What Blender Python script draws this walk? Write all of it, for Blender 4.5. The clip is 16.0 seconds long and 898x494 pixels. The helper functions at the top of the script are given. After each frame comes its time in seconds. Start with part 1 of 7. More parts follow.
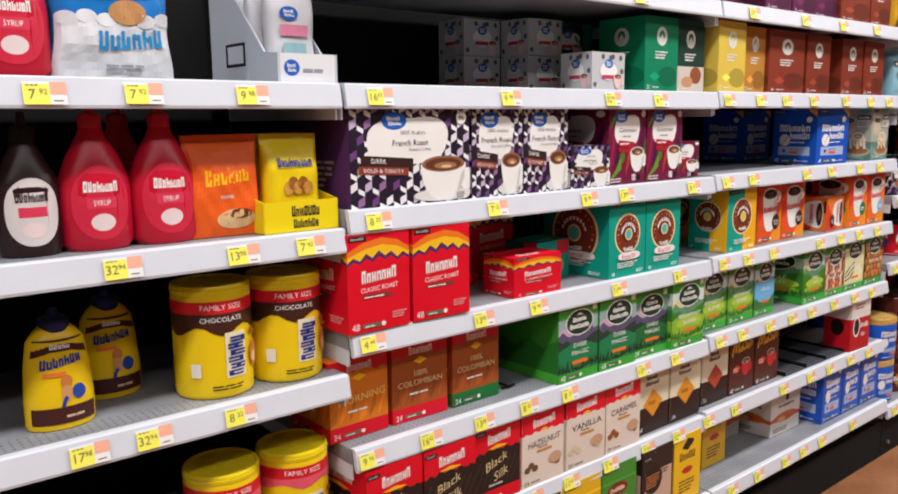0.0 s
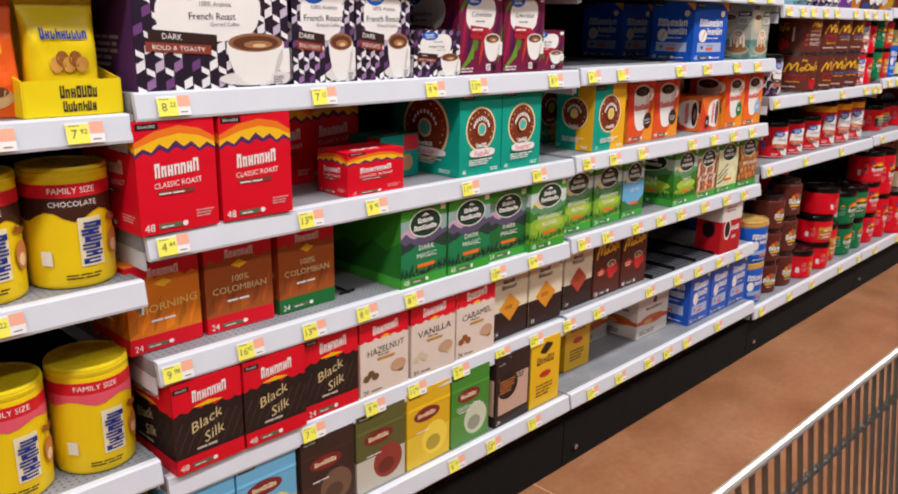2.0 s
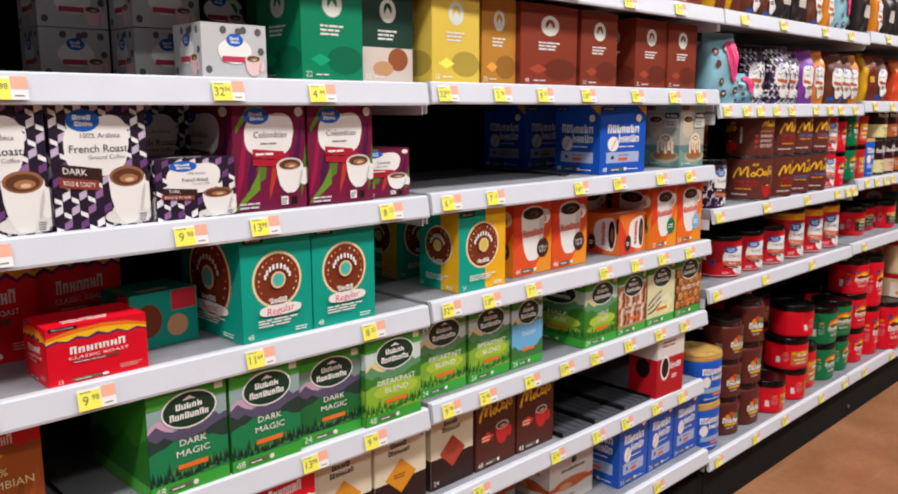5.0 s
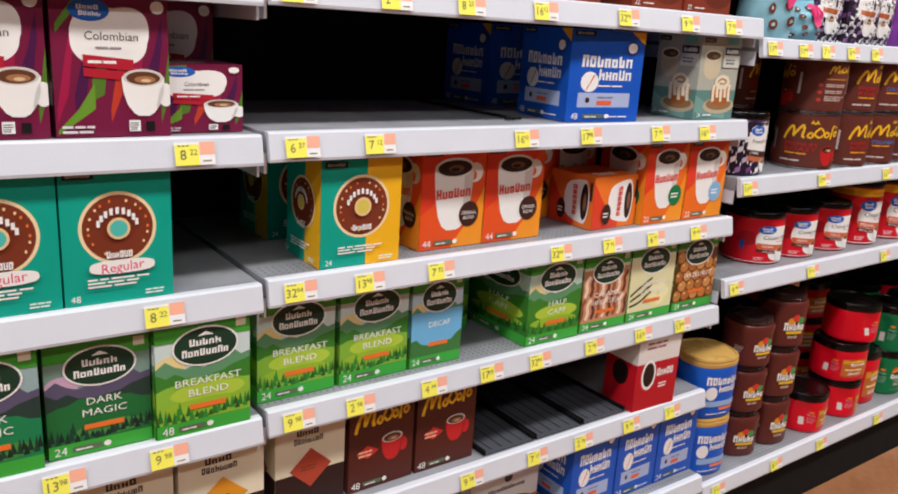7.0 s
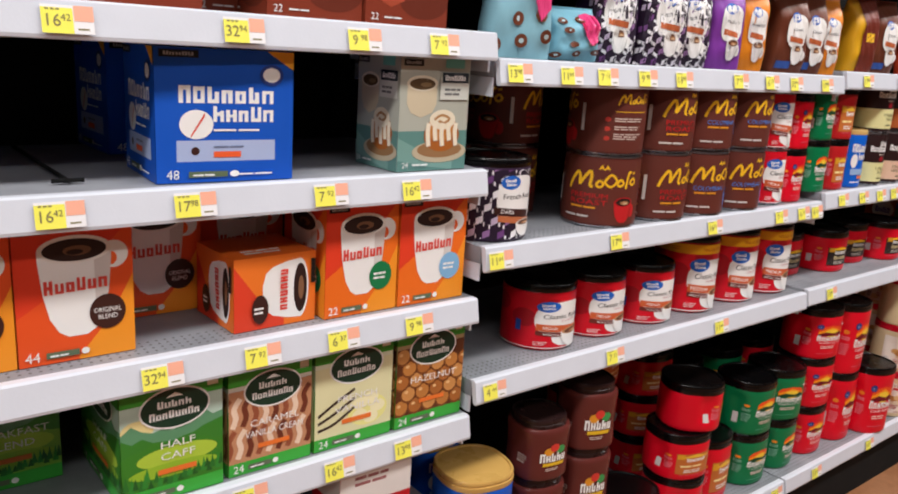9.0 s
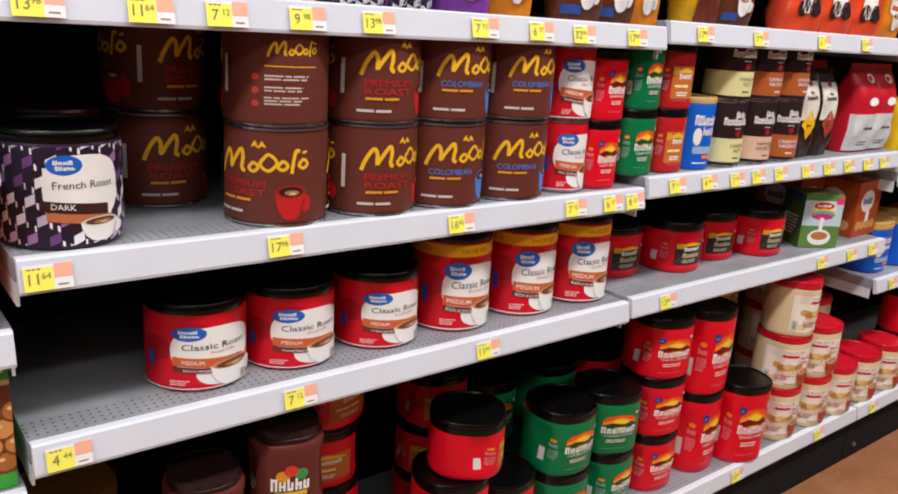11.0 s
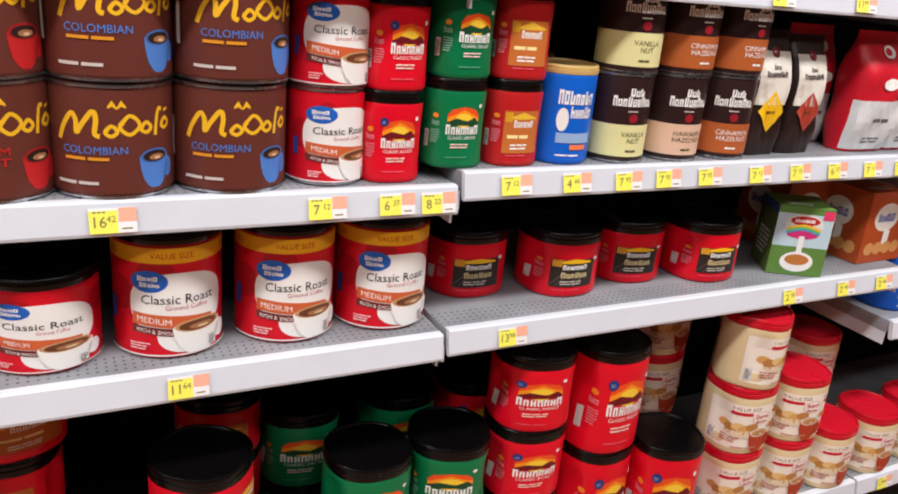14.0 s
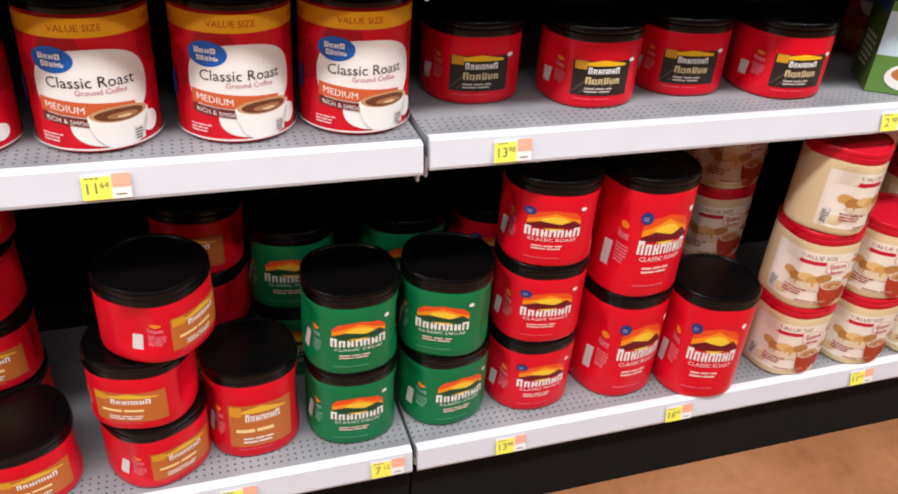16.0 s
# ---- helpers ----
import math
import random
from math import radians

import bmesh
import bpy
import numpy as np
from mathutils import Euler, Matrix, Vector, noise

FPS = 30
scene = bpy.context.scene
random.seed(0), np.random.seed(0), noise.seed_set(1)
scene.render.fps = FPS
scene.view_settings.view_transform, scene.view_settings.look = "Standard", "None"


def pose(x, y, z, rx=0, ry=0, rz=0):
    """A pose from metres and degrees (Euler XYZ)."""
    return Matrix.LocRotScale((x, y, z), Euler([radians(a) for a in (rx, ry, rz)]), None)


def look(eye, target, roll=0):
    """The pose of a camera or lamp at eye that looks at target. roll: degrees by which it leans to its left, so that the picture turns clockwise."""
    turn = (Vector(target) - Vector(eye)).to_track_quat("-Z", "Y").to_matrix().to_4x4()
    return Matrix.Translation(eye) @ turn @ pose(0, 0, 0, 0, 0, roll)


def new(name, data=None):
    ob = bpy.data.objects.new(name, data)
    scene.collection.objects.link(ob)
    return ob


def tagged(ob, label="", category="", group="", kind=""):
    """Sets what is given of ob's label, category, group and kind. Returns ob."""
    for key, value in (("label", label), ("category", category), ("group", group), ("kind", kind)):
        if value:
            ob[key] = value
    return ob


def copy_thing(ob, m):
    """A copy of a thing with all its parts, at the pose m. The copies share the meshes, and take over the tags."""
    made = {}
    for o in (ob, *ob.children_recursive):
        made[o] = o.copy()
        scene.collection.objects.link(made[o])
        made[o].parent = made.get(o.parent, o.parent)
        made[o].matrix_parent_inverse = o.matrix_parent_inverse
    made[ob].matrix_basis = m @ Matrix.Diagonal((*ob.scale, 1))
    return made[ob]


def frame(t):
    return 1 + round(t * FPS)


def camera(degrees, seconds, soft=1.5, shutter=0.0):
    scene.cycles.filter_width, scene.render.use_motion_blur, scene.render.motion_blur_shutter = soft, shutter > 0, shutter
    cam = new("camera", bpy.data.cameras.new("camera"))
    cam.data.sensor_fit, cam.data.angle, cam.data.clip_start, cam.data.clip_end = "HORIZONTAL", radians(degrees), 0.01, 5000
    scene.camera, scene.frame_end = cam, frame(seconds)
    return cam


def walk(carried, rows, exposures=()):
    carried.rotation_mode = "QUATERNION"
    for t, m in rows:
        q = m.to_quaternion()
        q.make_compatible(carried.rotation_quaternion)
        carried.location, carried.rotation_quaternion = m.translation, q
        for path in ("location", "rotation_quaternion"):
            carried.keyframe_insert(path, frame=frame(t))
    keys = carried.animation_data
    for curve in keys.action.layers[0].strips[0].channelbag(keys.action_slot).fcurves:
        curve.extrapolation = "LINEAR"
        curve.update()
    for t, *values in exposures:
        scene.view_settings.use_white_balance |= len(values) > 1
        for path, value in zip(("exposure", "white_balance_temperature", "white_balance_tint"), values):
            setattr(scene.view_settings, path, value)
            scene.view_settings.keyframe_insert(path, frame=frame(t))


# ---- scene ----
cam = camera(58.0, 16.0, soft=1.9)
PATH = [
    (0, (-0.176, 0.061, 1.338), (1.086, 1.581, 1.028), -0.6),
    (0.5, (-0.135, 0.080, 1.319), (1.165, 1.555, 0.950), -0.4),
    (1, (-0.073, 0.059, 1.296), (1.281, 1.416, 0.728), 0.5),
    (1.5, (0.000, 0.040, 1.278), (1.352, 1.402, 0.719), 0.3),
    (2, (0.053, 0.043, 1.294), (1.428, 1.391, 0.755), 0.9),
    (2.5, (0.092, 0.030, 1.314), (1.484, 1.380, 0.822), 0.8),
    (3, (0.158, 0.036, 1.317), (1.544, 1.394, 0.830), 0.4),
    (3.5, (0.273, 0.043, 1.335), (1.686, 1.393, 0.915), -0.5),
    (4, (0.395, 0.063, 1.365), (1.855, 1.393, 1.050), -0.5),
    (4.2, (0.448, 0.060, 1.355), (1.911, 1.391, 1.057), -0.9),
    (6.3, (1.134, 0.170, 1.355), (2.307, 1.709, 0.849), 2.9),
    (6.5, (1.192, 0.180, 1.355), (2.373, 1.706, 0.827), 3.2),
    (7, (1.356, 0.179, 1.349), (2.504, 1.731, 0.823), 3.6),
    (7.5, (1.542, 0.179, 1.361), (2.719, 1.716, 0.858), 4.1),
    (8, (1.734, 0.204, 1.376), (2.915, 1.736, 0.866), 4.1),
    (8.5, (1.948, 0.268, 1.386), (3.164, 1.777, 0.891), 3.8),
    (9, (2.132, 0.278, 1.384), (3.357, 1.783, 0.901), 3.6),
    (9.5, (2.336, 0.249, 1.390), (3.573, 1.742, 0.899), 3.5),
    (10, (2.523, 0.251, 1.388), (3.785, 1.719, 0.885), 3.6),
    (10.2, (2.611, 0.266, 1.381), (3.881, 1.726, 0.877), 3.5),
    (12.3, (3.253, 0.240, 1.361), (4.215, 1.865, 0.703), 5.9),
    (12.5, (3.314, 0.255, 1.363), (4.254, 1.894, 0.707), 6.1),
    (13, (3.456, 0.276, 1.362), (4.400, 1.899, 0.674), 6.3),
    (13.5, (3.567, 0.274, 1.368), (4.485, 1.922, 0.704), 5.8),
    (14, (3.694, 0.252, 1.370), (4.590, 1.909, 0.699), 5.5),
    (14.5, (3.802, 0.234, 1.357), (4.648, 1.890, 0.619), 5.2),
    (15, (3.877, 0.274, 1.326), (4.666, 1.907, 0.482), 5.2),
    (15.5, (3.948, 0.326, 1.289), (4.626, 1.937, 0.318), 4.0),
    (16, (3.973, 0.343, 1.249), (4.556, 1.942, 0.198), 4.4),
]
walk(cam, [(t, look(eye, target, lean)) for t, eye, target, lean in PATH],
     exposures=[(0, -0.4), (4, -0.4), (7.5, -0.5), (10, -0.52), (12.5, -0.31), (14.5, -0.31), (15.2, -0.29), (16, -0.06)])

# ---- light ----
world = bpy.data.worlds.new("store_air")
world.use_nodes = True
scene.world = world
world.node_tree.nodes["Background"].inputs[0].default_value = (0.9, 0.95, 1.0, 1)
world.node_tree.nodes["Background"].inputs[1].default_value = 0.007


def strip_light(y, z, power, length=13.0):
    data = bpy.data.lights.new("strip_light", "AREA")
    data.shape, data.size, data.size_y, data.energy = "RECTANGLE", length, 0.35, power
    data.color = (1.0, 0.97, 0.95)
    ob = new("strip_light", data)
    ob.matrix_basis = pose(2.5, y, z)
    return tagged(ob, "long white fluorescent strip lamp under the ceiling", "lamp", "ceiling strip lamps")


strip_light(0.05, 3.55, 430)
strip_light(-1.6, 3.55, 170)


# ---- materials ----
def lin(c):
    return tuple((v / 255 / 12.92 if v <= 10 else ((v / 255 + 0.055) / 1.055) ** 2.4) for v in c)


MATS = {}


def paint(c, rough=0.38, metal=0.0, grain=0.06, coat=0.0):
    """Printed or moulded surface of an sRGB colour, with faint mottling and fine relief."""
    key = (c, rough, metal, grain, coat)
    if key in MATS:
        return MATS[key]
    m = bpy.data.materials.new("surface_%d_%d_%d" % c)
    m.use_nodes = True
    nt = m.node_tree
    b = nt.nodes["Principled BSDF"]
    tc = nt.nodes.new("ShaderNodeTexCoord")
    n1 = nt.nodes.new("ShaderNodeTexNoise")
    n1.inputs["Scale"].default_value, n1.inputs["Detail"].default_value = 14, 4
    n2 = nt.nodes.new("ShaderNodeTexNoise")
    n2.inputs["Scale"].default_value, n2.inputs["Detail"].default_value = 220, 2
    info = nt.nodes.new("ShaderNodeObjectInfo")
    mix = nt.nodes.new("ShaderNodeMix")
    mix.data_type = "RGBA"
    base = lin(c)
    mix.inputs["A"].default_value = (*[v * (1 - grain) for v in base], 1)
    mix.inputs["B"].default_value = (*[min(1, v * (1 + grain) + (0.004 if max(c) > 20 else 0.0)) for v in base], 1)
    add = nt.nodes.new("ShaderNodeMath")
    add.operation = "MULTIPLY_ADD"
    add.inputs[1].default_value = 0.3
    nt.links.new(info.outputs["Random"], add.inputs[0])
    nt.links.new(n1.outputs["Fac"], add.inputs[2])
    nt.links.new(tc.outputs["Object"], n1.inputs["Vector"])
    nt.links.new(tc.outputs["Object"], n2.inputs["Vector"])
    nt.links.new(add.outputs[0], mix.inputs["Factor"])
    nt.links.new(mix.outputs["Result"], b.inputs["Base Color"])
    rr = nt.nodes.new("ShaderNodeMapRange")
    rr.inputs["To Min"].default_value, rr.inputs["To Max"].default_value = rough - 0.06, rough + 0.1
    nt.links.new(n1.outputs["Fac"], rr.inputs["Value"])
    nt.links.new(rr.outputs["Result"], b.inputs["Roughness"])
    bump = nt.nodes.new("ShaderNodeBump")
    bump.inputs["Strength"].default_value, bump.inputs["Distance"].default_value = 0.12, 0.001
    nt.links.new(n2.outputs["Fac"], bump.inputs["Height"])
    nt.links.new(bump.outputs["Normal"], b.inputs["Normal"])
    b.inputs["Metallic"].default_value = metal
    b.inputs["Specular IOR Level"].default_value = 0.5 if metal else 0.3
    b.inputs["Coat Weight"].default_value = coat
    MATS[key] = m
    return m


def metal_sheet(punched):
    """Pale grey powder-coated shelf steel, scuffed; punched: rows of small holes near the front edge."""
    m = bpy.data.materials.new("shelf_steel")
    m.use_nodes = True
    nt = m.node_tree
    b = nt.nodes["Principled BSDF"]
    tc = nt.nodes.new("ShaderNodeTexCoord")
    sep = nt.nodes.new("ShaderNodeSeparateXYZ")
    nt.links.new(tc.outputs["Object"], sep.inputs[0])

    def calc(op, a, c=None, d=None):
        n = nt.nodes.new("ShaderNodeMath")
        n.operation = op
        for i, v in enumerate((a, c, d)):
            if v is None:
                continue
            if isinstance(v, (int, float)):
                n.inputs[i].default_value = v
            else:
                nt.links.new(v, n.inputs[i])
        return n.outputs[0]

    fx = calc("SUBTRACT", calc("FRACT", calc("MULTIPLY", sep.outputs[0], 1 / 0.0125)), 0.5)
    fy = calc("SUBTRACT", calc("FRACT", calc("MULTIPLY", sep.outputs[1], 1 / 0.0125)), 0.5)
    r = calc("SQRT", calc("ADD", calc("MULTIPLY", fx, fx), calc("MULTIPLY", fy, fy)))
    hole = calc("LESS_THAN", r, 0.17 if punched else -1.0)
    strip = calc("MULTIPLY", calc("LESS_THAN", sep.outputs[1], 0.075), calc("GREATER_THAN", sep.outputs[1], 0.025))
    hole = calc("MULTIPLY", hole, strip)
    noi = nt.nodes.new("ShaderNodeTexNoise")
    noi.inputs["Scale"].default_value, noi.inputs["Detail"].default_value = 9, 6
    nt.links.new(tc.outputs["Object"], noi.inputs["Vector"])
    ramp = nt.nodes.new("ShaderNodeValToRGB")
    ramp.color_ramp.elements[0].position, ramp.color_ramp.elements[1].position = 0.3, 0.7
    ramp.color_ramp.elements[0].color = (0.2, 0.21, 0.235, 1) if punched else (0.23, 0.24, 0.27, 1)
    ramp.color_ramp.elements[1].color = (0.31, 0.32, 0.35, 1) if punched else (0.34, 0.35, 0.385, 1)
    nt.links.new(noi.outputs["Fac"], ramp.inputs[0])
    mix = nt.nodes.new("ShaderNodeMix")
    mix.data_type = "RGBA"
    nt.links.new(hole, mix.inputs["Factor"])
    nt.links.new(ramp.outputs[0], mix.inputs["A"])
    mix.inputs["B"].default_value = (0.06, 0.06, 0.065, 1)
    nt.links.new(mix.outputs["Result"], b.inputs["Base Color"])
    b.inputs["Roughness"].default_value = 0.45
    return m


def floor_material():
    """Stained and polished concrete, brown, with clouds, scratches and worn paler patches."""
    m = bpy.data.materials.new("stained_concrete")
    m.use_nodes = True
    nt = m.node_tree
    b = nt.nodes["Principled BSDF"]
    tc = nt.nodes.new("ShaderNodeTexCoord")
    n1 = nt.nodes.new("ShaderNodeTexNoise")
    n1.inputs["Scale"].default_value, n1.inputs["Detail"].default_value = 1.7, 8
    n1.inputs["Roughness"].default_value = 0.65
    n2 = nt.nodes.new("ShaderNodeTexNoise")
    n2.inputs["Scale"].default_value, n2.inputs["Detail"].default_value = 45, 4
    mp = nt.nodes.new("ShaderNodeMapping")
    mp.inputs["Scale"].default_value = (1.0, 9.0, 1.0)
    mp.inputs["Rotation"].default_value = (0, 0, 0.5)
    n3 = nt.nodes.new("ShaderNodeTexNoise")
    n3.inputs["Scale"].default_value, n3.inputs["Detail"].default_value = 3.5, 5
    for n in (n1, n2):
        nt.links.new(tc.outputs["Object"], n.inputs["Vector"])
    nt.links.new(tc.outputs["Object"], mp.inputs[0])
    nt.links.new(mp.outputs[0], n3.inputs["Vector"])
    ramp = nt.nodes.new("ShaderNodeValToRGB")
    e = ramp.color_ramp.elements
    e[0].position, e[0].color = 0.28, (0.205, 0.077, 0.031, 1)
    e[1].position, e[1].color = 0.72, (0.42, 0.2, 0.102, 1)
    mid = ramp.color_ramp.elements.new(0.5)
    mid.color = (0.32, 0.135, 0.06, 1)
    nt.links.new(n1.outputs["Fac"], ramp.inputs[0])
    scr = nt.nodes.new("ShaderNodeValToRGB")
    scr.color_ramp.elements[0].position, scr.color_ramp.elements[1].position = 0.62, 0.8
    scr.color_ramp.elements[1].color = (0.35, 0.35, 0.35, 1)
    nt.links.new(n3.outputs["Fac"], scr.inputs[0])
    mix = nt.nodes.new("ShaderNodeMix")
    mix.data_type = "RGBA"
    nt.links.new(scr.outputs[0], mix.inputs["Factor"])
    nt.links.new(ramp.outputs[0], mix.inputs["A"])
    mix.inputs["B"].default_value = (0.44, 0.3, 0.21, 1)
    mul = nt.nodes.new("ShaderNodeMix")
    mul.data_type, mul.blend_type = "RGBA", "OVERLAY"
    mul.inputs["Factor"].default_value = 0.25
    nt.links.new(mix.outputs["Result"], mul.inputs["A"])
    nt.links.new(n2.outputs["Fac"], mul.inputs["B"])
    nt.links.new(mul.outputs["Result"], b.inputs["Base Color"])
    rr = nt.nodes.new("ShaderNodeMapRange")
    rr.inputs["To Min"].default_value, rr.inputs["To Max"].default_value = 0.22, 0.45
    nt.links.new(n1.outputs["Fac"], rr.inputs["Value"])
    nt.links.new(rr.outputs["Result"], b.inputs["Roughness"])
    return m


STEEL, PUNCHED = metal_sheet(False), metal_sheet(True)
LIP = paint((214, 218, 228), 0.34, 0, 0.05)
# back panel colour holds the shade deep in the shelves, hence near-black
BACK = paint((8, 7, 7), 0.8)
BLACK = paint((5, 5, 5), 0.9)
TIN = paint((190, 190, 195), 0.25, 1.0)
CLEAR = paint((225, 222, 225), 0.2)
W = (240, 238, 236)
K = (22, 18, 18)


# ---- mesh helpers ----
def mesh_ob(name, bm, mats, smooth=None):
    me = bpy.data.meshes.new(name)
    bm.normal_update()
    bm.to_mesh(me)
    bm.free()
    for m in mats if isinstance(mats, (list, tuple)) else [mats]:
        me.materials.append(m)
    if smooth is not None:
        me.polygons.foreach_set("use_smooth", [True] * len(me.polygons))
        me.set_sharp_from_angle(angle=radians(smooth))
    return new(name, me)


def part(name, bm, mats, parent, label="", smooth=None):
    ob = mesh_ob(name, bm, mats, smooth)
    ob.parent = parent
    if label:
        ob["label"] = label
    return ob


def cuboid(bm, x0, x1, y0, y1, z0, z1, bevel=0.0, mat=0):
    r = bmesh.ops.create_cube(bm, size=1, matrix=Matrix.Translation(((x0 + x1) / 2, (y0 + y1) / 2, (z0 + z1) / 2)) @ Matrix.Diagonal((x1 - x0, y1 - y0, z1 - z0, 1)))
    faces = {f for v in r["verts"] for f in v.link_faces}
    for f in faces:
        f.material_index = mat
    if bevel:
        edges = list({e for v in r["verts"] for e in v.link_edges})
        bmesh.ops.bevel(bm, geom=edges, offset=bevel, segments=2, affect="EDGES", profile=0.6)
    return bm


def extrude_x(bm, profile, x0, x1):
    """A closed (y, z) profile drawn along x."""
    a = [bm.verts.new((x0, y, z)) for y, z in profile]
    b = [bm.verts.new((x1, y, z)) for y, z in profile]
    n = len(profile)
    for i in range(n):
        bm.faces.new((a[i], a[(i + 1) % n], b[(i + 1) % n], b[i]))
    bm.faces.new(a[::-1])
    bm.faces.new(b)
    return bm


def rod(bm, p, q, r, seg=8):
    p, q = Vector(p), Vector(q)
    d = q - p
    bmesh.ops.create_cone(bm, cap_ends=True, segments=seg, radius1=r, radius2=r, depth=d.length,
                          matrix=Matrix.Translation((p + q) / 2) @ d.to_track_quat("Z", "Y").to_matrix().to_4x4())
    return bm


def turned(bm, profile, radius_at, seg=40):
    """Rings of (scale, z) round the z axis; radius_at(angle, z) gives the base radius. Open at neither end."""
    rings = []
    for s, z in profile:
        ring = []
        for i in range(seg):
            a = 2 * math.pi * i / seg
            r = radius_at(a, z) * s
            ring.append(bm.verts.new((r * math.sin(a), -r * math.cos(a), z)))
        rings.append(ring)
    for r0, r1 in zip(rings, rings[1:]):
        for i in range(seg):
            j = (i + 1) % seg
            bm.faces.new((r0[i], r0[j], r1[j], r1[i]))
    bm.faces.new(rings[0][::-1])
    bm.faces.new(rings[-1])
    return bm


GLYPHS = {}


def glyphs(s):
    """Vertices and faces of a word in the built-in font, one unit high, centred."""
    if s not in GLYPHS:
        cu = bpy.data.curves.new("word", "FONT")
        cu.body, cu.align_x, cu.resolution_u = s, "CENTER", 2
        ob = bpy.data.objects.new("word", cu)
        me = ob.to_mesh()
        GLYPHS[s] = ([(v.co.x, v.co.y) for v in me.vertices], [tuple(p.vertices) for p in me.polygons])
        ob.to_mesh_clear()
        bpy.data.objects.remove(ob)
        bpy.data.curves.remove(cu)
    return GLYPHS[s]


class Art:
    """Print on one face. at(u, v, off) gives the place of a point of the face, u and v from 0 to 1; ratio is width / height."""

    def __init__(self, at, ratio):
        self.at, self.ratio, self.layer, self.step = at, ratio, 1.0, 1.0
        self.bm, self.mats = bmesh.new(), []

    def slot(self, c):
        m = c if isinstance(c, bpy.types.Material) else paint(c)
        if m not in self.mats:
            self.mats.append(m)
        return self.mats.index(m)

    def cols(self, c, cols):
        """A shape given by columns (u, lowest v, highest v)."""
        k, off = self.slot(c), 0.0003 + self.layer * 0.00012
        self.layer += self.step
        prev = None
        for u, lo, hi in cols:
            u, lo, hi = min(1, max(0, u)), min(1, max(0, lo)), min(1, max(0, hi))
            n = max(1, int((hi - lo) * self.rows)) if self.tall else 1
            cur = [self.bm.verts.new(self.at(u, lo + (hi - lo) * i / n, off)) for i in range(n + 1)]
            if prev and len(prev) == len(cur):
                for i in range(n):
                    self.bm.faces.new((prev[i], cur[i], cur[i + 1], prev[i + 1])).material_index = k
            elif prev:
                self.bm.faces.new(prev[:1] + cur + prev[:0:-1]).material_index = k
            prev = cur

    tall = False
    fine = 14
    rows = 5

    def rect(self, c, u0, v0, u1, v1, skew=0.0):
        n = max(2, int(abs(u1 - u0) * self.fine))
        self.cols(c, [(u0 + (u1 - u0) * i / n, v0 + skew * i / n, v1 + skew * i / n) for i in range(n + 1)])

    def ell(self, c, cu, cv, ru, rv, n=16, power=2.0):
        pts = []
        for i in range(n + 1):
            x = -math.cos(math.pi * i / n)
            h = max(0.0, 1 - abs(x) ** power) ** (1 / power)
            pts.append((cu + x * ru, cv - h * rv, cv + h * rv))
        self.cols(c, pts)

    def poly(self, c, pts):
        """(u, low, high) columns, refined between."""
        out = []
        for (a, l0, h0), (b, l1, h1) in zip(pts, pts[1:]):
            n = max(1, int((b - a) * (self.fine + 2)))
            out += [(a + (b - a) * i / n, l0 + (l1 - l0) * i / n, h0 + (h1 - h0) * i / n) for i in range(n)]
        self.cols(c, out + [pts[-1]])

    def ridge(self, c, v0, peaks, low):
        """A mountain line over the whole width: heights at even steps above v0, filled down to low."""
        n = len(peaks) - 1
        self.poly(c, [(i / n, low, v0 + p) for i, p in enumerate(peaks)])

    def diamond(self, c, cu, cv, ru, rv):
        self.poly(c, [(cu - ru, cv - 0.001, cv + 0.001), (cu, cv - rv, cv + rv), (cu + ru, cv - 0.001, cv + 0.001)])

    def lines(self, c, u0, v0, u1, v1, n=3, seed=1):
        """Writing too small to read: n plain bars."""
        rnd = random.Random(seed)
        step, keep, self.step = (v1 - v0) / n, self.step, 0.0
        for i in range(n):
            v, u = v0 + i * step, u0
            end = u0 + (u1 - u0) * rnd.uniform(0.7, 1)
            while u < end:
                w = min((u1 - u0) * rnd.uniform(0.12, 0.4), end - u)
                self.rect(c, u, v, u + w, v + step * 0.5)
                u += w + (u1 - u0) * 0.04
        self.step = keep
        self.layer += 0.5

    def mark(self, c, u0, v0, u1, v1, n=6, seed=2, slope=0.0):
        """A brand's wordmark as plain bold blocks of its colour and size: pairs of stems, bridged high, midway or low."""
        rnd = random.Random(seed)
        w = (u1 - u0) / n
        keep, self.step = self.step, 0.0
        for i in range(n):
            h = (v1 - v0) * (1.0 if i == 0 else rnd.choice((0.72, 0.76, 0.76, 0.95)))
            b, u = v0 + slope * i / n, u0 + i * w
            thick, wide = w * rnd.uniform(0.28, 0.33), w * rnd.uniform(0.76, 0.86)
            bar, at = h * 0.24, rnd.choice((0.0, 0.38, 0.76, 0.76))
            short = rnd.choice((1.0, 1.0, 0.7))
            self.rect(c, u, b, u + thick, b + h)
            self.rect(c, u + wide - thick, b, u + wide, b + h * short if at < 0.7 else b + h)
            self.rect(c, u + thick * 0.9, b + h * at * 0.98, u + wide - thick * 0.9, b + h * at * 0.98 + bar)
            if at == 0.76 and short < 1:
                self.rect(c, u + thick * 0.9, b, u + wide - thick * 0.9, b + bar)
        self.step = keep
        self.layer += 1

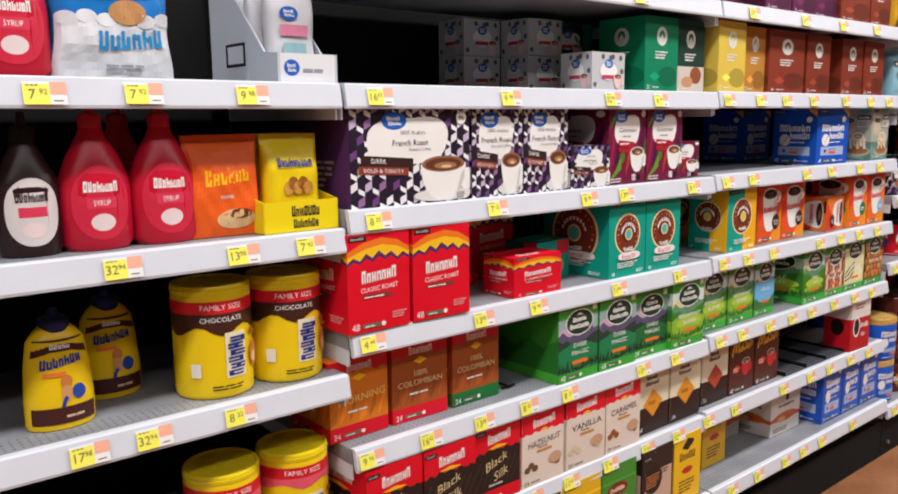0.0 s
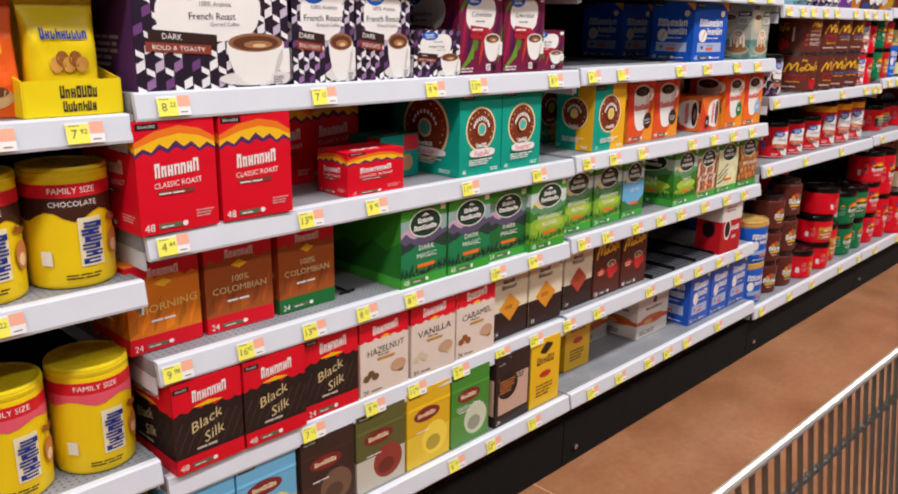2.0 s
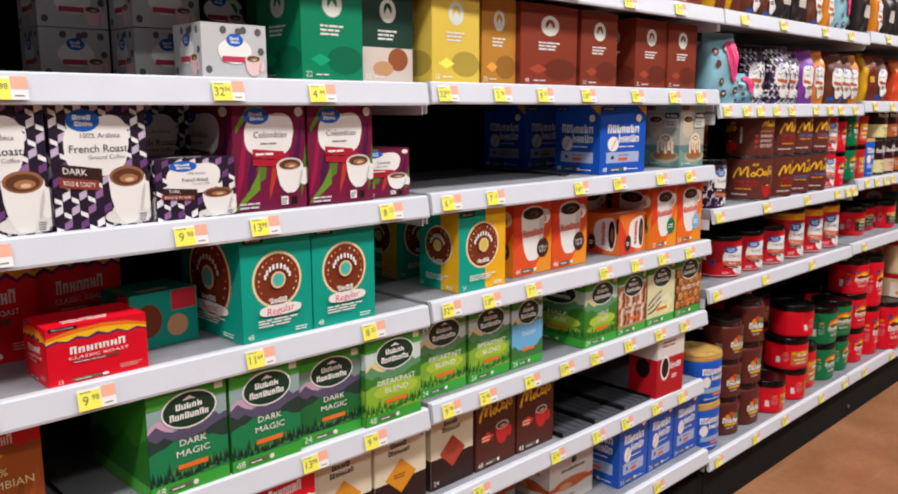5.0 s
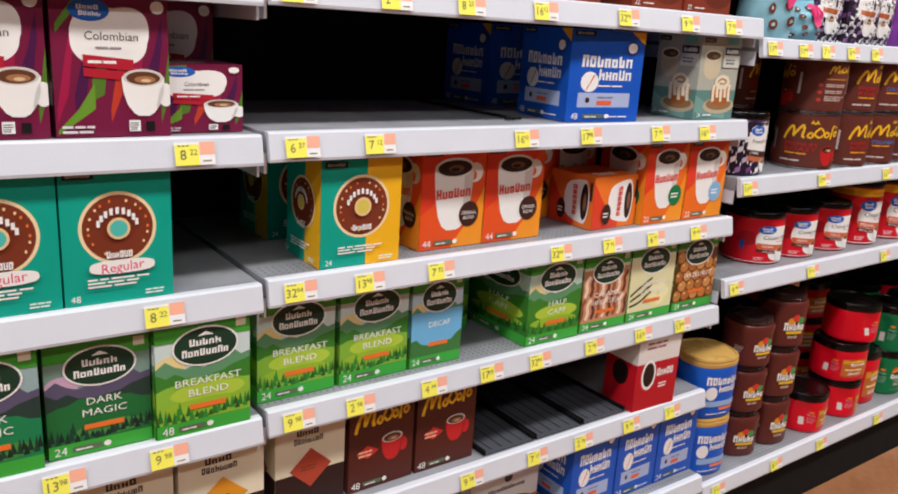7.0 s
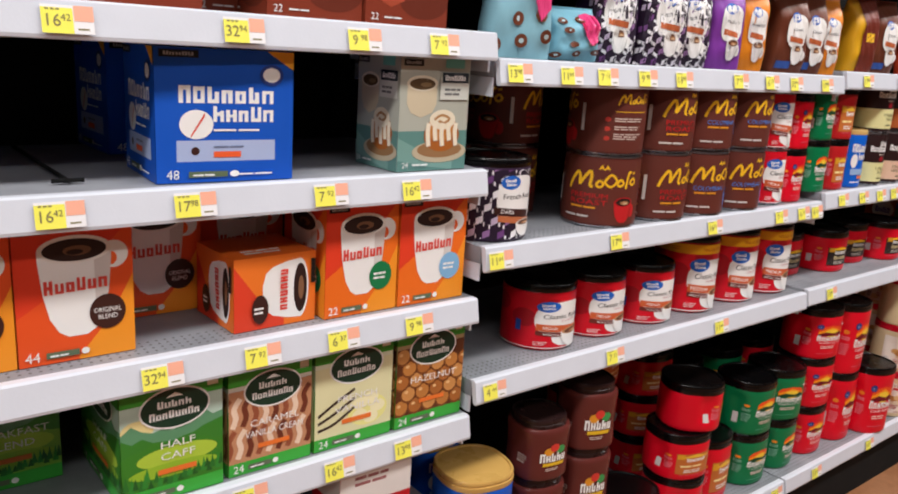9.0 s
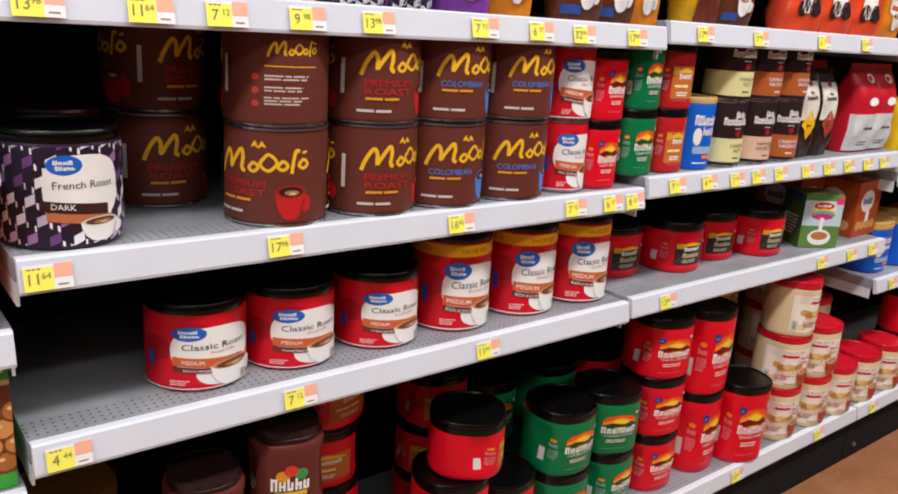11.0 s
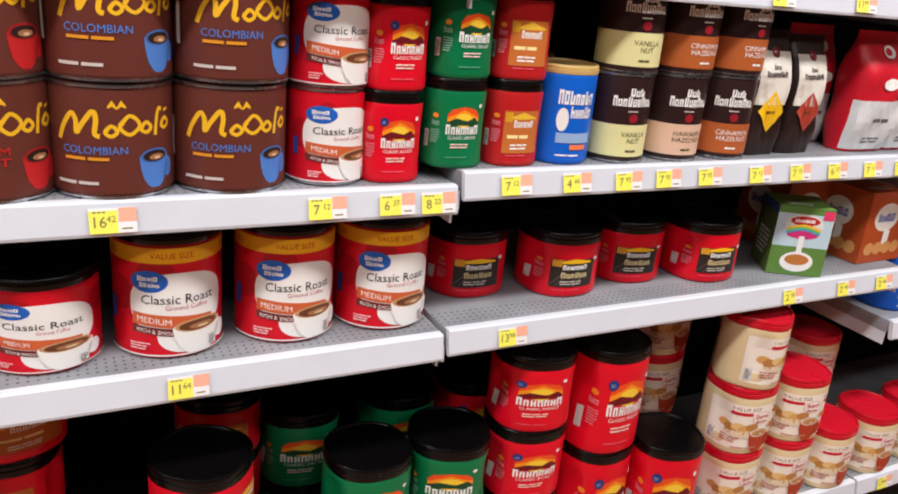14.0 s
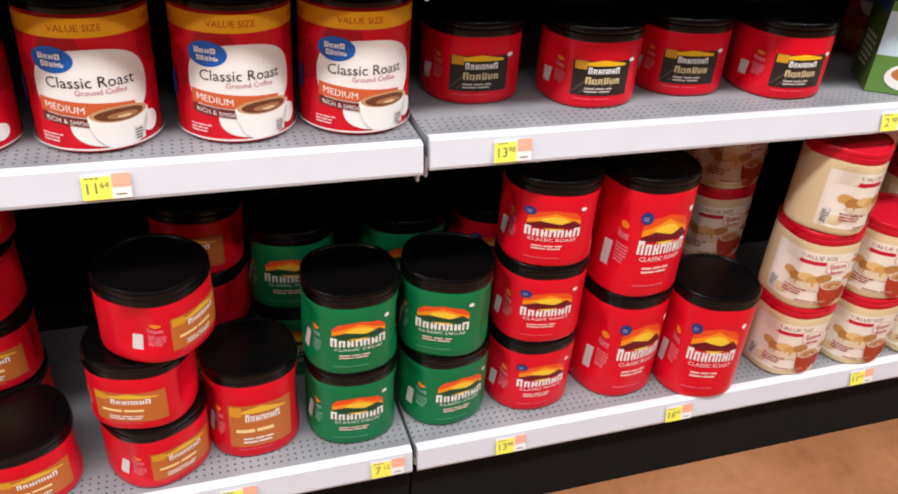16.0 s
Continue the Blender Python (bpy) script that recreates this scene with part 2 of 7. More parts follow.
    def stroke(self, c, pts, half):
        """A brush line through (u, v) points; half is half its width as a share of the face's height."""
        k, off = self.slot(c), 0.0003 + self.layer * 0.00012
        self.layer += self.step
        ps = [pts[0]] + list(pts) + [pts[-1]]
        fine = []
        for p0, p1, p2, p3 in zip(ps, ps[1:], ps[2:], ps[3:]):
            for i in range(5):
                t = i / 5
                fine.append(tuple(0.5 * (2 * b + (d - a) * t + (2 * a - 5 * b + 4 * d - e) * t * t + (3 * b - a - 3 * d + e) * t ** 3) for a, b, d, e in zip(p0, p1, p2, p3)))
        fine.append(pts[-1])
        prev = None
        for i, (u, v) in enumerate(fine):
            a, b = fine[max(0, i - 1)], fine[min(len(fine) - 1, i + 1)]
            dx, dy = (b[0] - a[0]) * self.ratio, b[1] - a[1]
            q = math.hypot(dx, dy) or 1
            nx, ny = -dy / q * half / self.ratio, dx / q * half
            cur = [self.bm.verts.new(self.at(min(1, max(0, u + s * nx)), min(1, max(0, v + s * ny)), off)) for s in (1, -1)]
            if prev:
                self.bm.faces.new((prev[0], prev[1], cur[1], cur[0])).material_index = k
            prev = cur

    def brushed(self, c, u, v, w, h, rise=0.12):
        """A brushed mark: two tall loops, then round loops and a long one, climbing to the right."""
        keep, self.step = self.step, 0.0

        def p(*xy):
            return [(u + x * w, v + y * h + rise * x * h) for x, y in xy]

        self.stroke(c, p((0, 0.0), (0.05, 0.5), (0.13, 0.95), (0.17, 0.7), (0.17, 0.25), (0.22, 0.55), (0.31, 1.0), (0.335, 0.7), (0.32, 0.2), (0.36, 0.08)), 0.09 * h)
        for x, size in ((0.45, 0.22), (0.6, 0.38), (0.74, 0.22), (0.95, 0.22)):
            q = size * 0.22
            self.stroke(c, p((x - q, size), (x, size * 2), (x + q, size), (x, 0.06), (x - q, size), (x - q * 0.2, size * 1.9)), 0.07 * h)
        self.stroke(c, p((0.91, 0.78), (0.875, 0.84), (0.85, 0.5), (0.83, -0.12)), 0.075 * h)
        self.stroke(c, p((0.94, 0.72), (0.99, 0.76)), 0.055 * h)
        self.step = keep
        self.layer += 1

    def text(self, c, s, cu, cv, size, slope=0.0, turn=False, wide=None):
        """A word centred at (cu, cv); size is its capital height as a share of the face's height. turn: written upwards."""
        k, off = self.slot(c), 0.0003 + self.layer * 0.00012
        self.layer += self.step
        vs, fs = glyphs(s)
        g = size / 0.7
        xs = [x for x, y in vs]
        span = max(xs) - min(xs)
        sx = wide * self.ratio / span if wide else g
        out = []
        for x, y in vs:
            if turn:
                out.append((cu - (y - 0.35) * g / self.ratio, cv + x * sx))
            else:
                du = x * sx / self.ratio
                out.append((cu + du, cv + (y - 0.35) * g + slope * du))
        bv = [self.bm.verts.new(self.at(u, v, off)) for u, v in out]
        for f in fs:
            try:
                self.bm.faces.new([bv[i] for i in f]).material_index = k
            except ValueError:
                pass

    def cup(self, c, cu, cv, ru, rv, coffee=(96, 56, 36), shade=(214, 208, 202)):
        """A filled coffee cup with its handle, seen from slightly above."""
        self.ell(c, cu + ru * 1.05, cv - rv * 0.1, ru * 0.38, rv * 0.5)
        bowl = ((-1, 0.45, 0.62), (-0.94, 0.0, 0.68), (-0.78, -0.5, 0.76), (-0.5, -0.86, 0.83), (-0.25, -1, 0.86), (0.25, -1, 0.86), (0.5, -0.86, 0.83), (0.78, -0.5, 0.76), (0.94, 0.0, 0.68), (1, 0.45, 0.62))
        self.poly(c, [(cu + x * ru, cv + lo * rv, cv + hi * rv) for x, lo, hi in bowl])
        self.ell(shade, cu, cv + rv * 0.62, ru * 0.95, rv * 0.36)
        self.ell(coffee, cu, cv + rv * 0.6, ru * 0.8, rv * 0.28)
        self.ell((168, 116, 78), cu + ru * 0.08, cv + rv * 0.54, ru * 0.5, rv * 0.15)
        self.ell((222, 190, 152), cu + ru * 0.12, cv + rv * 0.5, ru * 0.24, rv * 0.07)
        self.poly(tuple(int(v * 0.86) for v in c), [(cu + ru * 0.62, cv - rv * 0.72, cv - rv * 0.5), (cu + ru * 0.78, cv - rv * 0.48, cv + rv * 0.1), (cu + ru * 0.94, cv + rv * 0.02, cv + rv * 0.38)])

    def done(self, parent, name="printed_panel", label=""):
        if not self.bm.faces:
            self.bm.free()
            return None
        return part(name, self.bm, self.mats, parent, label)


# ---- carton, can, canister, bag, bottle ----
def empty(name, label, category, group=""):
    return tagged(new(name), label, category, group)


def carton(name, label, w, d, h, base, front, side=None, top=None, category="box", group="coffee pod boxes", left=None):
    """Cardboard box standing at the origin, its front face at y = 0, looking towards -y."""
    e = empty(name, label, category, group)
    bm = bmesh.new()
    cuboid(bm, -w / 2, w / 2, 0, d, 0, h, 0.0022)
    part("carton_body", bm, paint(base), e, smooth=40)
    a = Art(lambda u, v, off: (-w / 2 + u * w, -off, v * h), w / h)
    front(a)
    a.done(e, "front_print")
    b = Art(lambda u, v, off: (-w / 2 - off, d * (1 - u), v * h), d / h)
    (left or front)(b) if side is None else side(b)
    b.done(e, "side_print")
    t = Art(lambda u, v, off: (-w / 2 + u * w, v * d, h + off), w / d)
    t.rect(top or base, 0.02, 0.485, 0.98, 0.515)
    t.lines(W, 0.2, 0.15, 0.8, 0.35, 2)
    t.done(e, "top_flap")
    return e


def can(name, label, r, h, base, art, lid=None, lid_h=0.014, rims=False, square=2.0, grip=0.0, span=4.4, category="can", group="coffee cans",
        rough=0.3, waist=0.0, lid_r=1.0, face=0.0):
    """Round or rounded-square can at the origin; art covers span radians round the front."""
    e = empty(name, label, category, group)

    def radius(a, z):
        c, s = abs(math.cos(a)), abs(math.sin(a))
        q = r / (c ** square + s ** square) ** (1 / square)
        if square > 2:
            q *= 0.93
        v = z / h
        if grip and 0.18 < v < 0.8:
            for g in (-1.25, 1.25):
                da = (a - g + math.pi) % (2 * math.pi) - math.pi
                if abs(da) < 0.34:
                    q *= 1 - grip * math.cos(da / 0.34 * math.pi / 2) * min(1, (v - 0.18) * 9, (0.8 - v) * 9)
        return q

    top = h - (lid_h if lid else 0)
    bm = bmesh.new()
    prof = [(0.955, 0.0), (0.99, 0.003), (1.0, 0.008)]
    steps = 10 if grip else 4
    for i in range(1, steps):
        v = i / steps
        prof.append((1.0 - waist * math.sin(math.pi * v), 0.008 + (top - 0.02) * v))
    prof += [(1.0, top - 0.010), (0.985, top - 0.003), (0.95 if lid else 0.98, top)]
    turned(bm, prof, radius, 48)
    part("can_body", bm, paint(base, rough), e, smooth=35)
    if lid:
        bm = bmesh.new()
        k = lid_r
        turned(bm, [(k, top - 0.004), (1.012 * k, top), (1.012 * k, top + lid_h * 0.35), (0.985 * k, top + lid_h * 0.4), (1.0 * k, top + lid_h * 0.5), (1.0 * k, h - 0.003),
                    (0.975 * k, h), (0.93 * k, h), (0.91 * k, h - 0.003), (0.02, h - 0.003)], radius, 48)
        part("lid", bm, paint((7, 6, 7), 0.24) if lid == K else paint(lid, 0.26), e, smooth=35)
    if rims:
        for z0, z1 in ((0.0, 0.005), (h - 0.005, h)):
            bm = bmesh.new()
            turned(bm, [(0.99, z0), (1.018, z0 + 0.001), (1.018, z1 - 0.001), (0.97, z1), (0.95, z1 - 0.004 if z0 > 0 else z1)], lambda a, z: r, 40)
            part("rim", bm, TIN, e, smooth=35)

    def at(u, v, off):
        a = (u - 0.5) * span - face
        z = 0.006 + v * (top - 0.014)
        q = radius(a, z) * (1.0 - waist * math.sin(math.pi * min(1, max(0, (z - 0.008) / (top - 0.02))))) + off + 0.0004
        return (q * math.sin(a), -q * math.cos(a), z)

    a = Art(at, span * r / (top - 0.014))
    a.fine = 60
    a.tall = bool(waist or grip)
    beside = art(a)
    a.done(e, "wrap_print")
    if callable(beside):
        b = Art(at, a.ratio)
        b.fine, b.tall = a.fine, a.tall
        beside(b)
        b.done(e, "side_label")
    return e


def pouch(name, label, w, d, h, base, art, category="bag", group="coffee bags", lean=0.0, side=None, crimp=0.06, seed=0):
    """Soft filled bag with a flat crimped top; front towards -y, standing at the origin."""
    e = empty(name, label, category, group)
    rnd = random.Random(seed + 5)
    ph = [rnd.uniform(0, 6) for _ in range(6)]

    def half(u, v):
        belly = min(1.0, 0.72 + v * 1.2) * (1.0 if v < 0.62 else max(0.03, 1 - ((v - 0.62) / (0.36 - crimp * 0.3)) ** 1.5))
        edge = (1 - abs(2 * u - 1) ** 7) ** 0.5
        crease = 0.05 * math.sin(9 * u + 5 * v + ph[0]) * math.sin(7 * v + ph[1]) + 0.04 * math.sin(17 * v - 6 * u + ph[2]) + 0.025 * math.sin(31 * u + 23 * v + ph[3])
        return d / 2 * max(0.02, belly * (0.45 + 0.55 * edge) * (1 + crease))

    def wid(v):
        return w * (0.96 + 0.04 * math.cos(6 * v) + (0.02 * math.sin(11 * v + ph[4])))

    def at(u, v, off):
        return ((u - 0.5) * wid(v), -half(u, v) - (0.0022 + off * 1.6 if off else 0) - lean * v + d / 2, v * h)

    nu, nv = 18, 22
    bm = bmesh.new()
    fr = [[bm.verts.new(at(i / nu, j / nv, 0)) for i in range(nu + 1)] for j in range(nv + 1)]
    bk = [[bm.verts.new(((i / nu - 0.5) * wid(j / nv), half(i / nu, j / nv) - lean * j / nv + d / 2, j / nv * h)) for i in range(nu + 1)] for j in range(nv + 1)]
    for j in range(nv):
        for i in range(nu):
            bm.faces.new((fr[j][i], fr[j][i + 1], fr[j + 1][i + 1], fr[j + 1][i]))
            bm.faces.new((bk[j][i + 1], bk[j][i], bk[j + 1][i], bk[j + 1][i + 1]))
        bm.faces.new((bk[j][0], fr[j][0], fr[j + 1][0], bk[j + 1][0]))
        bm.faces.new((fr[j][nu], bk[j][nu], bk[j + 1][nu], fr[j + 1][nu]))
    bm.faces.new([fr[nv][i] for i in range(nu + 1)] + [bk[nv][i] for i in range(nu, -1, -1)])
    bm.faces.new([bk[0][i] for i in range(nu + 1)] + [fr[0][i] for i in range(nu, -1, -1)])
    part("bag_body", bm, paint(base, 0.3, 0, 0.05), e, smooth=60)
    a = Art(at, w / h)
    a.tall, a.rows, a.fine = True, 18, 24
    art(a)
    a.done(e, "bag_print")
    return e


def bottle(name, label, profile, base, art, h, rx, ry, cap, cap_z, label_span=2.4, group="syrup bottles"):
    """Turned bottle with an oval section; profile gives (scale, z)."""
    e = empty(name, label, "bottle", group)

    def radius(a, z):
        return 1 / math.sqrt((math.sin(a) / rx) ** 2 + (math.cos(a) / ry) ** 2)

    def scale_at(z):
        for (s0, z0), (s1, z1) in zip(profile, profile[1:]):
            if z0 <= z <= z1:
                return s0 + (s1 - s0) * (z - z0) / max(1e-6, z1 - z0)
        return profile[-1][0]

    bm = bmesh.new()
    turned(bm, profile, radius, 36)
    part("bottle_body", bm, paint(base, 0.22), e, smooth=60)
    bm = bmesh.new()
    cr = profile[-1][0] * ry * 1.25 + 0.004
    turned(bm, [(cr, cap_z), (cr, cap_z + 0.018), (cr * 0.8, cap_z + 0.022), (cr * 0.42, cap_z + 0.024), (cr * 0.3, h)], lambda a, z: 1, 24)
    part("cap", bm, paint(cap, 0.35), e, smooth=50)

    def at(u, v, off):
        z = 0.01 + v * (cap_z - 0.02)
        a = (u - 0.5) * label_span
        q = radius(a, z) * scale_at(z) + off + 0.0006
        return (q * math.sin(a), -q * math.cos(a), z)

    a = Art(at, label_span * rx / cap_z)
    a.tall = True
    art(a)
    a.done(e, "wrap_label")
    return e


KINDS = {}


def put(kind, x, y, z, turn=0.0, tilt=0.0):
    """Stands one more thing of a kind at a place; the first is built, the others are copies."""
    m = pose(x, y, z, tilt, 0, turn)
    maker = MAKERS[kind]
    if kind in KINDS:
        return copy_thing(KINDS[kind], m)
    ob = maker()
    ob.matrix_basis = m
    KINDS[kind] = ob
    return ob


# ---- prints ----
RED, DRED, GOLD, BLUE, BROWN = (222, 6, 36), (150, 10, 30), (245, 190, 30), (28, 96, 190), (74, 36, 28)


def store_oval(a, u, v, ru, rv):
    a.ell(BLUE, u, v, ru, rv)
    a.mark(W, u - ru * 0.6, v + rv * 0.05, u + ru * 0.5, v + rv * 0.5, 4)
    a.mark(W, u - ru * 0.5, v - rv * 0.5, u + ru * 0.6, v - rv * 0.08, 5, 3)


def maker_tab(a, u0=0.03, v0=0.93, u1=0.3):
    a.rect(K, u0, v0, u1, v0 + 0.055)
    a.mark((170, 165, 160), u0 + 0.03, v0 + 0.015, u1 - 0.03, v0 + 0.042, 5)


def count_row(a, s, c=W):
    a.text(c, s, 0.11, 0.065, 0.07)
    a.rect((96, 110, 84), 0.22, 0.04, 0.5, 0.085)
    a.lines(W, 0.25, 0.05, 0.46, 0.075, 1)
    a.ell(W, 0.55, 0.062, 0.035, 0.025, 8)


def hex_print(a, n=7, purple=True):
    """Tumbling-block diamonds in white and plum on near-black."""
    a.rect((38, 24, 44), 0, 0, 1, 1)
    du = 1 / n
    dv = du * a.ratio * 0.9
    j = 0
    a.step = 0.0
    while j * dv < 1.05:
        for i in range(n + 1):
            u = (i + (0.5 if j % 2 else 0)) * du
            v = j * dv
            k = (i * 7 + j * 3) % 5
            c = ((196, 180, 206), (238, 236, 240), (150, 110, 160), (232, 228, 236), (110, 66, 124))[k]
            a.poly(c, [(u - du * 0.49, v - dv * 0.02, v + dv * 0.5), (u - du * 0.02, v + dv * 0.24, v + dv * 0.76)])
            if k != 2:
                a.poly((240, 238, 242), [(u + du * 0.03, v - dv * 0.02, v + dv * 0.3), (u + du * 0.47, v - dv * 0.26, v + dv * 0.06)])
        j += 1
    a.step = 1.0
    a.layer += 1


def cloud(a, c=W, cu=0.46, cv=0.66, ru=0.33, rv=0.24):
    a.ell(c, cu, cv, ru, rv, 20, 2.6)
    a.ell(c, cu + ru * 0.45, cv + rv * 0.25, ru * 0.6, rv * 0.8, 16, 2.4)


def art_french(big, s="French Roast"):
    def go(a):
        hex_print(a, 9 if big else 6)
        cloud(a)
        store_oval(a, 0.35 if big else 0.34, 0.87, 0.1 if big else 0.17, 0.09)
        a.text((110, 100, 110), "100% Arabica", 0.5, 0.75, 0.042)
        a.text((50, 46, 60), s, 0.48, 0.645, 0.062)
        a.text((130, 120, 128), "Ground Coffee", 0.56, 0.575, 0.034)
        a.rect((54, 30, 28), 0.08, 0.42, 0.5, 0.53, -0.05)
        a.text(W, "DARK", 0.22, 0.467, 0.05, -0.1)
        a.rect((140, 62, 48), 0.06, 0.345, 0.46, 0.425, -0.04)
        a.text(W, "BOLD & TOASTY", 0.26, 0.365, 0.038, -0.1, wide=0.32)
        a.ell((226, 222, 220), 0.76, 0.08, 0.26, 0.07)
        a.cup(W, 0.76, 0.26, 0.2, 0.24, (96, 56, 36), (150, 100, 70))
        if big:
            a.ell(W, 0.92, 0.9, 0.045, 0.07)
            a.text((60, 50, 60), "96", 0.92, 0.9, 0.06)
        a.rect((225, 222, 224), 0.86, 0.02, 0.97, 0.11)
        a.lines(K, 0.875, 0.03, 0.955, 0.1, 4)
    return go


def art_colombian(a):
    a.rect((116, 22, 62), 0, 0, 1, 1)
    a.step = 0.15
    for i in range(7):
        u = 0.02 + i * 0.15
        c = ((160, 24, 70), (74, 20, 70), (84, 120, 40), (190, 60, 40))[i % 4]
        a.poly(c, [(u, 0.1 + 0.08 * (i % 3), 0.2 + 0.1 * (i % 3)), (u + 0.1, 0.3, 0.62), (u + 0.17, 0.72 - 0.05 * (i % 2), 0.86)])
    a.poly((104, 148, 44), [(0.02, 0.02, 0.05), (0.2, 0.12, 0.2), (0.34, 0.2, 0.38)])
    a.poly((96, 140, 44), [(0.04, 0.72, 0.78), (0.2, 0.88, 0.96), (0.4, 0.94, 0.98)])
    a.step = 1.0
    a.layer += 1
    cloud(a, W, 0.48, 0.7, 0.33, 0.2)
    store_oval(a, 0.32, 0.88, 0.17, 0.075)
    a.text((60, 50, 60), "Colombian", 0.5, 0.71, 0.058)
    a.lines((150, 140, 145), 0.36, 0.62, 0.66, 0.65, 1)
    a.rect((178, 30, 50), 0.25, 0.5, 0.68, 0.58, -0.03)
    a.lines(W, 0.29, 0.52, 0.62, 0.56, 1)
    a.rect((178, 30, 50), 0.25, 0.43, 0.66, 0.49, -0.03)
    a.cup(W, 0.76, 0.32, 0.19, 0.17)
    a.lines((220, 210, 215), 0.05, 0.03, 0.4, 0.1, 2)
    a.rect(W, 0.62, 0.04, 0.72, 0.12)
    a.lines(K, 0.63, 0.05, 0.71, 0.11, 4)
    a.rect(K, 0.77, 0.04, 0.85, 0.11)
    a.ell(W, 0.9, 0.92, 0.06, 0.045)


def sunrise(a, v=0.7, h=0.25, ridge=(84, 40, 96)):
    a.poly((236, 120, 30), [(0, v, v + h * 0.5), (0.25, v, v + h * 0.85), (0.55, v, v + h), (0.8, v, v + h * 0.85), (1, v, v + h * 0.5)])
    a.poly(GOLD, [(0, v, v + h * 0.3), (0.3, v, v + h * 0.6), (0.55, v, v + h * 0.72), (0.8, v, v + h * 0.58), (1, v, v + h * 0.3)])
    a.ridge(ridge, v, [0.02, 0.07, 0.03, 0.1, 0.05, 0.12, 0.06, 0.1, 0.03, 0.08, 0.03], v - 0.04)
    a.ridge(RED, v, [-0.02, 0.03, 0.0, 0.05, 0.01, 0.06, 0.02, 0.055, 0.0, 0.04, 0.0], v - 0.1)


def art_red(n, back=RED):
    def go(a):
        a.rect(back, 0, 0, 1, 1)
        sunrise(a)
        maker_tab(a)
        a.mark(W, 0.22, 0.5, 0.78, 0.63, 7, 4, 0.03)
        a.text(W, "CLASSIC ROAST", 0.5, 0.44, 0.05, 0.03, wide=0.6)
        a.rect((130, 60, 50), 0.24, 0.34, 0.7, 0.385)
        a.lines(W, 0.25, 0.35, 0.68, 0.375, 1)
        a.lines((230, 160, 160), 0.7, 0.1, 0.95, 0.18, 3)
        count_row(a, n)
    return go


def art_blend(base, foot, word, n, word2=None):
    def go(a):
        a.rect(RED, 0, 0, 1, 1)
        a.rect(base, 0, 0.18, 1, 0.78)
        a.ridge(base, 0.78, [0.03, 0.08, 0.02, 0.09, 0.04, 0.1, 0.05, 0.08, 0.02, 0.06, 0.03], 0.7)
        a.step = 0.15
        for i in range(6):
            a.poly(tuple(min(255, int(v * (1.12 if i % 2 else 0.86))) for v in base), [(i / 6, 0.2, 0.3), (i / 6 + 0.12, 0.25 + 0.1 * (i % 3), 0.42 + 0.1 * (i % 3))])
        a.step = 1.0
        a.layer += 1
        a.diamond(GOLD, 0.5, 0.76, 0.12, 0.05)
        a.rect(foot, 0, 0, 1, 0.18)
        a.mark((250, 225, 220), 0.3, 0.85, 0.72, 0.95, 7, 4)
        if word2:
            a.text((246, 226, 170), word, 0.5, 0.6, 0.075)
            a.text((246, 226, 170), word2, 0.5, 0.48, 0.075, wide=0.8)
        else:
            a.text((246, 214, 120), word, 0.55, 0.5, 0.09, 0.06, wide=0.8)
        a.lines(W, 0.3, 0.33, 0.75, 0.38, 1)
        count_row(a, n)
    return go


def art_dark(n):
    def go(a):
        a.rect((40, 28, 26), 0, 0, 1, 1)
        a.step = 0.1
        for i in range(9):
            u = i * 0.13 - 0.1
            a.poly((74, 56, 50), [(u, 0.2, 0.22), (u + 0.2, 0.5, 0.53), (u + 0.36, 0.74, 0.76)])
        a.step = 1.0
        a.layer += 1
        a.rect(RED, 0, 0.66, 1, 1)
        a.ridge((40, 28, 26), 0.64, [0.0, 0.05, 0.02, 0.07, 0.03, 0.08, 0.02, 0.06, 0.0, 0.04, 0.0], 0.56)
        a.poly(GOLD, [(0.3, 0.7, 0.71), (0.5, 0.69, 0.74), (0.7, 0.7, 0.71)])
        a.rect(RED, 0, 0, 1, 0.17)
        a.mark(W, 0.28, 0.76, 0.78, 0.89, 7, 4, 0.03)
        maker_tab(a, 0.02, 0.9, 0.24)
        a.text((222, 200, 150), "Black", 0.46, 0.53, 0.12, 0.25)
        a.text((222, 200, 150), "Silk", 0.56, 0.36, 0.12, 0.25)
        a.lines((200, 190, 180), 0.3, 0.22, 0.7, 0.27, 1)
        count_row(a, n)
    return go


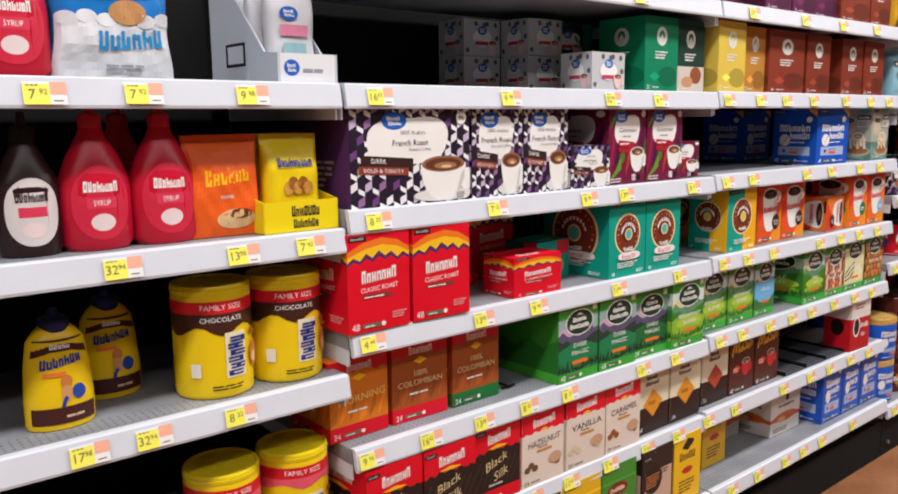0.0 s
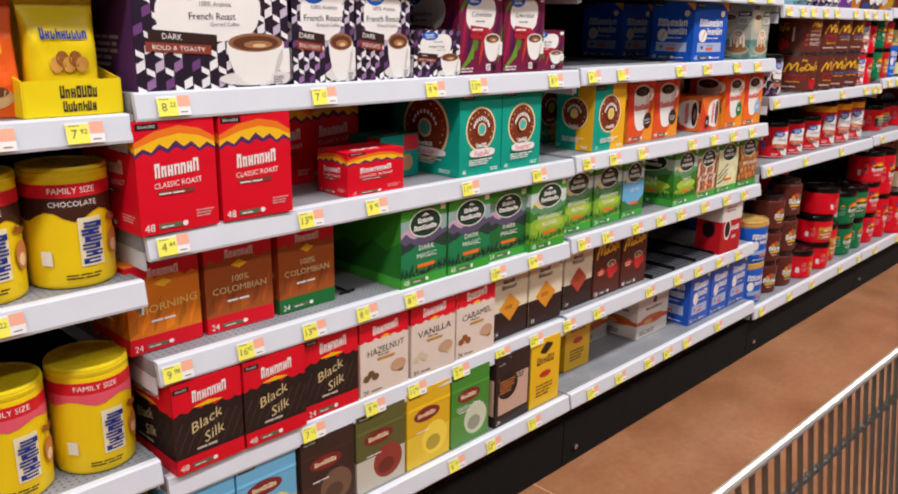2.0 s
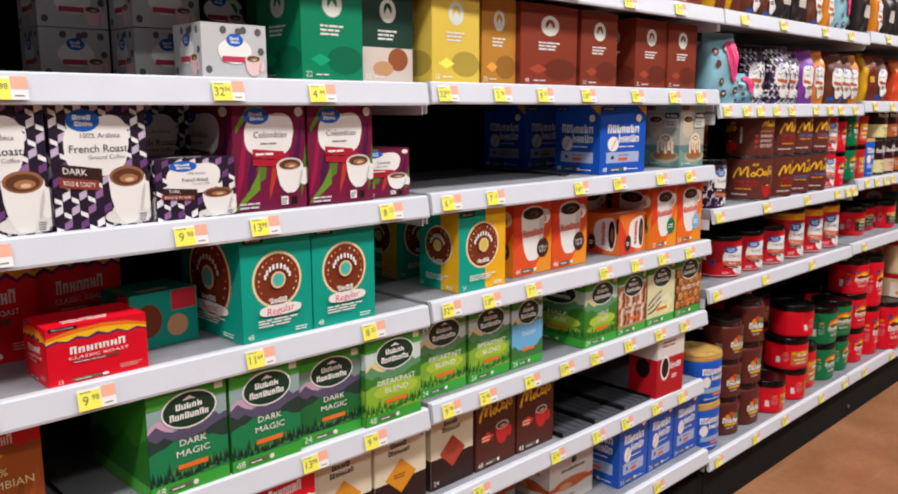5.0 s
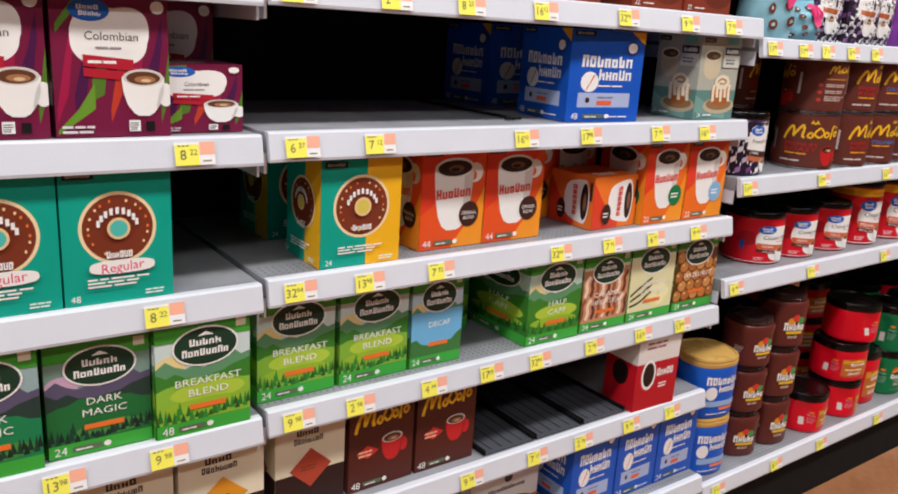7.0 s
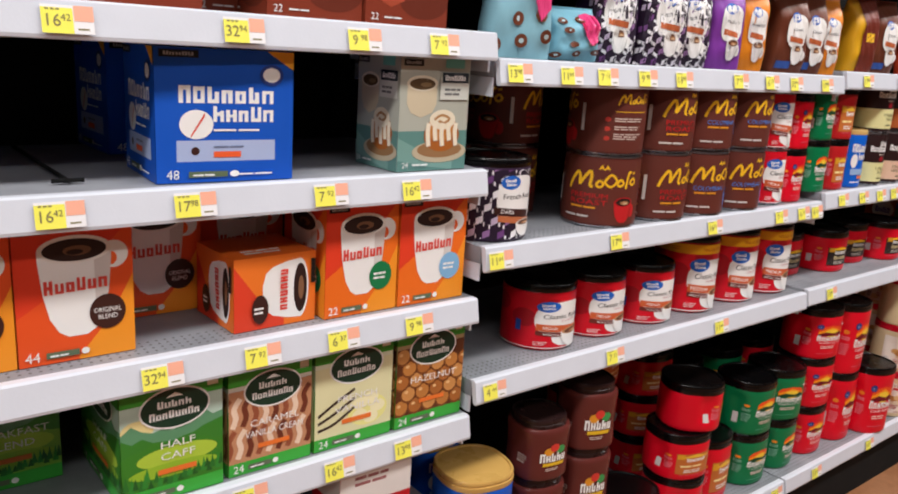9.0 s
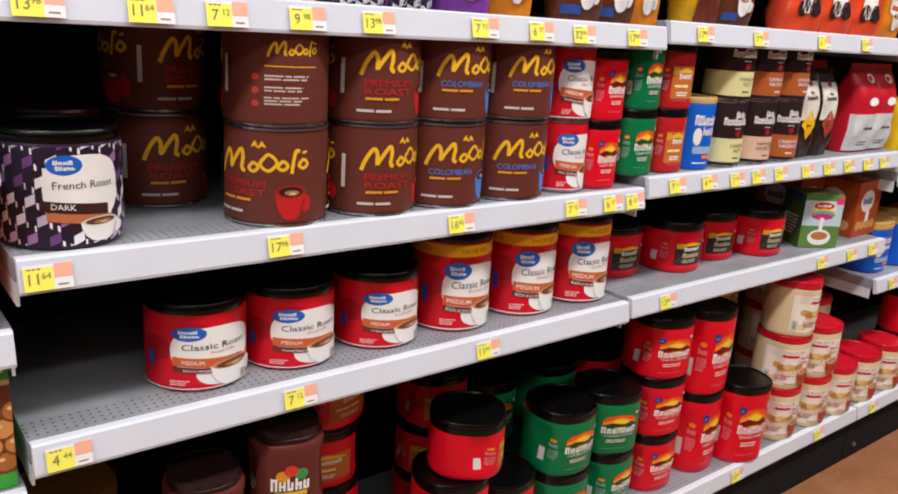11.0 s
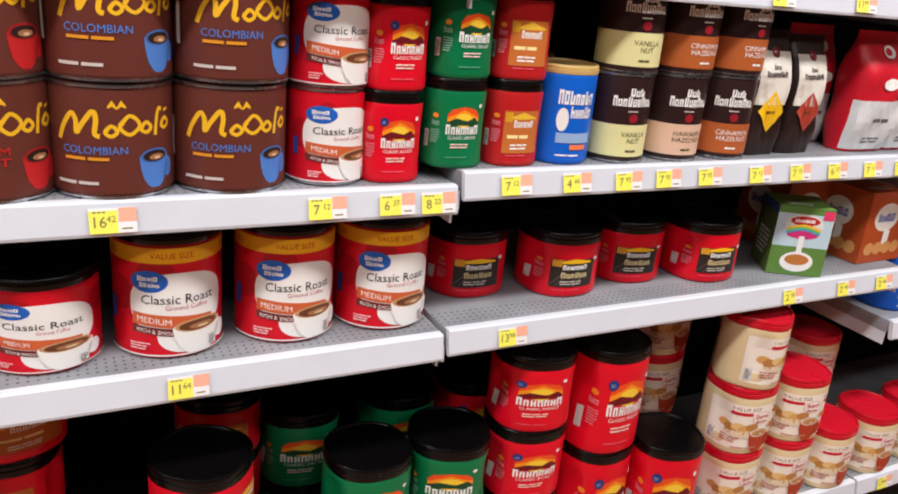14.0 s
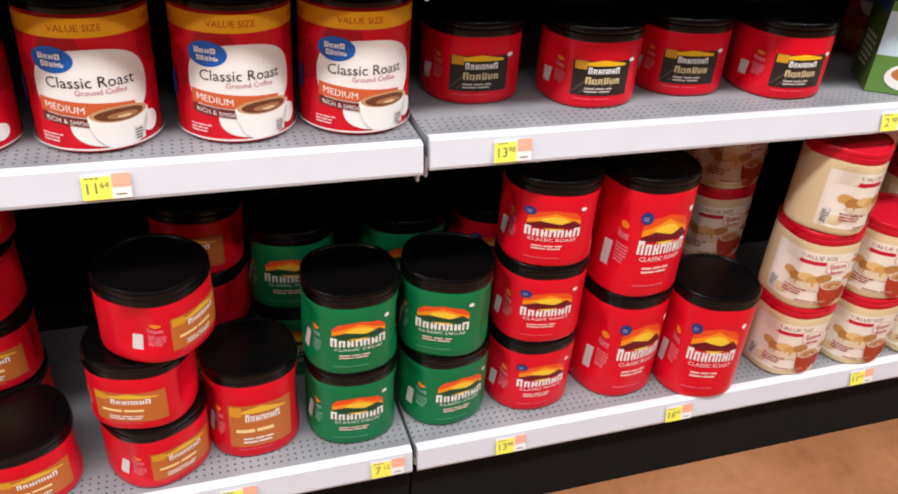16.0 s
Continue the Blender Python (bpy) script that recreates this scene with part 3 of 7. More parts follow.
def art_cream(word, nut):
    def go(a):
        a.rect((226, 212, 200), 0, 0, 1, 1)
        a.rect(RED, 0, 0.72, 1, 1)
        a.ridge((226, 212, 200), 0.7, [0.0, 0.04, 0.0, 0.05, 0.02, 0.06, 0.02, 0.05, 0.0, 0.04, 0.0], 0.62)
        a.mark(W, 0.26, 0.79, 0.78, 0.91, 7, 4, 0.03)
        a.diamond(GOLD, 0.52, 0.745, 0.1, 0.025)
        a.text((60, 44, 40), word, 0.52, 0.58, 0.085, 0.04, wide=0.76)
        a.lines((120, 100, 90), 0.36, 0.5, 0.68, 0.53, 1)
        a.rect((196, 140, 60), 0.34, 0.44, 0.7, 0.475)
        for i in range(5):
            a.ell(nut, 0.12 + 0.09 * i + (0.35 if i > 2 else 0), 0.24 + 0.05 * (i % 2), 0.07, 0.045, 10)
        a.ell((200, 160, 130), 0.78, 0.3, 0.16, 0.08)
        a.text((80, 60, 56), "24", 0.1, 0.06, 0.06)
        a.lines((110, 100, 90), 0.2, 0.05, 0.5, 0.08, 1)
    return go


def art_bottomed(gem, word=None):
    def go(a):
        a.rect((232, 222, 196), 0, 0, 1, 1)
        a.rect((46, 26, 24), 0, 0, 1, 0.38)
        a.ell((110, 30, 34), 0.45, 0.88, 0.06, 0.045)
        a.mark((60, 40, 36), 0.3, 0.76, 0.62, 0.82, 4)
        a.mark((60, 40, 36), 0.26, 0.68, 0.68, 0.74, 8, 3)
        a.rect((60, 56, 52), 0.82, 0.88, 0.96, 0.97)
        a.diamond(gem, 0.5, 0.42, 0.3, 0.2)
        a.lines((120, 60, 30), 0.36, 0.4, 0.64, 0.46, 2)
        a.text(W, "24", 0.12, 0.08, 0.06)
    return go


def art_arch(n):
    """Dark brown box with a yellow scripted mark and a red cup."""
    def go(a):
        a.rect((82, 32, 24), 0, 0, 1, 1)
        a.brushed((240, 186, 30), 0.09, 0.62, 0.82, 0.2, 0.45)
        a.cup((196, 34, 38), 0.66, 0.4, 0.17, 0.15)
        a.diamond((200, 44, 40), 0.28, 0.4, 0.17, 0.07)
        a.lines((240, 190, 160), 0.14, 0.36, 0.4, 0.44, 2)
        count_row(a, n)
    return go


def art_blue(n):
    """Royal blue box with two white word blocks, a tilted white cup and a pale panel."""
    def go(a):
        a.rect((20, 84, 190), 0, 0, 1, 1)
        a.rect((170, 184, 220), 0.14, 0.16, 0.86, 0.32)
        a.mark(W, 0.16, 0.6, 0.86, 0.73, 7, 12)
        a.mark(W, 0.4, 0.46, 0.86, 0.58, 5, 13)
        a.ell(W, 0.28, 0.44, 0.12, 0.11)
        a.poly((214, 70, 50), [(0.24, 0.34, 0.36), (0.34, 0.5, 0.53)])
        a.ell((60, 30, 26), 0.27, 0.24, 0.03, 0.03)
        a.lines(W, 0.4, 0.39, 0.86, 0.42, 1)
        a.lines((110, 120, 150), 0.4, 0.265, 0.7, 0.29, 1)
        a.rect((236, 96, 50), 0.4, 0.19, 0.6, 0.235)
        a.poly((230, 160, 40), [(0.8, 0.995, 1), (0.999, 0.86, 1)])
        a.ell((40, 60, 130), 0.83, 0.82, 0.09, 0.08)
        a.ell(W, 0.83, 0.82, 0.065, 0.055)
        maker_tab(a)
        count_row(a, n)
        a.lines(W, 0.55, 0.05, 0.94, 0.075, 1)
    return go


def art_green(words, sky, hill, extra=None, n="24", field=(96, 168, 48)):
    def go(a):
        dusk = extra == "dusk"
        a.rect(field, 0, 0, 1, 1)
        a.rect(sky, 0, 0.56, 1, 0.84)
        a.ell((232, 214, 150) if not dusk else (206, 170, 196), 0.16, 0.64, 0.16, 0.08)
        a.ridge((92, 84, 112) if dusk else (96, 150, 110), 0.56, [0.06, 0.12, 0.06, 0.03, 0.05, 0.02, 0.05, 0.1, 0.15, 0.08, 0.1], 0.4)
        a.ridge((40, 62, 56) if dusk else (58, 128, 44), 0.48, [0.1, 0.05, 0.08, 0.03, 0.02, 0.01, 0.03, 0.04, 0.08, 0.1, 0.12], 0.3)
        a.ridge(hill, 0.4, [0.02, 0.05, 0.06, 0.1, 0.1, 0.08, 0.1, 0.08, 0.07, 0.03, 0.02], 0.12)
        if dusk:
            a.ell((70, 140, 66), 0.6, 0.2, 0.34, 0.07)
        else:
            a.ell((176, 206, 66), 0.54, 0.36, 0.4, 0.09)
            a.ell((150, 190, 50), 0.5, 0.25, 0.44, 0.06)
        a.step = 0.04
        dark = (16, 44, 34) if dusk else (34, 92, 34)
        for i in range(26):
            u = (i * 0.618) % 1
            e = abs(u - 0.5) * 2
            foot, tall = 0.12 + 0.16 * e * ((i * 7) % 5) / 5, 0.05 + 0.06 * e + 0.02 * (i % 3)
            c = tuple(int(v * (1 + 0.25 * (i % 3))) for v in dark)
            a.poly(c, [(max(0, u - 0.028), foot, foot + 0.01), (min(1, max(0, u)), foot, foot + tall), (min(1, u + 0.028), foot, foot + 0.01)])
        a.step = 1.0
        a.layer += 1
        a.rect((60, 170, 60), 0, 0, 1, 0.12)
        a.rect((66, 160, 52), 0, 0.84, 1, 1)
        if extra in ("cream", "vanilla", "nuts"):
            a.rect({"cream": (196, 140, 104), "vanilla": (226, 222, 176), "nuts": (92, 48, 24)}[extra], 0, 0.12, 1, 0.8)
            a.step = 0.06
            if extra == "nuts":
                for i in range(24):
                    u, v = 0.08 + 0.21 * (i % 5) + 0.1 * ((i // 5) % 2), 0.2 + 0.13 * (i // 5)
                    a.ell((120, 66, 30), u, v, 0.11, 0.085, 12)
                    a.ell(((190, 124, 62), (172, 104, 50), (204, 142, 80))[i % 3], u, v + 0.008, 0.095, 0.072, 12)
                    a.ell((228, 184, 128), u - 0.03, v + 0.03, 0.028, 0.016, 8)
            elif extra == "cream":
                for i in range(9):
                    c = ((150, 82, 56), (236, 208, 184), (110, 52, 34))[i % 3]
                    for j in range(2):
                        u, v = -0.02 + 0.12 * i - 0.06 * j, 0.16 + 0.3 * j
                        a.stroke(c, [(u, v), (u + 0.04, v + 0.09), (u + 0.02, v + 0.18), (u + 0.09, v + 0.27)], 0.026)
            else:
                a.ell((236, 232, 150), 0.68, 0.3, 0.26, 0.15)
                for i in range(5):
                    t = i * 1.256
                    a.ell((246, 240, 196), 0.68 + 0.13 * math.cos(t), 0.32 + 0.1 * math.sin(t), 0.1, 0.06)
                for i in range(3):
                    a.stroke((52, 36, 26), [(0.04, 0.2 + 0.07 * i), (0.25, 0.24 + 0.1 * i), (0.5, 0.36 + 0.09 * i)], 0.014)
            a.step = 1.0
            a.layer += 1
        if extra == "lake":
            a.rect((110, 180, 224), 0, 0.2, 1, 0.62)
            a.ridge((60, 120, 60), 0.2, [0.1, 0.12, 0.06, 0.04, 0.02, 0.04, 0.02, 0.05, 0.06, 0.12, 0.16], 0.12)
        a.ell(W, 0.52, 0.77, 0.35, 0.175)
        a.ell((24, 56, 40), 0.52, 0.77, 0.33, 0.16)
        a.poly(W, [(0.44, 0.862, 0.865), (0.52, 0.865, 0.9), (0.6, 0.862, 0.865)])
        a.mark(W, 0.35, 0.78, 0.69, 0.84, 5, 5)
        a.mark(W, 0.27, 0.69, 0.77, 0.755, 8, 6)
        for i, s in enumerate(words):
            a.text(W, s, 0.54, 0.47 - 0.1 * i, 0.062, wide=min(0.7, 0.085 * len(s)))
        if not words:
            a.mark(W, 0.38, 0.42, 0.66, 0.49, 4)
            a.mark(W, 0.34, 0.33, 0.68, 0.4, 5, 4)
        a.rect((236, 120, 50) if words else (90, 40, 30), 0.34, 0.22, 0.72, 0.265)
        count_row(a, n)
        a.rect((220, 220, 190), 0.84, 0.9, 0.95, 0.98)
    return go


def art_ring(back, stripe=None, word="Regular", n="24"):
    """Iced ring in the middle of a plain box."""
    def go(a):
        a.rect(back, 0, 0, 1, 1)
        if stripe:
            a.rect(stripe, 0.56, 0, 1, 1)
        k = a.ratio
        r = 0.32
        for c, q in (((240, 214, 170), 1.1), ((122, 52, 30), 1.0)):
            a.ell(c, 0.5, 0.56, r * q, r * q * k, 24)
        for i in range(18):
            t = i * 2.4
            a.ell(((230, 120, 60), (240, 210, 160))[i % 2], 0.5 + 0.27 * math.cos(t), 0.56 + 0.27 * k * math.sin(t), 0.012, 0.012, 6)
        for j in range(9):
            t = math.pi * (0.12 + 0.095 * j)
            a.rect(W, 0.49 - 0.185 * math.cos(t) - 0.012, 0.545 + 0.185 * k * math.sin(t) - 0.02, 0.49 - 0.185 * math.cos(t) + 0.02, 0.545 + 0.185 * k * math.sin(t) + 0.03)
        a.mark(W, 0.38, 0.34, 0.62, 0.395, 6)
        a.ell((236, 200, 150), 0.5, 0.56, 0.105, 0.105 * k)
        a.ell((80, 190, 180) if not stripe else (220, 200, 90), 0.5, 0.56, 0.08, 0.08 * k)
        if word:
            a.ell(W, 0.52, 0.275, 0.3, 0.052, 16, 3)
            a.text((226, 60, 110), word, 0.52, 0.275, 0.07, 0.05)
        a.lines(W, 0.2, 0.13, 0.8, 0.21, 3)
        a.lines((220, 240, 236), 0.72, 0.04, 0.95, 0.09, 2)
        maker_tab(a)
        a.text(W, n, 0.09, 0.06, 0.05)
    return go


def art_orange(badge, n="22", lower=(238, 110, 30)):
    """Orange box with a large white mug and a round badge."""
    def go(a):
        a.rect((226, 62, 34), 0, 0, 1, 1)
        a.poly(lower, [(0, 0, 0.35), (0.5, 0, 0.6), (1, 0, 1)])
        a.poly((244, 150, 40), [(0.5, 0, 0.02), (0.8, 0, 0.3), (1, 0, 0.6)])
        a.ell(W, 0.83, 0.75, 0.13, 0.1)
        a.ell((236, 100, 40), 0.8, 0.72, 0.06, 0.05)
        a.poly(W, [(0.19, 0.74, 0.8), (0.22, 0.5, 0.84), (0.27, 0.32, 0.85), (0.34, 0.22, 0.86), (0.42, 0.18, 0.86), (0.58, 0.18, 0.86), (0.66, 0.22, 0.86), (0.73, 0.32, 0.85), (0.78, 0.5, 0.84), (0.81, 0.74, 0.8)])
        a.poly((214, 206, 202), [(0.66, 0.22, 0.72), (0.73, 0.32, 0.74), (0.78, 0.5, 0.76), (0.81, 0.74, 0.78)])
        a.ell((236, 232, 226), 0.5, 0.81, 0.31, 0.1)
        a.ell((44, 24, 20), 0.5, 0.805, 0.27, 0.08)
        a.ell((120, 84, 60), 0.52, 0.8, 0.12, 0.035)
        a.ell((44, 24, 20), 0.5, 0.79, 0.07, 0.02)
        a.mark((222, 72, 60), 0.23, 0.5, 0.78, 0.6, 6, 9, 0.02)
        a.ell(badge, 0.76, 0.33, 0.16, 0.13)
        if badge == (62, 32, 26):
            a.text(W, "ORIGINAL", 0.76, 0.345, 0.036, wide=0.24)
            a.text(W, "BLEND", 0.76, 0.295, 0.036, wide=0.17)
        else:
            a.lines(W, 0.66, 0.3, 0.88, 0.38, 2)
        maker_tab(a)
        count_row(a, n)
    return go


def art_lying(a):
    """The same box laid down: its mug points sideways."""
    a.rect((238, 120, 40), 0, 0, 1, 1)
    a.poly((224, 66, 40), [(0, 0, 0.9), (0.3, 0, 0.4), (0.6, 0, 0.1)])
    a.poly(W, [(0.34, 0.42, 0.6), (0.38, 0.24, 0.76), (0.46, 0.16, 0.84), (0.64, 0.1, 0.9), (0.8, 0.08, 0.92)])
    a.ell(W, 0.8, 0.5, 0.11, 0.42, 20)
    a.ell((44, 24, 20), 0.805, 0.5, 0.085, 0.35, 20)
    a.ell((130, 92, 66), 0.815, 0.5, 0.035, 0.17, 14)
    for i in range(6):
        v = 0.22 + 0.1 * i
        a.rect((222, 72, 60), 0.55, v, 0.64, v + 0.03)
        a.rect((222, 72, 60), 0.55, v + 0.045, 0.64, v + 0.075)
        a.rect((222, 72, 60), (0.55, 0.58, 0.615)[i % 3], v + 0.02, (0.575, 0.605, 0.64)[i % 3], v + 0.055)
    a.ell((60, 30, 24), 0.3, 0.28, 0.1, 0.2)
    a.lines(W, 0.23, 0.22, 0.37, 0.34, 2)
    a.rect(K, 0.93, 0.55, 0.985, 0.9)


def art_bun(a):
    """Photo-like print: a cream cup and an iced bun on a plate over teal cloth."""
    a.rect((176, 178, 166), 0, 0, 1, 1)
    a.rect((96, 138, 132), 0, 0, 1, 0.36)
    a.poly((120, 160, 152), [(0, 0.1, 0.3), (0.4, 0.04, 0.16), (0.8, 0, 0.08)])
    a.poly((206, 192, 164), [(0.1, 0.6, 0.78), (0.16, 0.52, 0.8), (0.3, 0.48, 0.82), (0.46, 0.52, 0.8), (0.52, 0.6, 0.78)])
    a.ell((226, 216, 194), 0.31, 0.78, 0.22, 0.07)
    a.ell((92, 72, 48), 0.31, 0.775, 0.18, 0.05)
    a.ell((140, 116, 84), 0.36, 0.77, 0.08, 0.02)
    a.ell((190, 176, 150), 0.6, 0.17, 0.4, 0.1)
    a.ell((150, 112, 76), 0.6, 0.19, 0.33, 0.075)
    a.ell((168, 96, 40), 0.62, 0.32, 0.26, 0.15)
    a.ell((196, 130, 64), 0.62, 0.38, 0.23, 0.11)
    a.ell((232, 220, 196), 0.62, 0.46, 0.19, 0.09)
    a.stroke((176, 130, 84), [(0.5, 0.46), (0.6, 0.5), (0.72, 0.47), (0.64, 0.43), (0.56, 0.45)], 0.012)
    for i in range(5):
        u = 0.42 + i * 0.1
        a.stroke((236, 224, 202), [(u, 0.43), (u - 0.01, 0.34 + 0.03 * (i % 2)), (u + 0.01, 0.22 + 0.05 * (i % 2))], 0.024)
    a.rect((110, 186, 176), 0.62, 0.92, 0.9, 1)
    a.rect((206, 208, 200), 0.56, 0.64, 0.98, 0.84)
    a.rect((34, 44, 52), 0.58, 0.79, 0.97, 0.88)
    a.mark(W, 0.62, 0.81, 0.93, 0.86, 7)
    a.lines((110, 110, 110), 0.62, 0.68, 0.92, 0.76, 2)
    maker_tab(a)
    a.text(W, "24", 0.1, 0.06, 0.05)
    a.lines(W, 0.2, 0.05, 0.5, 0.08, 1)


def art_siren(back, foot=None, n="22"):
    """Plain coloured pod box with a pale round emblem."""
    def go(a):
        a.rect(back, 0, 0, 1, 1)
        if foot:
            a.rect(foot, 0, 0, 1, 0.36)
            a.ell((150, 84, 50), 0.7, 0.24, 0.2, 0.12)
            a.ell((200, 150, 110), 0.4, 0.14, 0.2, 0.08)
        else:
            a.ell(tuple(int(v * 0.8) for v in back), 0.7, 0.2, 0.3, 0.14)
            a.diamond(tuple(min(255, int(v * 1.2) + 10) for v in back), 0.3, 0.2, 0.16, 0.06)
        a.ell((222, 226, 218), 0.5, 0.74, 0.16, 0.125)
        a.ell(back, 0.5, 0.75, 0.08, 0.07)
        a.poly((222, 226, 218), [(0.44, 0.64, 0.72), (0.5, 0.66, 0.78), (0.56, 0.64, 0.72)])
        a.lines((230, 230, 225), 0.3, 0.44, 0.7, 0.56, 3)
        a.text(W, n, 0.11, 0.06, 0.055)
        a.lines(W, 0.22, 0.05, 0.5, 0.075, 1)
    return go


def art_tea(base, low, spot, word=None, ink=W):
    def go(a):
        a.rect(base, 0, 0, 1, 1)
        a.rect(low, 0, 0, 1, 0.42)
        a.ell(spot, 0.64, 0.3, 0.3, 0.22)
        a.ell(tuple(int(v * 0.75) for v in spot), 0.6, 0.24, 0.17, 0.1)
        a.ell((130, 40, 40), 0.45, 0.66, 0.3, 0.09)
        a.mark((240, 220, 180), 0.24, 0.63, 0.66, 0.69, 7)
        if word:
            a.text(ink, word, 0.45, 0.5, 0.06)
        a.lines(ink, 0.2, 0.44, 0.6, 0.47, 1)
        maker_tab(a)
        a.rect(tuple(min(255, int(v * 1.15)) for v in base), 0.0, 0.76, 1, 0.8)
    return go


def art_disc(a):
    a.rect((44, 28, 26), 0, 0, 1, 1)
    a.rect((206, 170, 150), 0.08, 0.16, 0.96, 0.68)
    a.ell((30, 20, 20), 0.34, 0.56, 0.3, 0.2)
    a.lines((200, 120, 60), 0.12, 0.46, 0.56, 0.66, 5)
    a.lines((60, 40, 36), 0.55, 0.6, 0.9, 0.68, 2)
    maker_tab(a, 0.04, 0.86)
    a.text(W, "24", 0.1, 0.06, 0.05)


def art_yellow(a):
    a.rect((238, 190, 24), 0, 0, 1, 1)
    a.mark((110, 60, 30), 0.2, 0.62, 0.8, 0.74, 5)
    a.poly((40, 30, 30), [(0.3, 0.8, 0.83), (0.5, 0.76, 0.94), (0.72, 0.86, 0.9)])
    a.ell((200, 40, 40), 0.5, 0.46, 0.2, 0.05)
    a.lines((120, 70, 30), 0.2, 0.14, 0.8, 0.34, 4)


def art_white(a):
    a.rect((228, 222, 216), 0, 0, 1, 1)
    a.ell((200, 110, 50), 0.5, 0.34, 0.4, 0.1)
    a.rect((214, 90, 40), 0.0, 0.28, 1, 0.36)
    a.ell((226, 160, 110), 0.36, 0.3, 0.14, 0.06)
    a.mark((70, 56, 50), 0.26, 0.56, 0.8, 0.62, 9)
    a.ell((70, 56, 50), 0.54, 0.74, 0.06, 0.07)
    a.rect(K, 0.06, 0.84, 0.24, 0.92)
    a.lines((120, 110, 100), 0.1, 0.06, 0.7, 0.16, 2)


def art_redwhite(a):
    a.rect((188, 20, 36), 0, 0, 1, 1)
    a.rect((226, 220, 216), 0, 0.62, 1, 1)
    a.lines((150, 90, 90), 0.2, 0.8, 0.8, 0.92, 2)
    a.ell(W, 0.3, 0.46, 0.17, 0.2)
    a.ell((36, 20, 20), 0.3, 0.46, 0.13, 0.16)
    a.mark(W, 0.5, 0.42, 0.9, 0.52, 5)
    a.lines(W, 0.56, 0.26, 0.8, 0.34, 2)


# prints of the round things: u = 0.5 faces the aisle
def art_classic(tall, small=False):
    def go(a):
        a.rect((214, 8, 34), 0, 0, 1, 1)
        a.step = 0.1
        for i in range(6):
            a.ell((176, 6, 28), 0.12 + i * 0.16, 0.75 - 0.2 * (i % 2), 0.07, 0.17)
        a.step = 1.0
        a.layer += 1
        hi = 0.86 if tall else 0.96
        if tall:
            a.rect((242, 176, 24), 0, 0.86, 1, 1)
            for u in (0.2, 0.5, 0.8):
                a.text((190, 60, 20), "VALUE SIZE", u, 0.93, 0.05)
        for cu in ((0.5,) if not small else (0.52,)):
            s = 1.35 if small else 1.0
            a.ell(W, cu + 0.025, hi * 0.56, 0.185 * s, hi * 0.34, 24, 2.5)
            a.ell(W, cu + 0.07, hi * 0.22, 0.13 * s, hi * 0.2, 20, 2.4)
            store_oval(a, cu - 0.085 * s, hi * 0.81, 0.068 * s, 0.1)
            a.text((44, 36, 40), "Classic Roast", cu + 0.02, hi * 0.62, 0.085, wide=0.27 * s)
            a.text((190, 110, 120), "Ground Coffee", cu + 0.05, hi * 0.53, 0.042)
            a.poly((206, 96, 54), [(cu - 0.15 * s, hi * 0.35, hi * 0.48), (cu + 0.15 * s, hi * 0.26, hi * 0.4)])
            a.text(W, "MEDIUM", cu - 0.07 * s, hi * 0.39, 0.055, -0.3)
            a.poly((110, 42, 34), [(cu - 0.15 * s, hi * 0.26, hi * 0.34), (cu + 0.05 * s, hi * 0.2, hi * 0.28)])
            a.text(W, "RICH & SMOOTH", cu - 0.05 * s, hi * 0.262, 0.036, -0.3)
            a.poly((150, 92, 52), [(cu + 0.02 * s, hi * 0.26, hi * 0.36), (cu + 0.17 * s, hi * 0.24, hi * 0.36)])
            a.cup(W, cu + 0.095 * s, hi * 0.19, 0.1 * s, hi * 0.2, (104, 58, 34), (196, 150, 108))
            a.rect((220, 216, 214), cu + 0.13 * s, 0.03, cu + 0.17 * s, 0.14)
            a.lines(K, cu + 0.135 * s, 0.04, cu + 0.165 * s, 0.13, 4)
        a.rect((40, 70, 160), 0.24, 0.3, 0.27, 0.5)
        a.rect((230, 225, 222), 0, 0, 1, 0.015)
        a.lines((240, 200, 200), 0.34, 0.06, 0.42, 0.14, 3)
    return go


def art_hexcan(a):
    hex_print(a, 14, True)
    a.ell(W, 0.58, 0.58, 0.13, 0.34, 20, 2.8)
    store_oval(a, 0.52, 0.82, 0.055, 0.1)
    a.text((44, 36, 40), "French Roast", 0.58, 0.62, 0.075, wide=0.2)
    a.poly((60, 30, 26), [(0.44, 0.36, 0.47), (0.66, 0.28, 0.4)])
    a.text(W, "DARK", 0.51, 0.4, 0.06, -0.3)
    a.poly((190, 110, 70), [(0.46, 0.26, 0.35), (0.68, 0.18, 0.28)])
    a.cup(W, 0.63, 0.15, 0.07, 0.13)


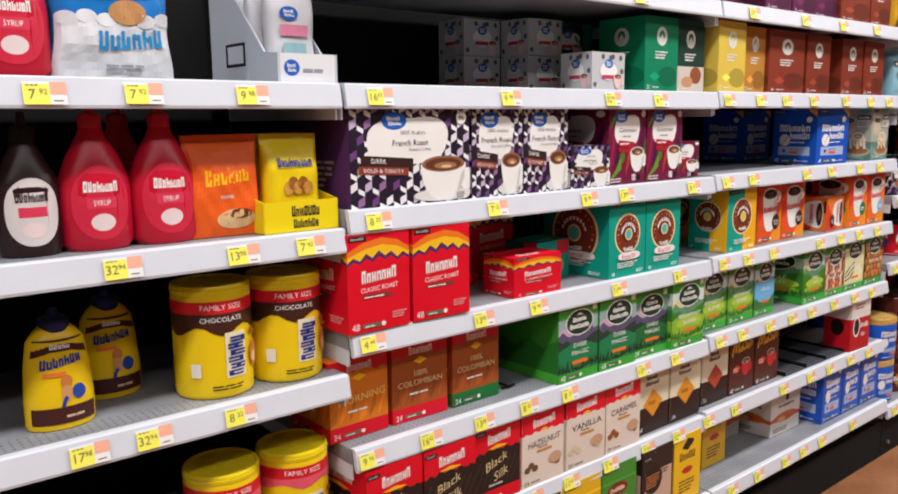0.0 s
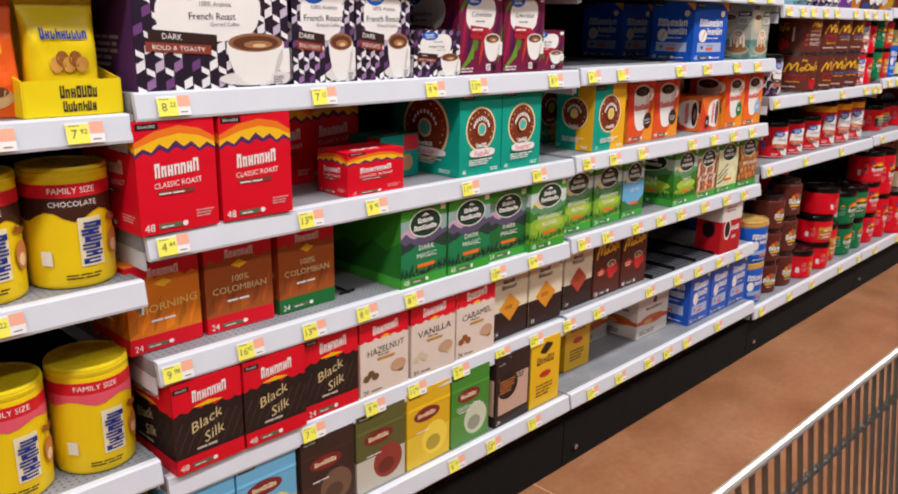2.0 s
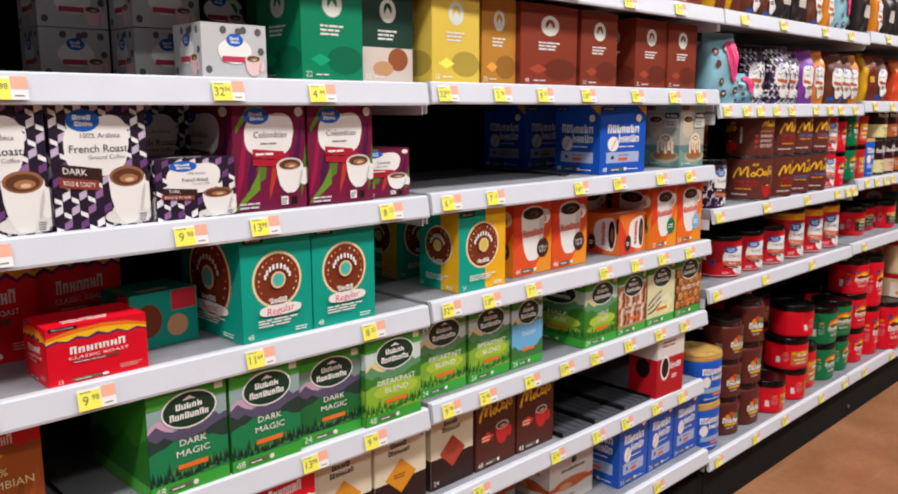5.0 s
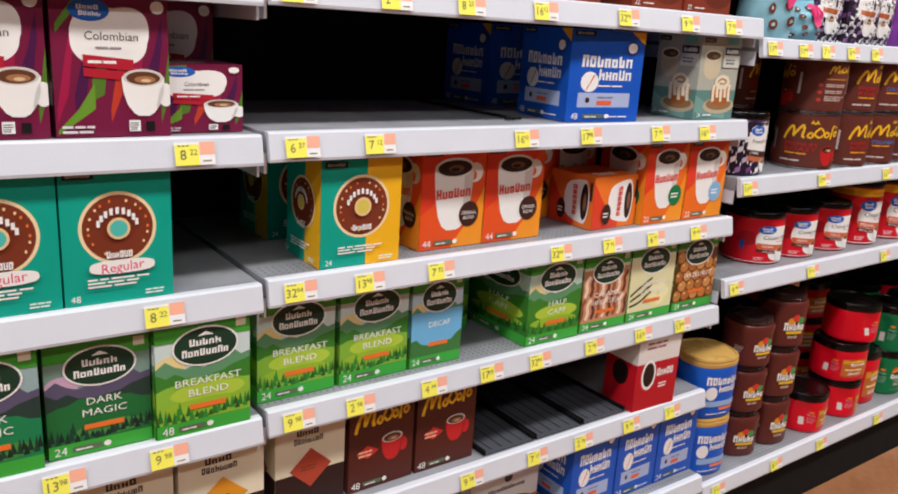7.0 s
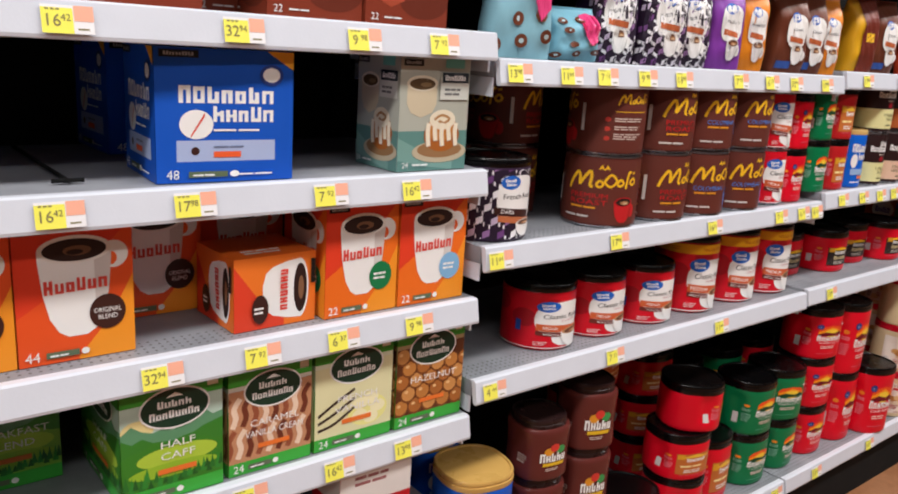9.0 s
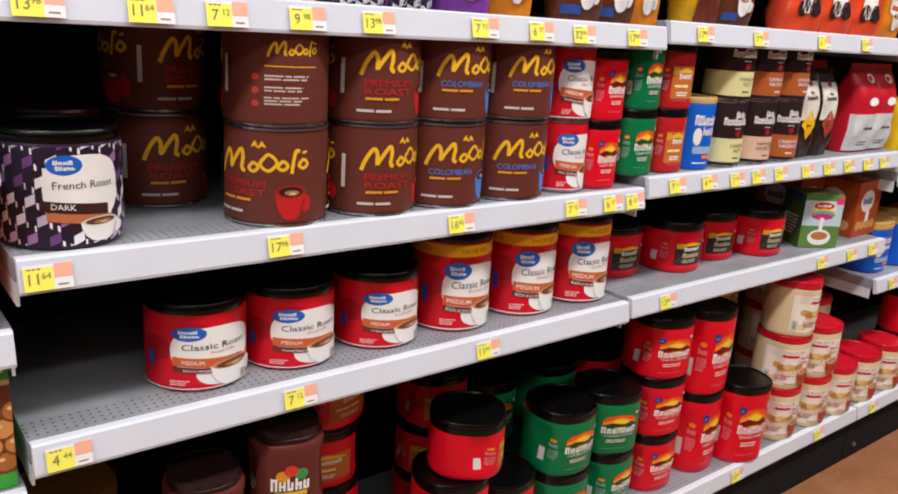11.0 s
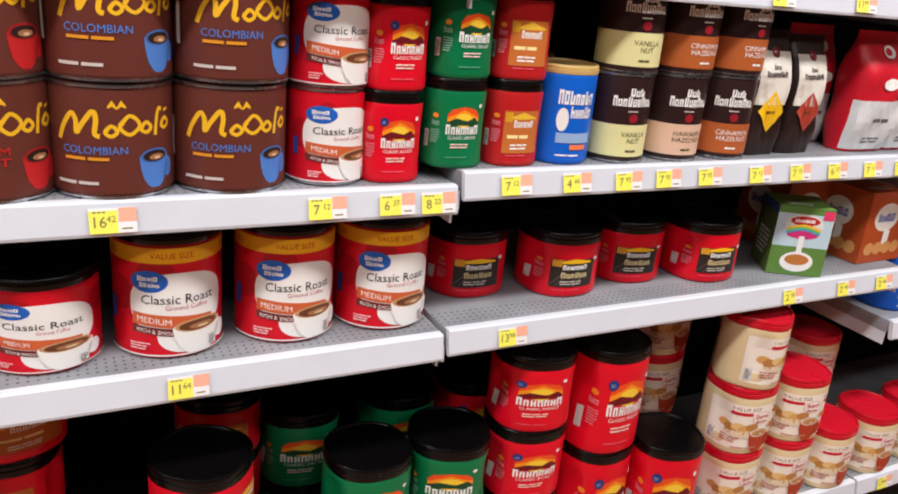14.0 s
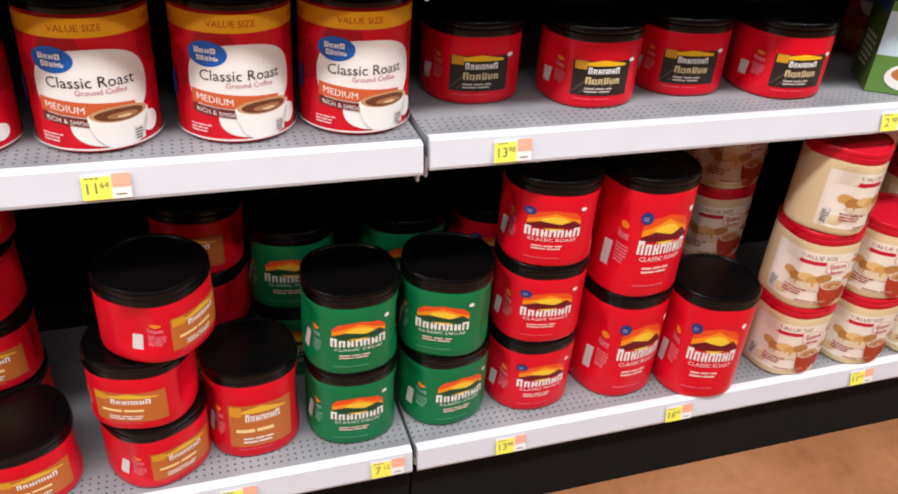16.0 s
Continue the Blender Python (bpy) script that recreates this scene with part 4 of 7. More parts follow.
def art_mccan(cup, word, shift=0.0, plain=False):
    def go(a):
        a.rect((100, 48, 39), 0, 0.01, 1, 0.99)
        for u in (0.5 + shift, 0.05 + shift, 0.95 + shift):
            if plain and abs(u - 0.5 - shift) < 0.01:
                a.brushed((236, 184, 36), u - 0.08, 0.7, 0.17, 0.15, 0.3)
                a.lines((206, 186, 176), u - 0.09, 0.2, u + 0.07, 0.3, 3)
                a.lines((206, 186, 176), u - 0.09, 0.34, u + 0.07, 0.41, 2, 4)
                a.lines((206, 186, 176), u - 0.09, 0.46, u + 0.07, 0.53, 2, 5)
                a.rect((226, 170, 40), u - 0.09, 0.6, u + 0.09, 0.612)
                for v in (0.16, 0.3, 0.44):
                    a.ell((190, 60, 50), u - 0.12, v + 0.05, 0.013, 0.035)
                continue
            a.poly((236, 184, 36), [(u - 0.025, 0.84, 0.86), (u - 0.012, 0.86, 0.92), (u, 0.83, 0.85), (u + 0.012, 0.86, 0.92), (u + 0.025, 0.84, 0.86)])
            a.brushed((240, 186, 36), u - 0.17, 0.52, 0.34, 0.26, 0.35)
            a.cup(cup, u + 0.11, 0.24, 0.052, 0.2, (44, 26, 22), tuple(int(v * 0.82) for v in cup))
            ww = word.split()
            for i, s in enumerate(ww):
                a.text(cup, s, u - 0.065, 0.44 - 0.1 * i, 0.075, wide=0.18)
            a.lines((226, 150, 40), u - 0.15, 0.34 - 0.1 * (len(ww) - 1), u + 0.02, 0.4 - 0.1 * (len(ww) - 1), 1)
            a.lines((210, 200, 196), u - 0.18, 0.1, u - 0.01, 0.16, 1)
        a.rect((206, 200, 196), 0.26 + shift, 0.3, 0.275 + shift, 0.7)
    return go


def art_tub(kind, turn=0.0, base=RED):
    """Moulded coffee canister: sunrise label or dark label, with a side block of small print."""
    def go(a):
        c = 0.5 + turn
        if kind == "dark":
            a.rect((44, 34, 32), c - 0.115, 0.16, c + 0.115, 0.74)
            for i in range(5):
                a.poly((96, 84, 76), [(c - 0.115 + i * 0.03, 0.18, 0.2), (c - 0.064 + i * 0.03, 0.4, 0.43)])
            a.poly(GOLD, [(c - 0.090, 0.66, 0.7), (c, 0.66, 0.76), (c + 0.090, 0.66, 0.7)])
            a.mark(W, c - 0.058, 0.53, c + 0.070, 0.64, 7, 4)
            a.mark((206, 186, 140), c - 0.064, 0.36, c + 0.077, 0.48, 6, 6)
            a.lines((200, 190, 180), c - 0.064, 0.22, c + 0.077, 0.32, 2)
            a.rect((210, 150, 40), c - 0.109, 0.6, c - 0.064, 0.74)
            a.ell(W, c + 0.118, 0.74, 0.013, 0.036)
        elif kind == "brown":
            a.rect((196, 110, 50), c - 0.128, 0.14, c + 0.128, 0.76)
            a.poly((236, 190, 60), [(c - 0.102, 0.64, 0.66), (c, 0.64, 0.74), (c + 0.102, 0.64, 0.66)])
            a.mark(W, c - 0.064, 0.52, c + 0.077, 0.63, 7, 4)
            a.lines((246, 224, 160), c - 0.102, 0.36, c + 0.102, 0.46, 1)
            a.lines(W, c - 0.077, 0.2, c + 0.077, 0.3, 2)
            a.rect((220, 160, 40), c - 0.122, 0.6, c - 0.077, 0.74)
        else:
            a.poly((236, 84, 30), [(c - 0.105, 0.6, 0.7), (c - 0.08, 0.6, 0.78), (c, 0.6, 0.82), (c + 0.08, 0.6, 0.78), (c + 0.105, 0.6, 0.7)])
            a.poly((246, 150, 30), [(c - 0.105, 0.6, 0.66), (c, 0.6, 0.78), (c + 0.105, 0.6, 0.66)])
            a.ell((252, 206, 60), c, 0.63, 0.06, 0.1)
            a.poly((24, 70, 44) if base != RED else (110, 14, 30), [(c - 0.105, 0.56, 0.6), (c - 0.051, 0.56, 0.66), (c + 0.026, 0.56, 0.62), (c + 0.077, 0.56, 0.67), (c + 0.105, 0.56, 0.6)])
            a.mark(W, c - 0.11, 0.43, c + 0.11, 0.57, 7, 4)
            a.text(W, "CLASSIC DECAF" if base != RED else "CLASSIC ROAST", c, 0.385, 0.045, wide=0.19)
            a.lines((240, 210, 200), c - 0.077, 0.24, c + 0.077, 0.32, 2)
            if base == RED:
                a.ell((40, 56, 120), c - 0.096, 0.79, 0.024, 0.06)
                a.lines((150, 160, 200), c - 0.108, 0.765, c - 0.084, 0.81, 2)
            a.ell(W, c + 0.11, 0.83, 0.012, 0.03)
        def beside(b):
            s = c - 0.240
            b.rect((206, 200, 198), s - 0.024, 0.22, s + 0.016, 0.46)
            b.lines((60, 56, 54), s - 0.02, 0.24, s + 0.012, 0.44, 7)
            fade = tuple(int(0.45 * v + 130) for v in base)
            b.lines(fade, s + 0.035, 0.3, s + 0.095, 0.5, 6)
            b.mark(fade, s + 0.036, 0.54, s + 0.09, 0.62, 5, 4)
            b.ell((236, 140, 40), s + 0.063, 0.68, 0.02, 0.035)

        a.lines(tuple(int(0.6 * v + 90) for v in base), c - 0.1, 0.1, c + 0.09, 0.13, 1)
        return beside
    return go


def art_emblem(a):
    for c, u, v in (((226, 150, 40), 0.46, 0.6), ((60, 150, 80), 0.55, 0.62), ((214, 60, 50), 0.5, 0.68)):
        a.ell(c, u, v, 0.035, 0.09)
    a.mark(W, 0.4, 0.37, 0.6, 0.57, 5, 11)
    a.rect((226, 180, 40), 0.42, 0.28, 0.58, 0.35)
    a.lines((210, 190, 180), 0.44, 0.18, 0.56, 0.25, 2)
    a.lines((190, 170, 160), 0.24, 0.3, 0.32, 0.5, 4)


def art_bluecan(a):
    c = 0.54
    a.mark(W, c - 0.14, 0.68, c + 0.12, 0.85, 7, 12)
    a.mark(W, c - 0.05, 0.52, c + 0.12, 0.66, 5, 13)
    a.ell(W, c - 0.1, 0.5, 0.04, 0.14)
    a.ell((60, 30, 26), c - 0.1, 0.3, 0.01, 0.03)
    a.rect((150, 180, 220), c - 0.13, 0.22, c + 0.13, 0.34)
    a.rect((240, 130, 80), c - 0.03, 0.14, c + 0.1, 0.2)
    a.lines(W, c - 0.12, 0.06, c + 0.1, 0.1, 1)


def art_don(low, word):
    def go(a):
        a.rect(low, 0, 0.04, 1, 0.44)
        c = 0.53
        a.mark(W, c - 0.04, 0.79, c + 0.07, 0.89, 3, 5)
        a.mark(W, c - 0.15, 0.665, c + 0.15, 0.79, 9, 6)
        a.lines((220, 210, 200), c - 0.04, 0.6, c + 0.06, 0.63, 1)
        a.ell((150, 26, 40), c + 0.005, 0.52, 0.032, 0.055)
        ink = W if low[1] < 130 else (90, 90, 60)
        for i, s in enumerate(word.split()):
            a.text(ink, s, c + 0.03, 0.32 - 0.08 * i, 0.062)
        a.lines(ink, c - 0.02, 0.1, c + 0.09, 0.15, 1)
    return go


def art_creamer(turn=0.0):
    """Pale wrap with small red flash, golden biscuits and a filled brown cup."""
    def go(a):
        c = 0.5 + turn
        a.rect((240, 230, 218), c - 0.27, 0.07, c + 0.27, 0.9)
        a.text((120, 70, 60), "VALUE SIZE", c - 0.045, 0.83, 0.06, wide=0.17)
        a.rect((196, 20, 44), c - 0.17, 0.71, c - 0.01, 0.77)
        a.text((120, 70, 60), "VALUE SIZE", c + 0.2, 0.83, 0.07, wide=0.13)
        a.rect((196, 20, 44), c + 0.14, 0.71, c + 0.26, 0.77)
        a.ell((226, 190, 186), c + 0.06, 0.66, 0.07, 0.12)
        a.ell((244, 238, 230), c + 0.06, 0.66, 0.06, 0.1)
        a.mark((190, 70, 80), c + 0.012, 0.65, c + 0.11, 0.73, 5, 5)
        a.mark((190, 70, 80), c + 0.02, 0.57, c + 0.1, 0.63, 6, 7)
        for i in range(5):
            a.ell(((214, 164, 96), (186, 130, 70), (226, 190, 130))[i % 3], c - 0.16 + 0.04 * i, 0.5 - 0.05 * (i % 2), 0.04, 0.07 + 0.02 * (i % 2))
        a.ell((224, 206, 178), c + 0.0, 0.36, 0.16, 0.07)
        a.cup((176, 60, 36), c + 0.06, 0.24, 0.07, 0.24, (206, 150, 96))
        a.ell((200, 130, 70), c + 0.15, 0.5, 0.03, 0.05)
        a.lines((170, 90, 80), c - 0.17, 0.2, c - 0.06, 0.32, 3)
        a.lines((190, 140, 120), c - 0.1, 0.1, c + 0.1, 0.15, 1)
        a.rect((216, 212, 206), c - 0.25, 0.14, c - 0.21, 0.34)
        a.lines((90, 90, 90), c - 0.247, 0.15, c - 0.213, 0.33, 5)
    return go


def art_cocoa(taste):
    def go(a):
        a.rect((214, 26, 40), 0, 0.84, 1, 0.965)
        a.text(W, "FAMILY SIZE", 0.42, 0.905, 0.055)
        if taste == "CHOCOLATE":
            pts = []
            for i in range(25):
                u = i / 24
                pts.append((u, 0.66 + 0.05 * math.sin(26 * u), 0.84))
            a.cols((66, 34, 24), pts)
            a.text(W, taste, 0.42, 0.78, 0.05)
        else:
            pts = [(i / 24, 0.74 + 0.03 * math.sin(26 * i / 24), 0.84) for i in range(25)]
            a.cols((230, 90, 110), pts)
        a.rect((236, 226, 190), 0.43, 0.17, 0.545, 0.64)
        for i, v in enumerate((0.19, 0.26, 0.33, 0.4, 0.47, 0.54)):
            u = 0.442 + 0.012 * (i % 2)
            a.rect((24, 52, 140), u, v, u + 0.085, v + 0.02)
            a.rect((24, 52, 140), u, v + 0.035, u + 0.085, v + 0.055)
            a.rect((24, 52, 140), u + 0.03 * (i % 3), v + 0.01, u + 0.03 * (i % 3) + 0.025, v + 0.045)
        a.stroke((150, 84, 40), [(0.58, 0.62), (0.63, 0.58), (0.68, 0.6)], 0.03)
        a.ell((196, 120, 66), 0.62, 0.36, 0.045, 0.14)
        a.ell((232, 200, 160), 0.615, 0.32, 0.025, 0.06)
        a.lines((60, 40, 30), 0.36, 0.06, 0.56, 0.12, 2)
        a.rect((230, 226, 214), 0.26, 0.2, 0.31, 0.34)
    return go


def art_bag(patches, oval=None, word=None):
    def go(a):
        for c, u0, v0, u1, v1 in patches:
            a.rect(c, u0, v0, u1, v1)
        if oval:
            a.ell(W, 0.55, 0.5, 0.3, 0.2, 18, 2.6)
            store_oval(a, 0.5, 0.66, 0.14, 0.06)
            a.text((60, 50, 60), oval, 0.56, 0.52, 0.04)
            a.rect((190, 100, 60), 0.34, 0.38, 0.74, 0.44, -0.03)
            a.cup(W, 0.6, 0.22, 0.16, 0.12)
    return go


def art_gembag(gem, word):
    def go(a):
        a.rect((222, 216, 206), 0.08, 0.42, 0.92, 0.84)
        a.ell((130, 24, 36), 0.5, 0.83, 0.1, 0.04)
        a.mark((50, 36, 34), 0.4, 0.7, 0.6, 0.74, 3)
        a.mark((50, 36, 34), 0.2, 0.64, 0.8, 0.69, 9, 4)
        a.diamond(gem, 0.52, 0.37, 0.36, 0.17)
        a.lines((110, 60, 20), 0.36, 0.35, 0.68, 0.4, 1)
    return go


def art_redbag(a):
    a.rect((206, 206, 208), 0.0, 0.02, 1, 0.44)
    a.ell(W, 0.6, 0.84, 0.13, 0.05)
    a.ell((200, 24, 44), 0.57, 0.84, 0.07, 0.03)
    a.ell(W, 0.66, 0.58, 0.17, 0.05)
    a.lines((90, 90, 92), 0.4, 0.26, 0.9, 0.32, 1)
    a.lines((110, 110, 110), 0.3, 0.08, 0.8, 0.14, 2)


def art_spots(a):
    for i in range(9):
        u, v = 0.12 + (i * 0.29) % 0.8, 0.1 + (i * 0.21) % 0.8
        a.ell((110, 60, 40), u, v, 0.09, 0.055)
        a.ell((190, 214, 220), u, v, 0.035, 0.02)
    a.poly((226, 70, 130), [(0.55, 0.6, 0.85), (0.75, 0.3, 0.9), (0.92, 0.4, 0.86)])


def art_creambox(a):
    a.rect((96, 136, 66), 0, 0, 1, 1)
    a.rect((190, 214, 226), 0, 0.42, 1, 0.9)
    a.ell((228, 228, 220), 0.5, 0.74, 0.34, 0.16)
    a.ell((190, 40, 40), 0.5, 0.8, 0.26, 0.07)
    a.mark(W, 0.32, 0.78, 0.68, 0.83, 6)
    a.ell((206, 50, 120), 0.5, 0.6, 0.28, 0.06)
    a.rect(W, 0.45, 0.3, 0.55, 0.58)
    a.ell(W, 0.5, 0.2, 0.3, 0.15)
    a.ell((190, 120, 60), 0.5, 0.23, 0.22, 0.08)
    a.rect((226, 60, 110), 0.8, 0.84, 0.99, 0.97)
    for i, c in enumerate(((70, 160, 200), (120, 190, 90), (240, 190, 60))):
        a.stroke(c, [(0.2, 0.62 + 0.03 * i), (0.5, 0.68 + 0.03 * i), (0.8, 0.62 + 0.03 * i)], 0.016)


def art_delight(a):
    a.rect((176, 74, 32), 0, 0, 1, 1)
    a.ell((232, 226, 220), 0.45, 0.64, 0.28, 0.2)
    a.mark((60, 80, 160), 0.26, 0.58, 0.64, 0.7, 6)
    a.poly(W, [(0.46, 0.2, 0.5), (0.6, 0.18, 0.44)])
    for i in range(4):
        a.ell((214, 150, 90), 0.2 + 0.2 * i, 0.2, 0.11, 0.09)


def art_syrup(base, word, ink):
    def go(a):
        a.ell(base, 0.5, 0.38, 0.44, 0.34, 20, 2.4)
        a.mark(ink, 0.22, 0.48, 0.78, 0.58, 8, 3)
        a.rect((220, 60, 90), 0.26, 0.33, 0.74, 0.43)
        if word:
            a.text(W, word, 0.5, 0.38, 0.05)
        a.ell((230, 210, 210), 0.5, 0.2, 0.2, 0.08)
    return go


def art_jug(a):
    a.rect((70, 28, 24), 0, 0, 1, 0.2)
    a.poly((70, 28, 24), [(0, 0.8, 1), (0.3, 0.86, 1), (0.7, 0.86, 1), (1, 0.8, 1)])
    a.mark(W, 0.3, 0.89, 0.7, 0.95, 5, 3)
    a.mark((20, 50, 150), 0.14, 0.66, 0.86, 0.78, 7, 5, 0.06)
    a.rect((236, 120, 60), 0.18, 0.57, 0.55, 0.62)
    a.ell((196, 120, 60), 0.55, 0.5, 0.1, 0.08)
    a.ell((206, 150, 96), 0.54, 0.36, 0.09, 0.1)
    a.ell((40, 70, 160), 0.74, 0.36, 0.11, 0.09)
    a.stroke((40, 60, 150), [(0.46, 0.2), (0.5, 0.28), (0.54, 0.32)], 0.025)
    a.lines((210, 180, 150), 0.5, 0.07, 0.9, 0.13, 1)


def art_candy(a):
    a.rect((236, 96, 30), 0, 0, 1, 1)
    a.mark(GOLD, 0.2, 0.5, 0.85, 0.66, 6, 7, 0.05)
    a.text(W, "minis", 0.5, 0.4, 0.05)
    a.ell((226, 190, 140), 0.62, 0.17, 0.28, 0.1)
    a.ell((110, 60, 36), 0.68, 0.22, 0.16, 0.05)


def art_candy2(a):
    a.mark((30, 60, 150), 0.18, 0.66, 0.85, 0.76, 9, 7)
    for i in range(5):
        a.ell(((206, 150, 70), (150, 90, 40))[i % 2], 0.36 + 0.09 * i, 0.44 + 0.05 * (i % 2), 0.09, 0.07)


def art_bluepouch(a):
    a.rect((214, 216, 222), 0, 0, 1, 0.42)
    for i in range(6):
        a.ell((214, 216, 222), 0.08 + i * 0.17, 0.42 + 0.02 * (i % 2), 0.09, 0.05)
    a.mark(W, 0.3, 0.6, 0.8, 0.74, 4, 3)
    a.ell((190, 140, 90), 0.6, 0.48, 0.16, 0.09)
    a.mark((40, 140, 200), 0.34, 0.2, 0.92, 0.34, 6, 5, 0.04)
    a.ell((210, 150, 90), 0.55, 0.88, 0.2, 0.08)
    a.lines((150, 154, 160), 0.4, 0.05, 0.8, 0.12, 2)


# ---- the kinds of goods ----
def pod(label, w, h, base, art, d=0.2, name="coffee_pod_box", side=None, group="coffee pod boxes"):
    return lambda: carton(name, label, w, d, h, base, art, side, None, "box", group)


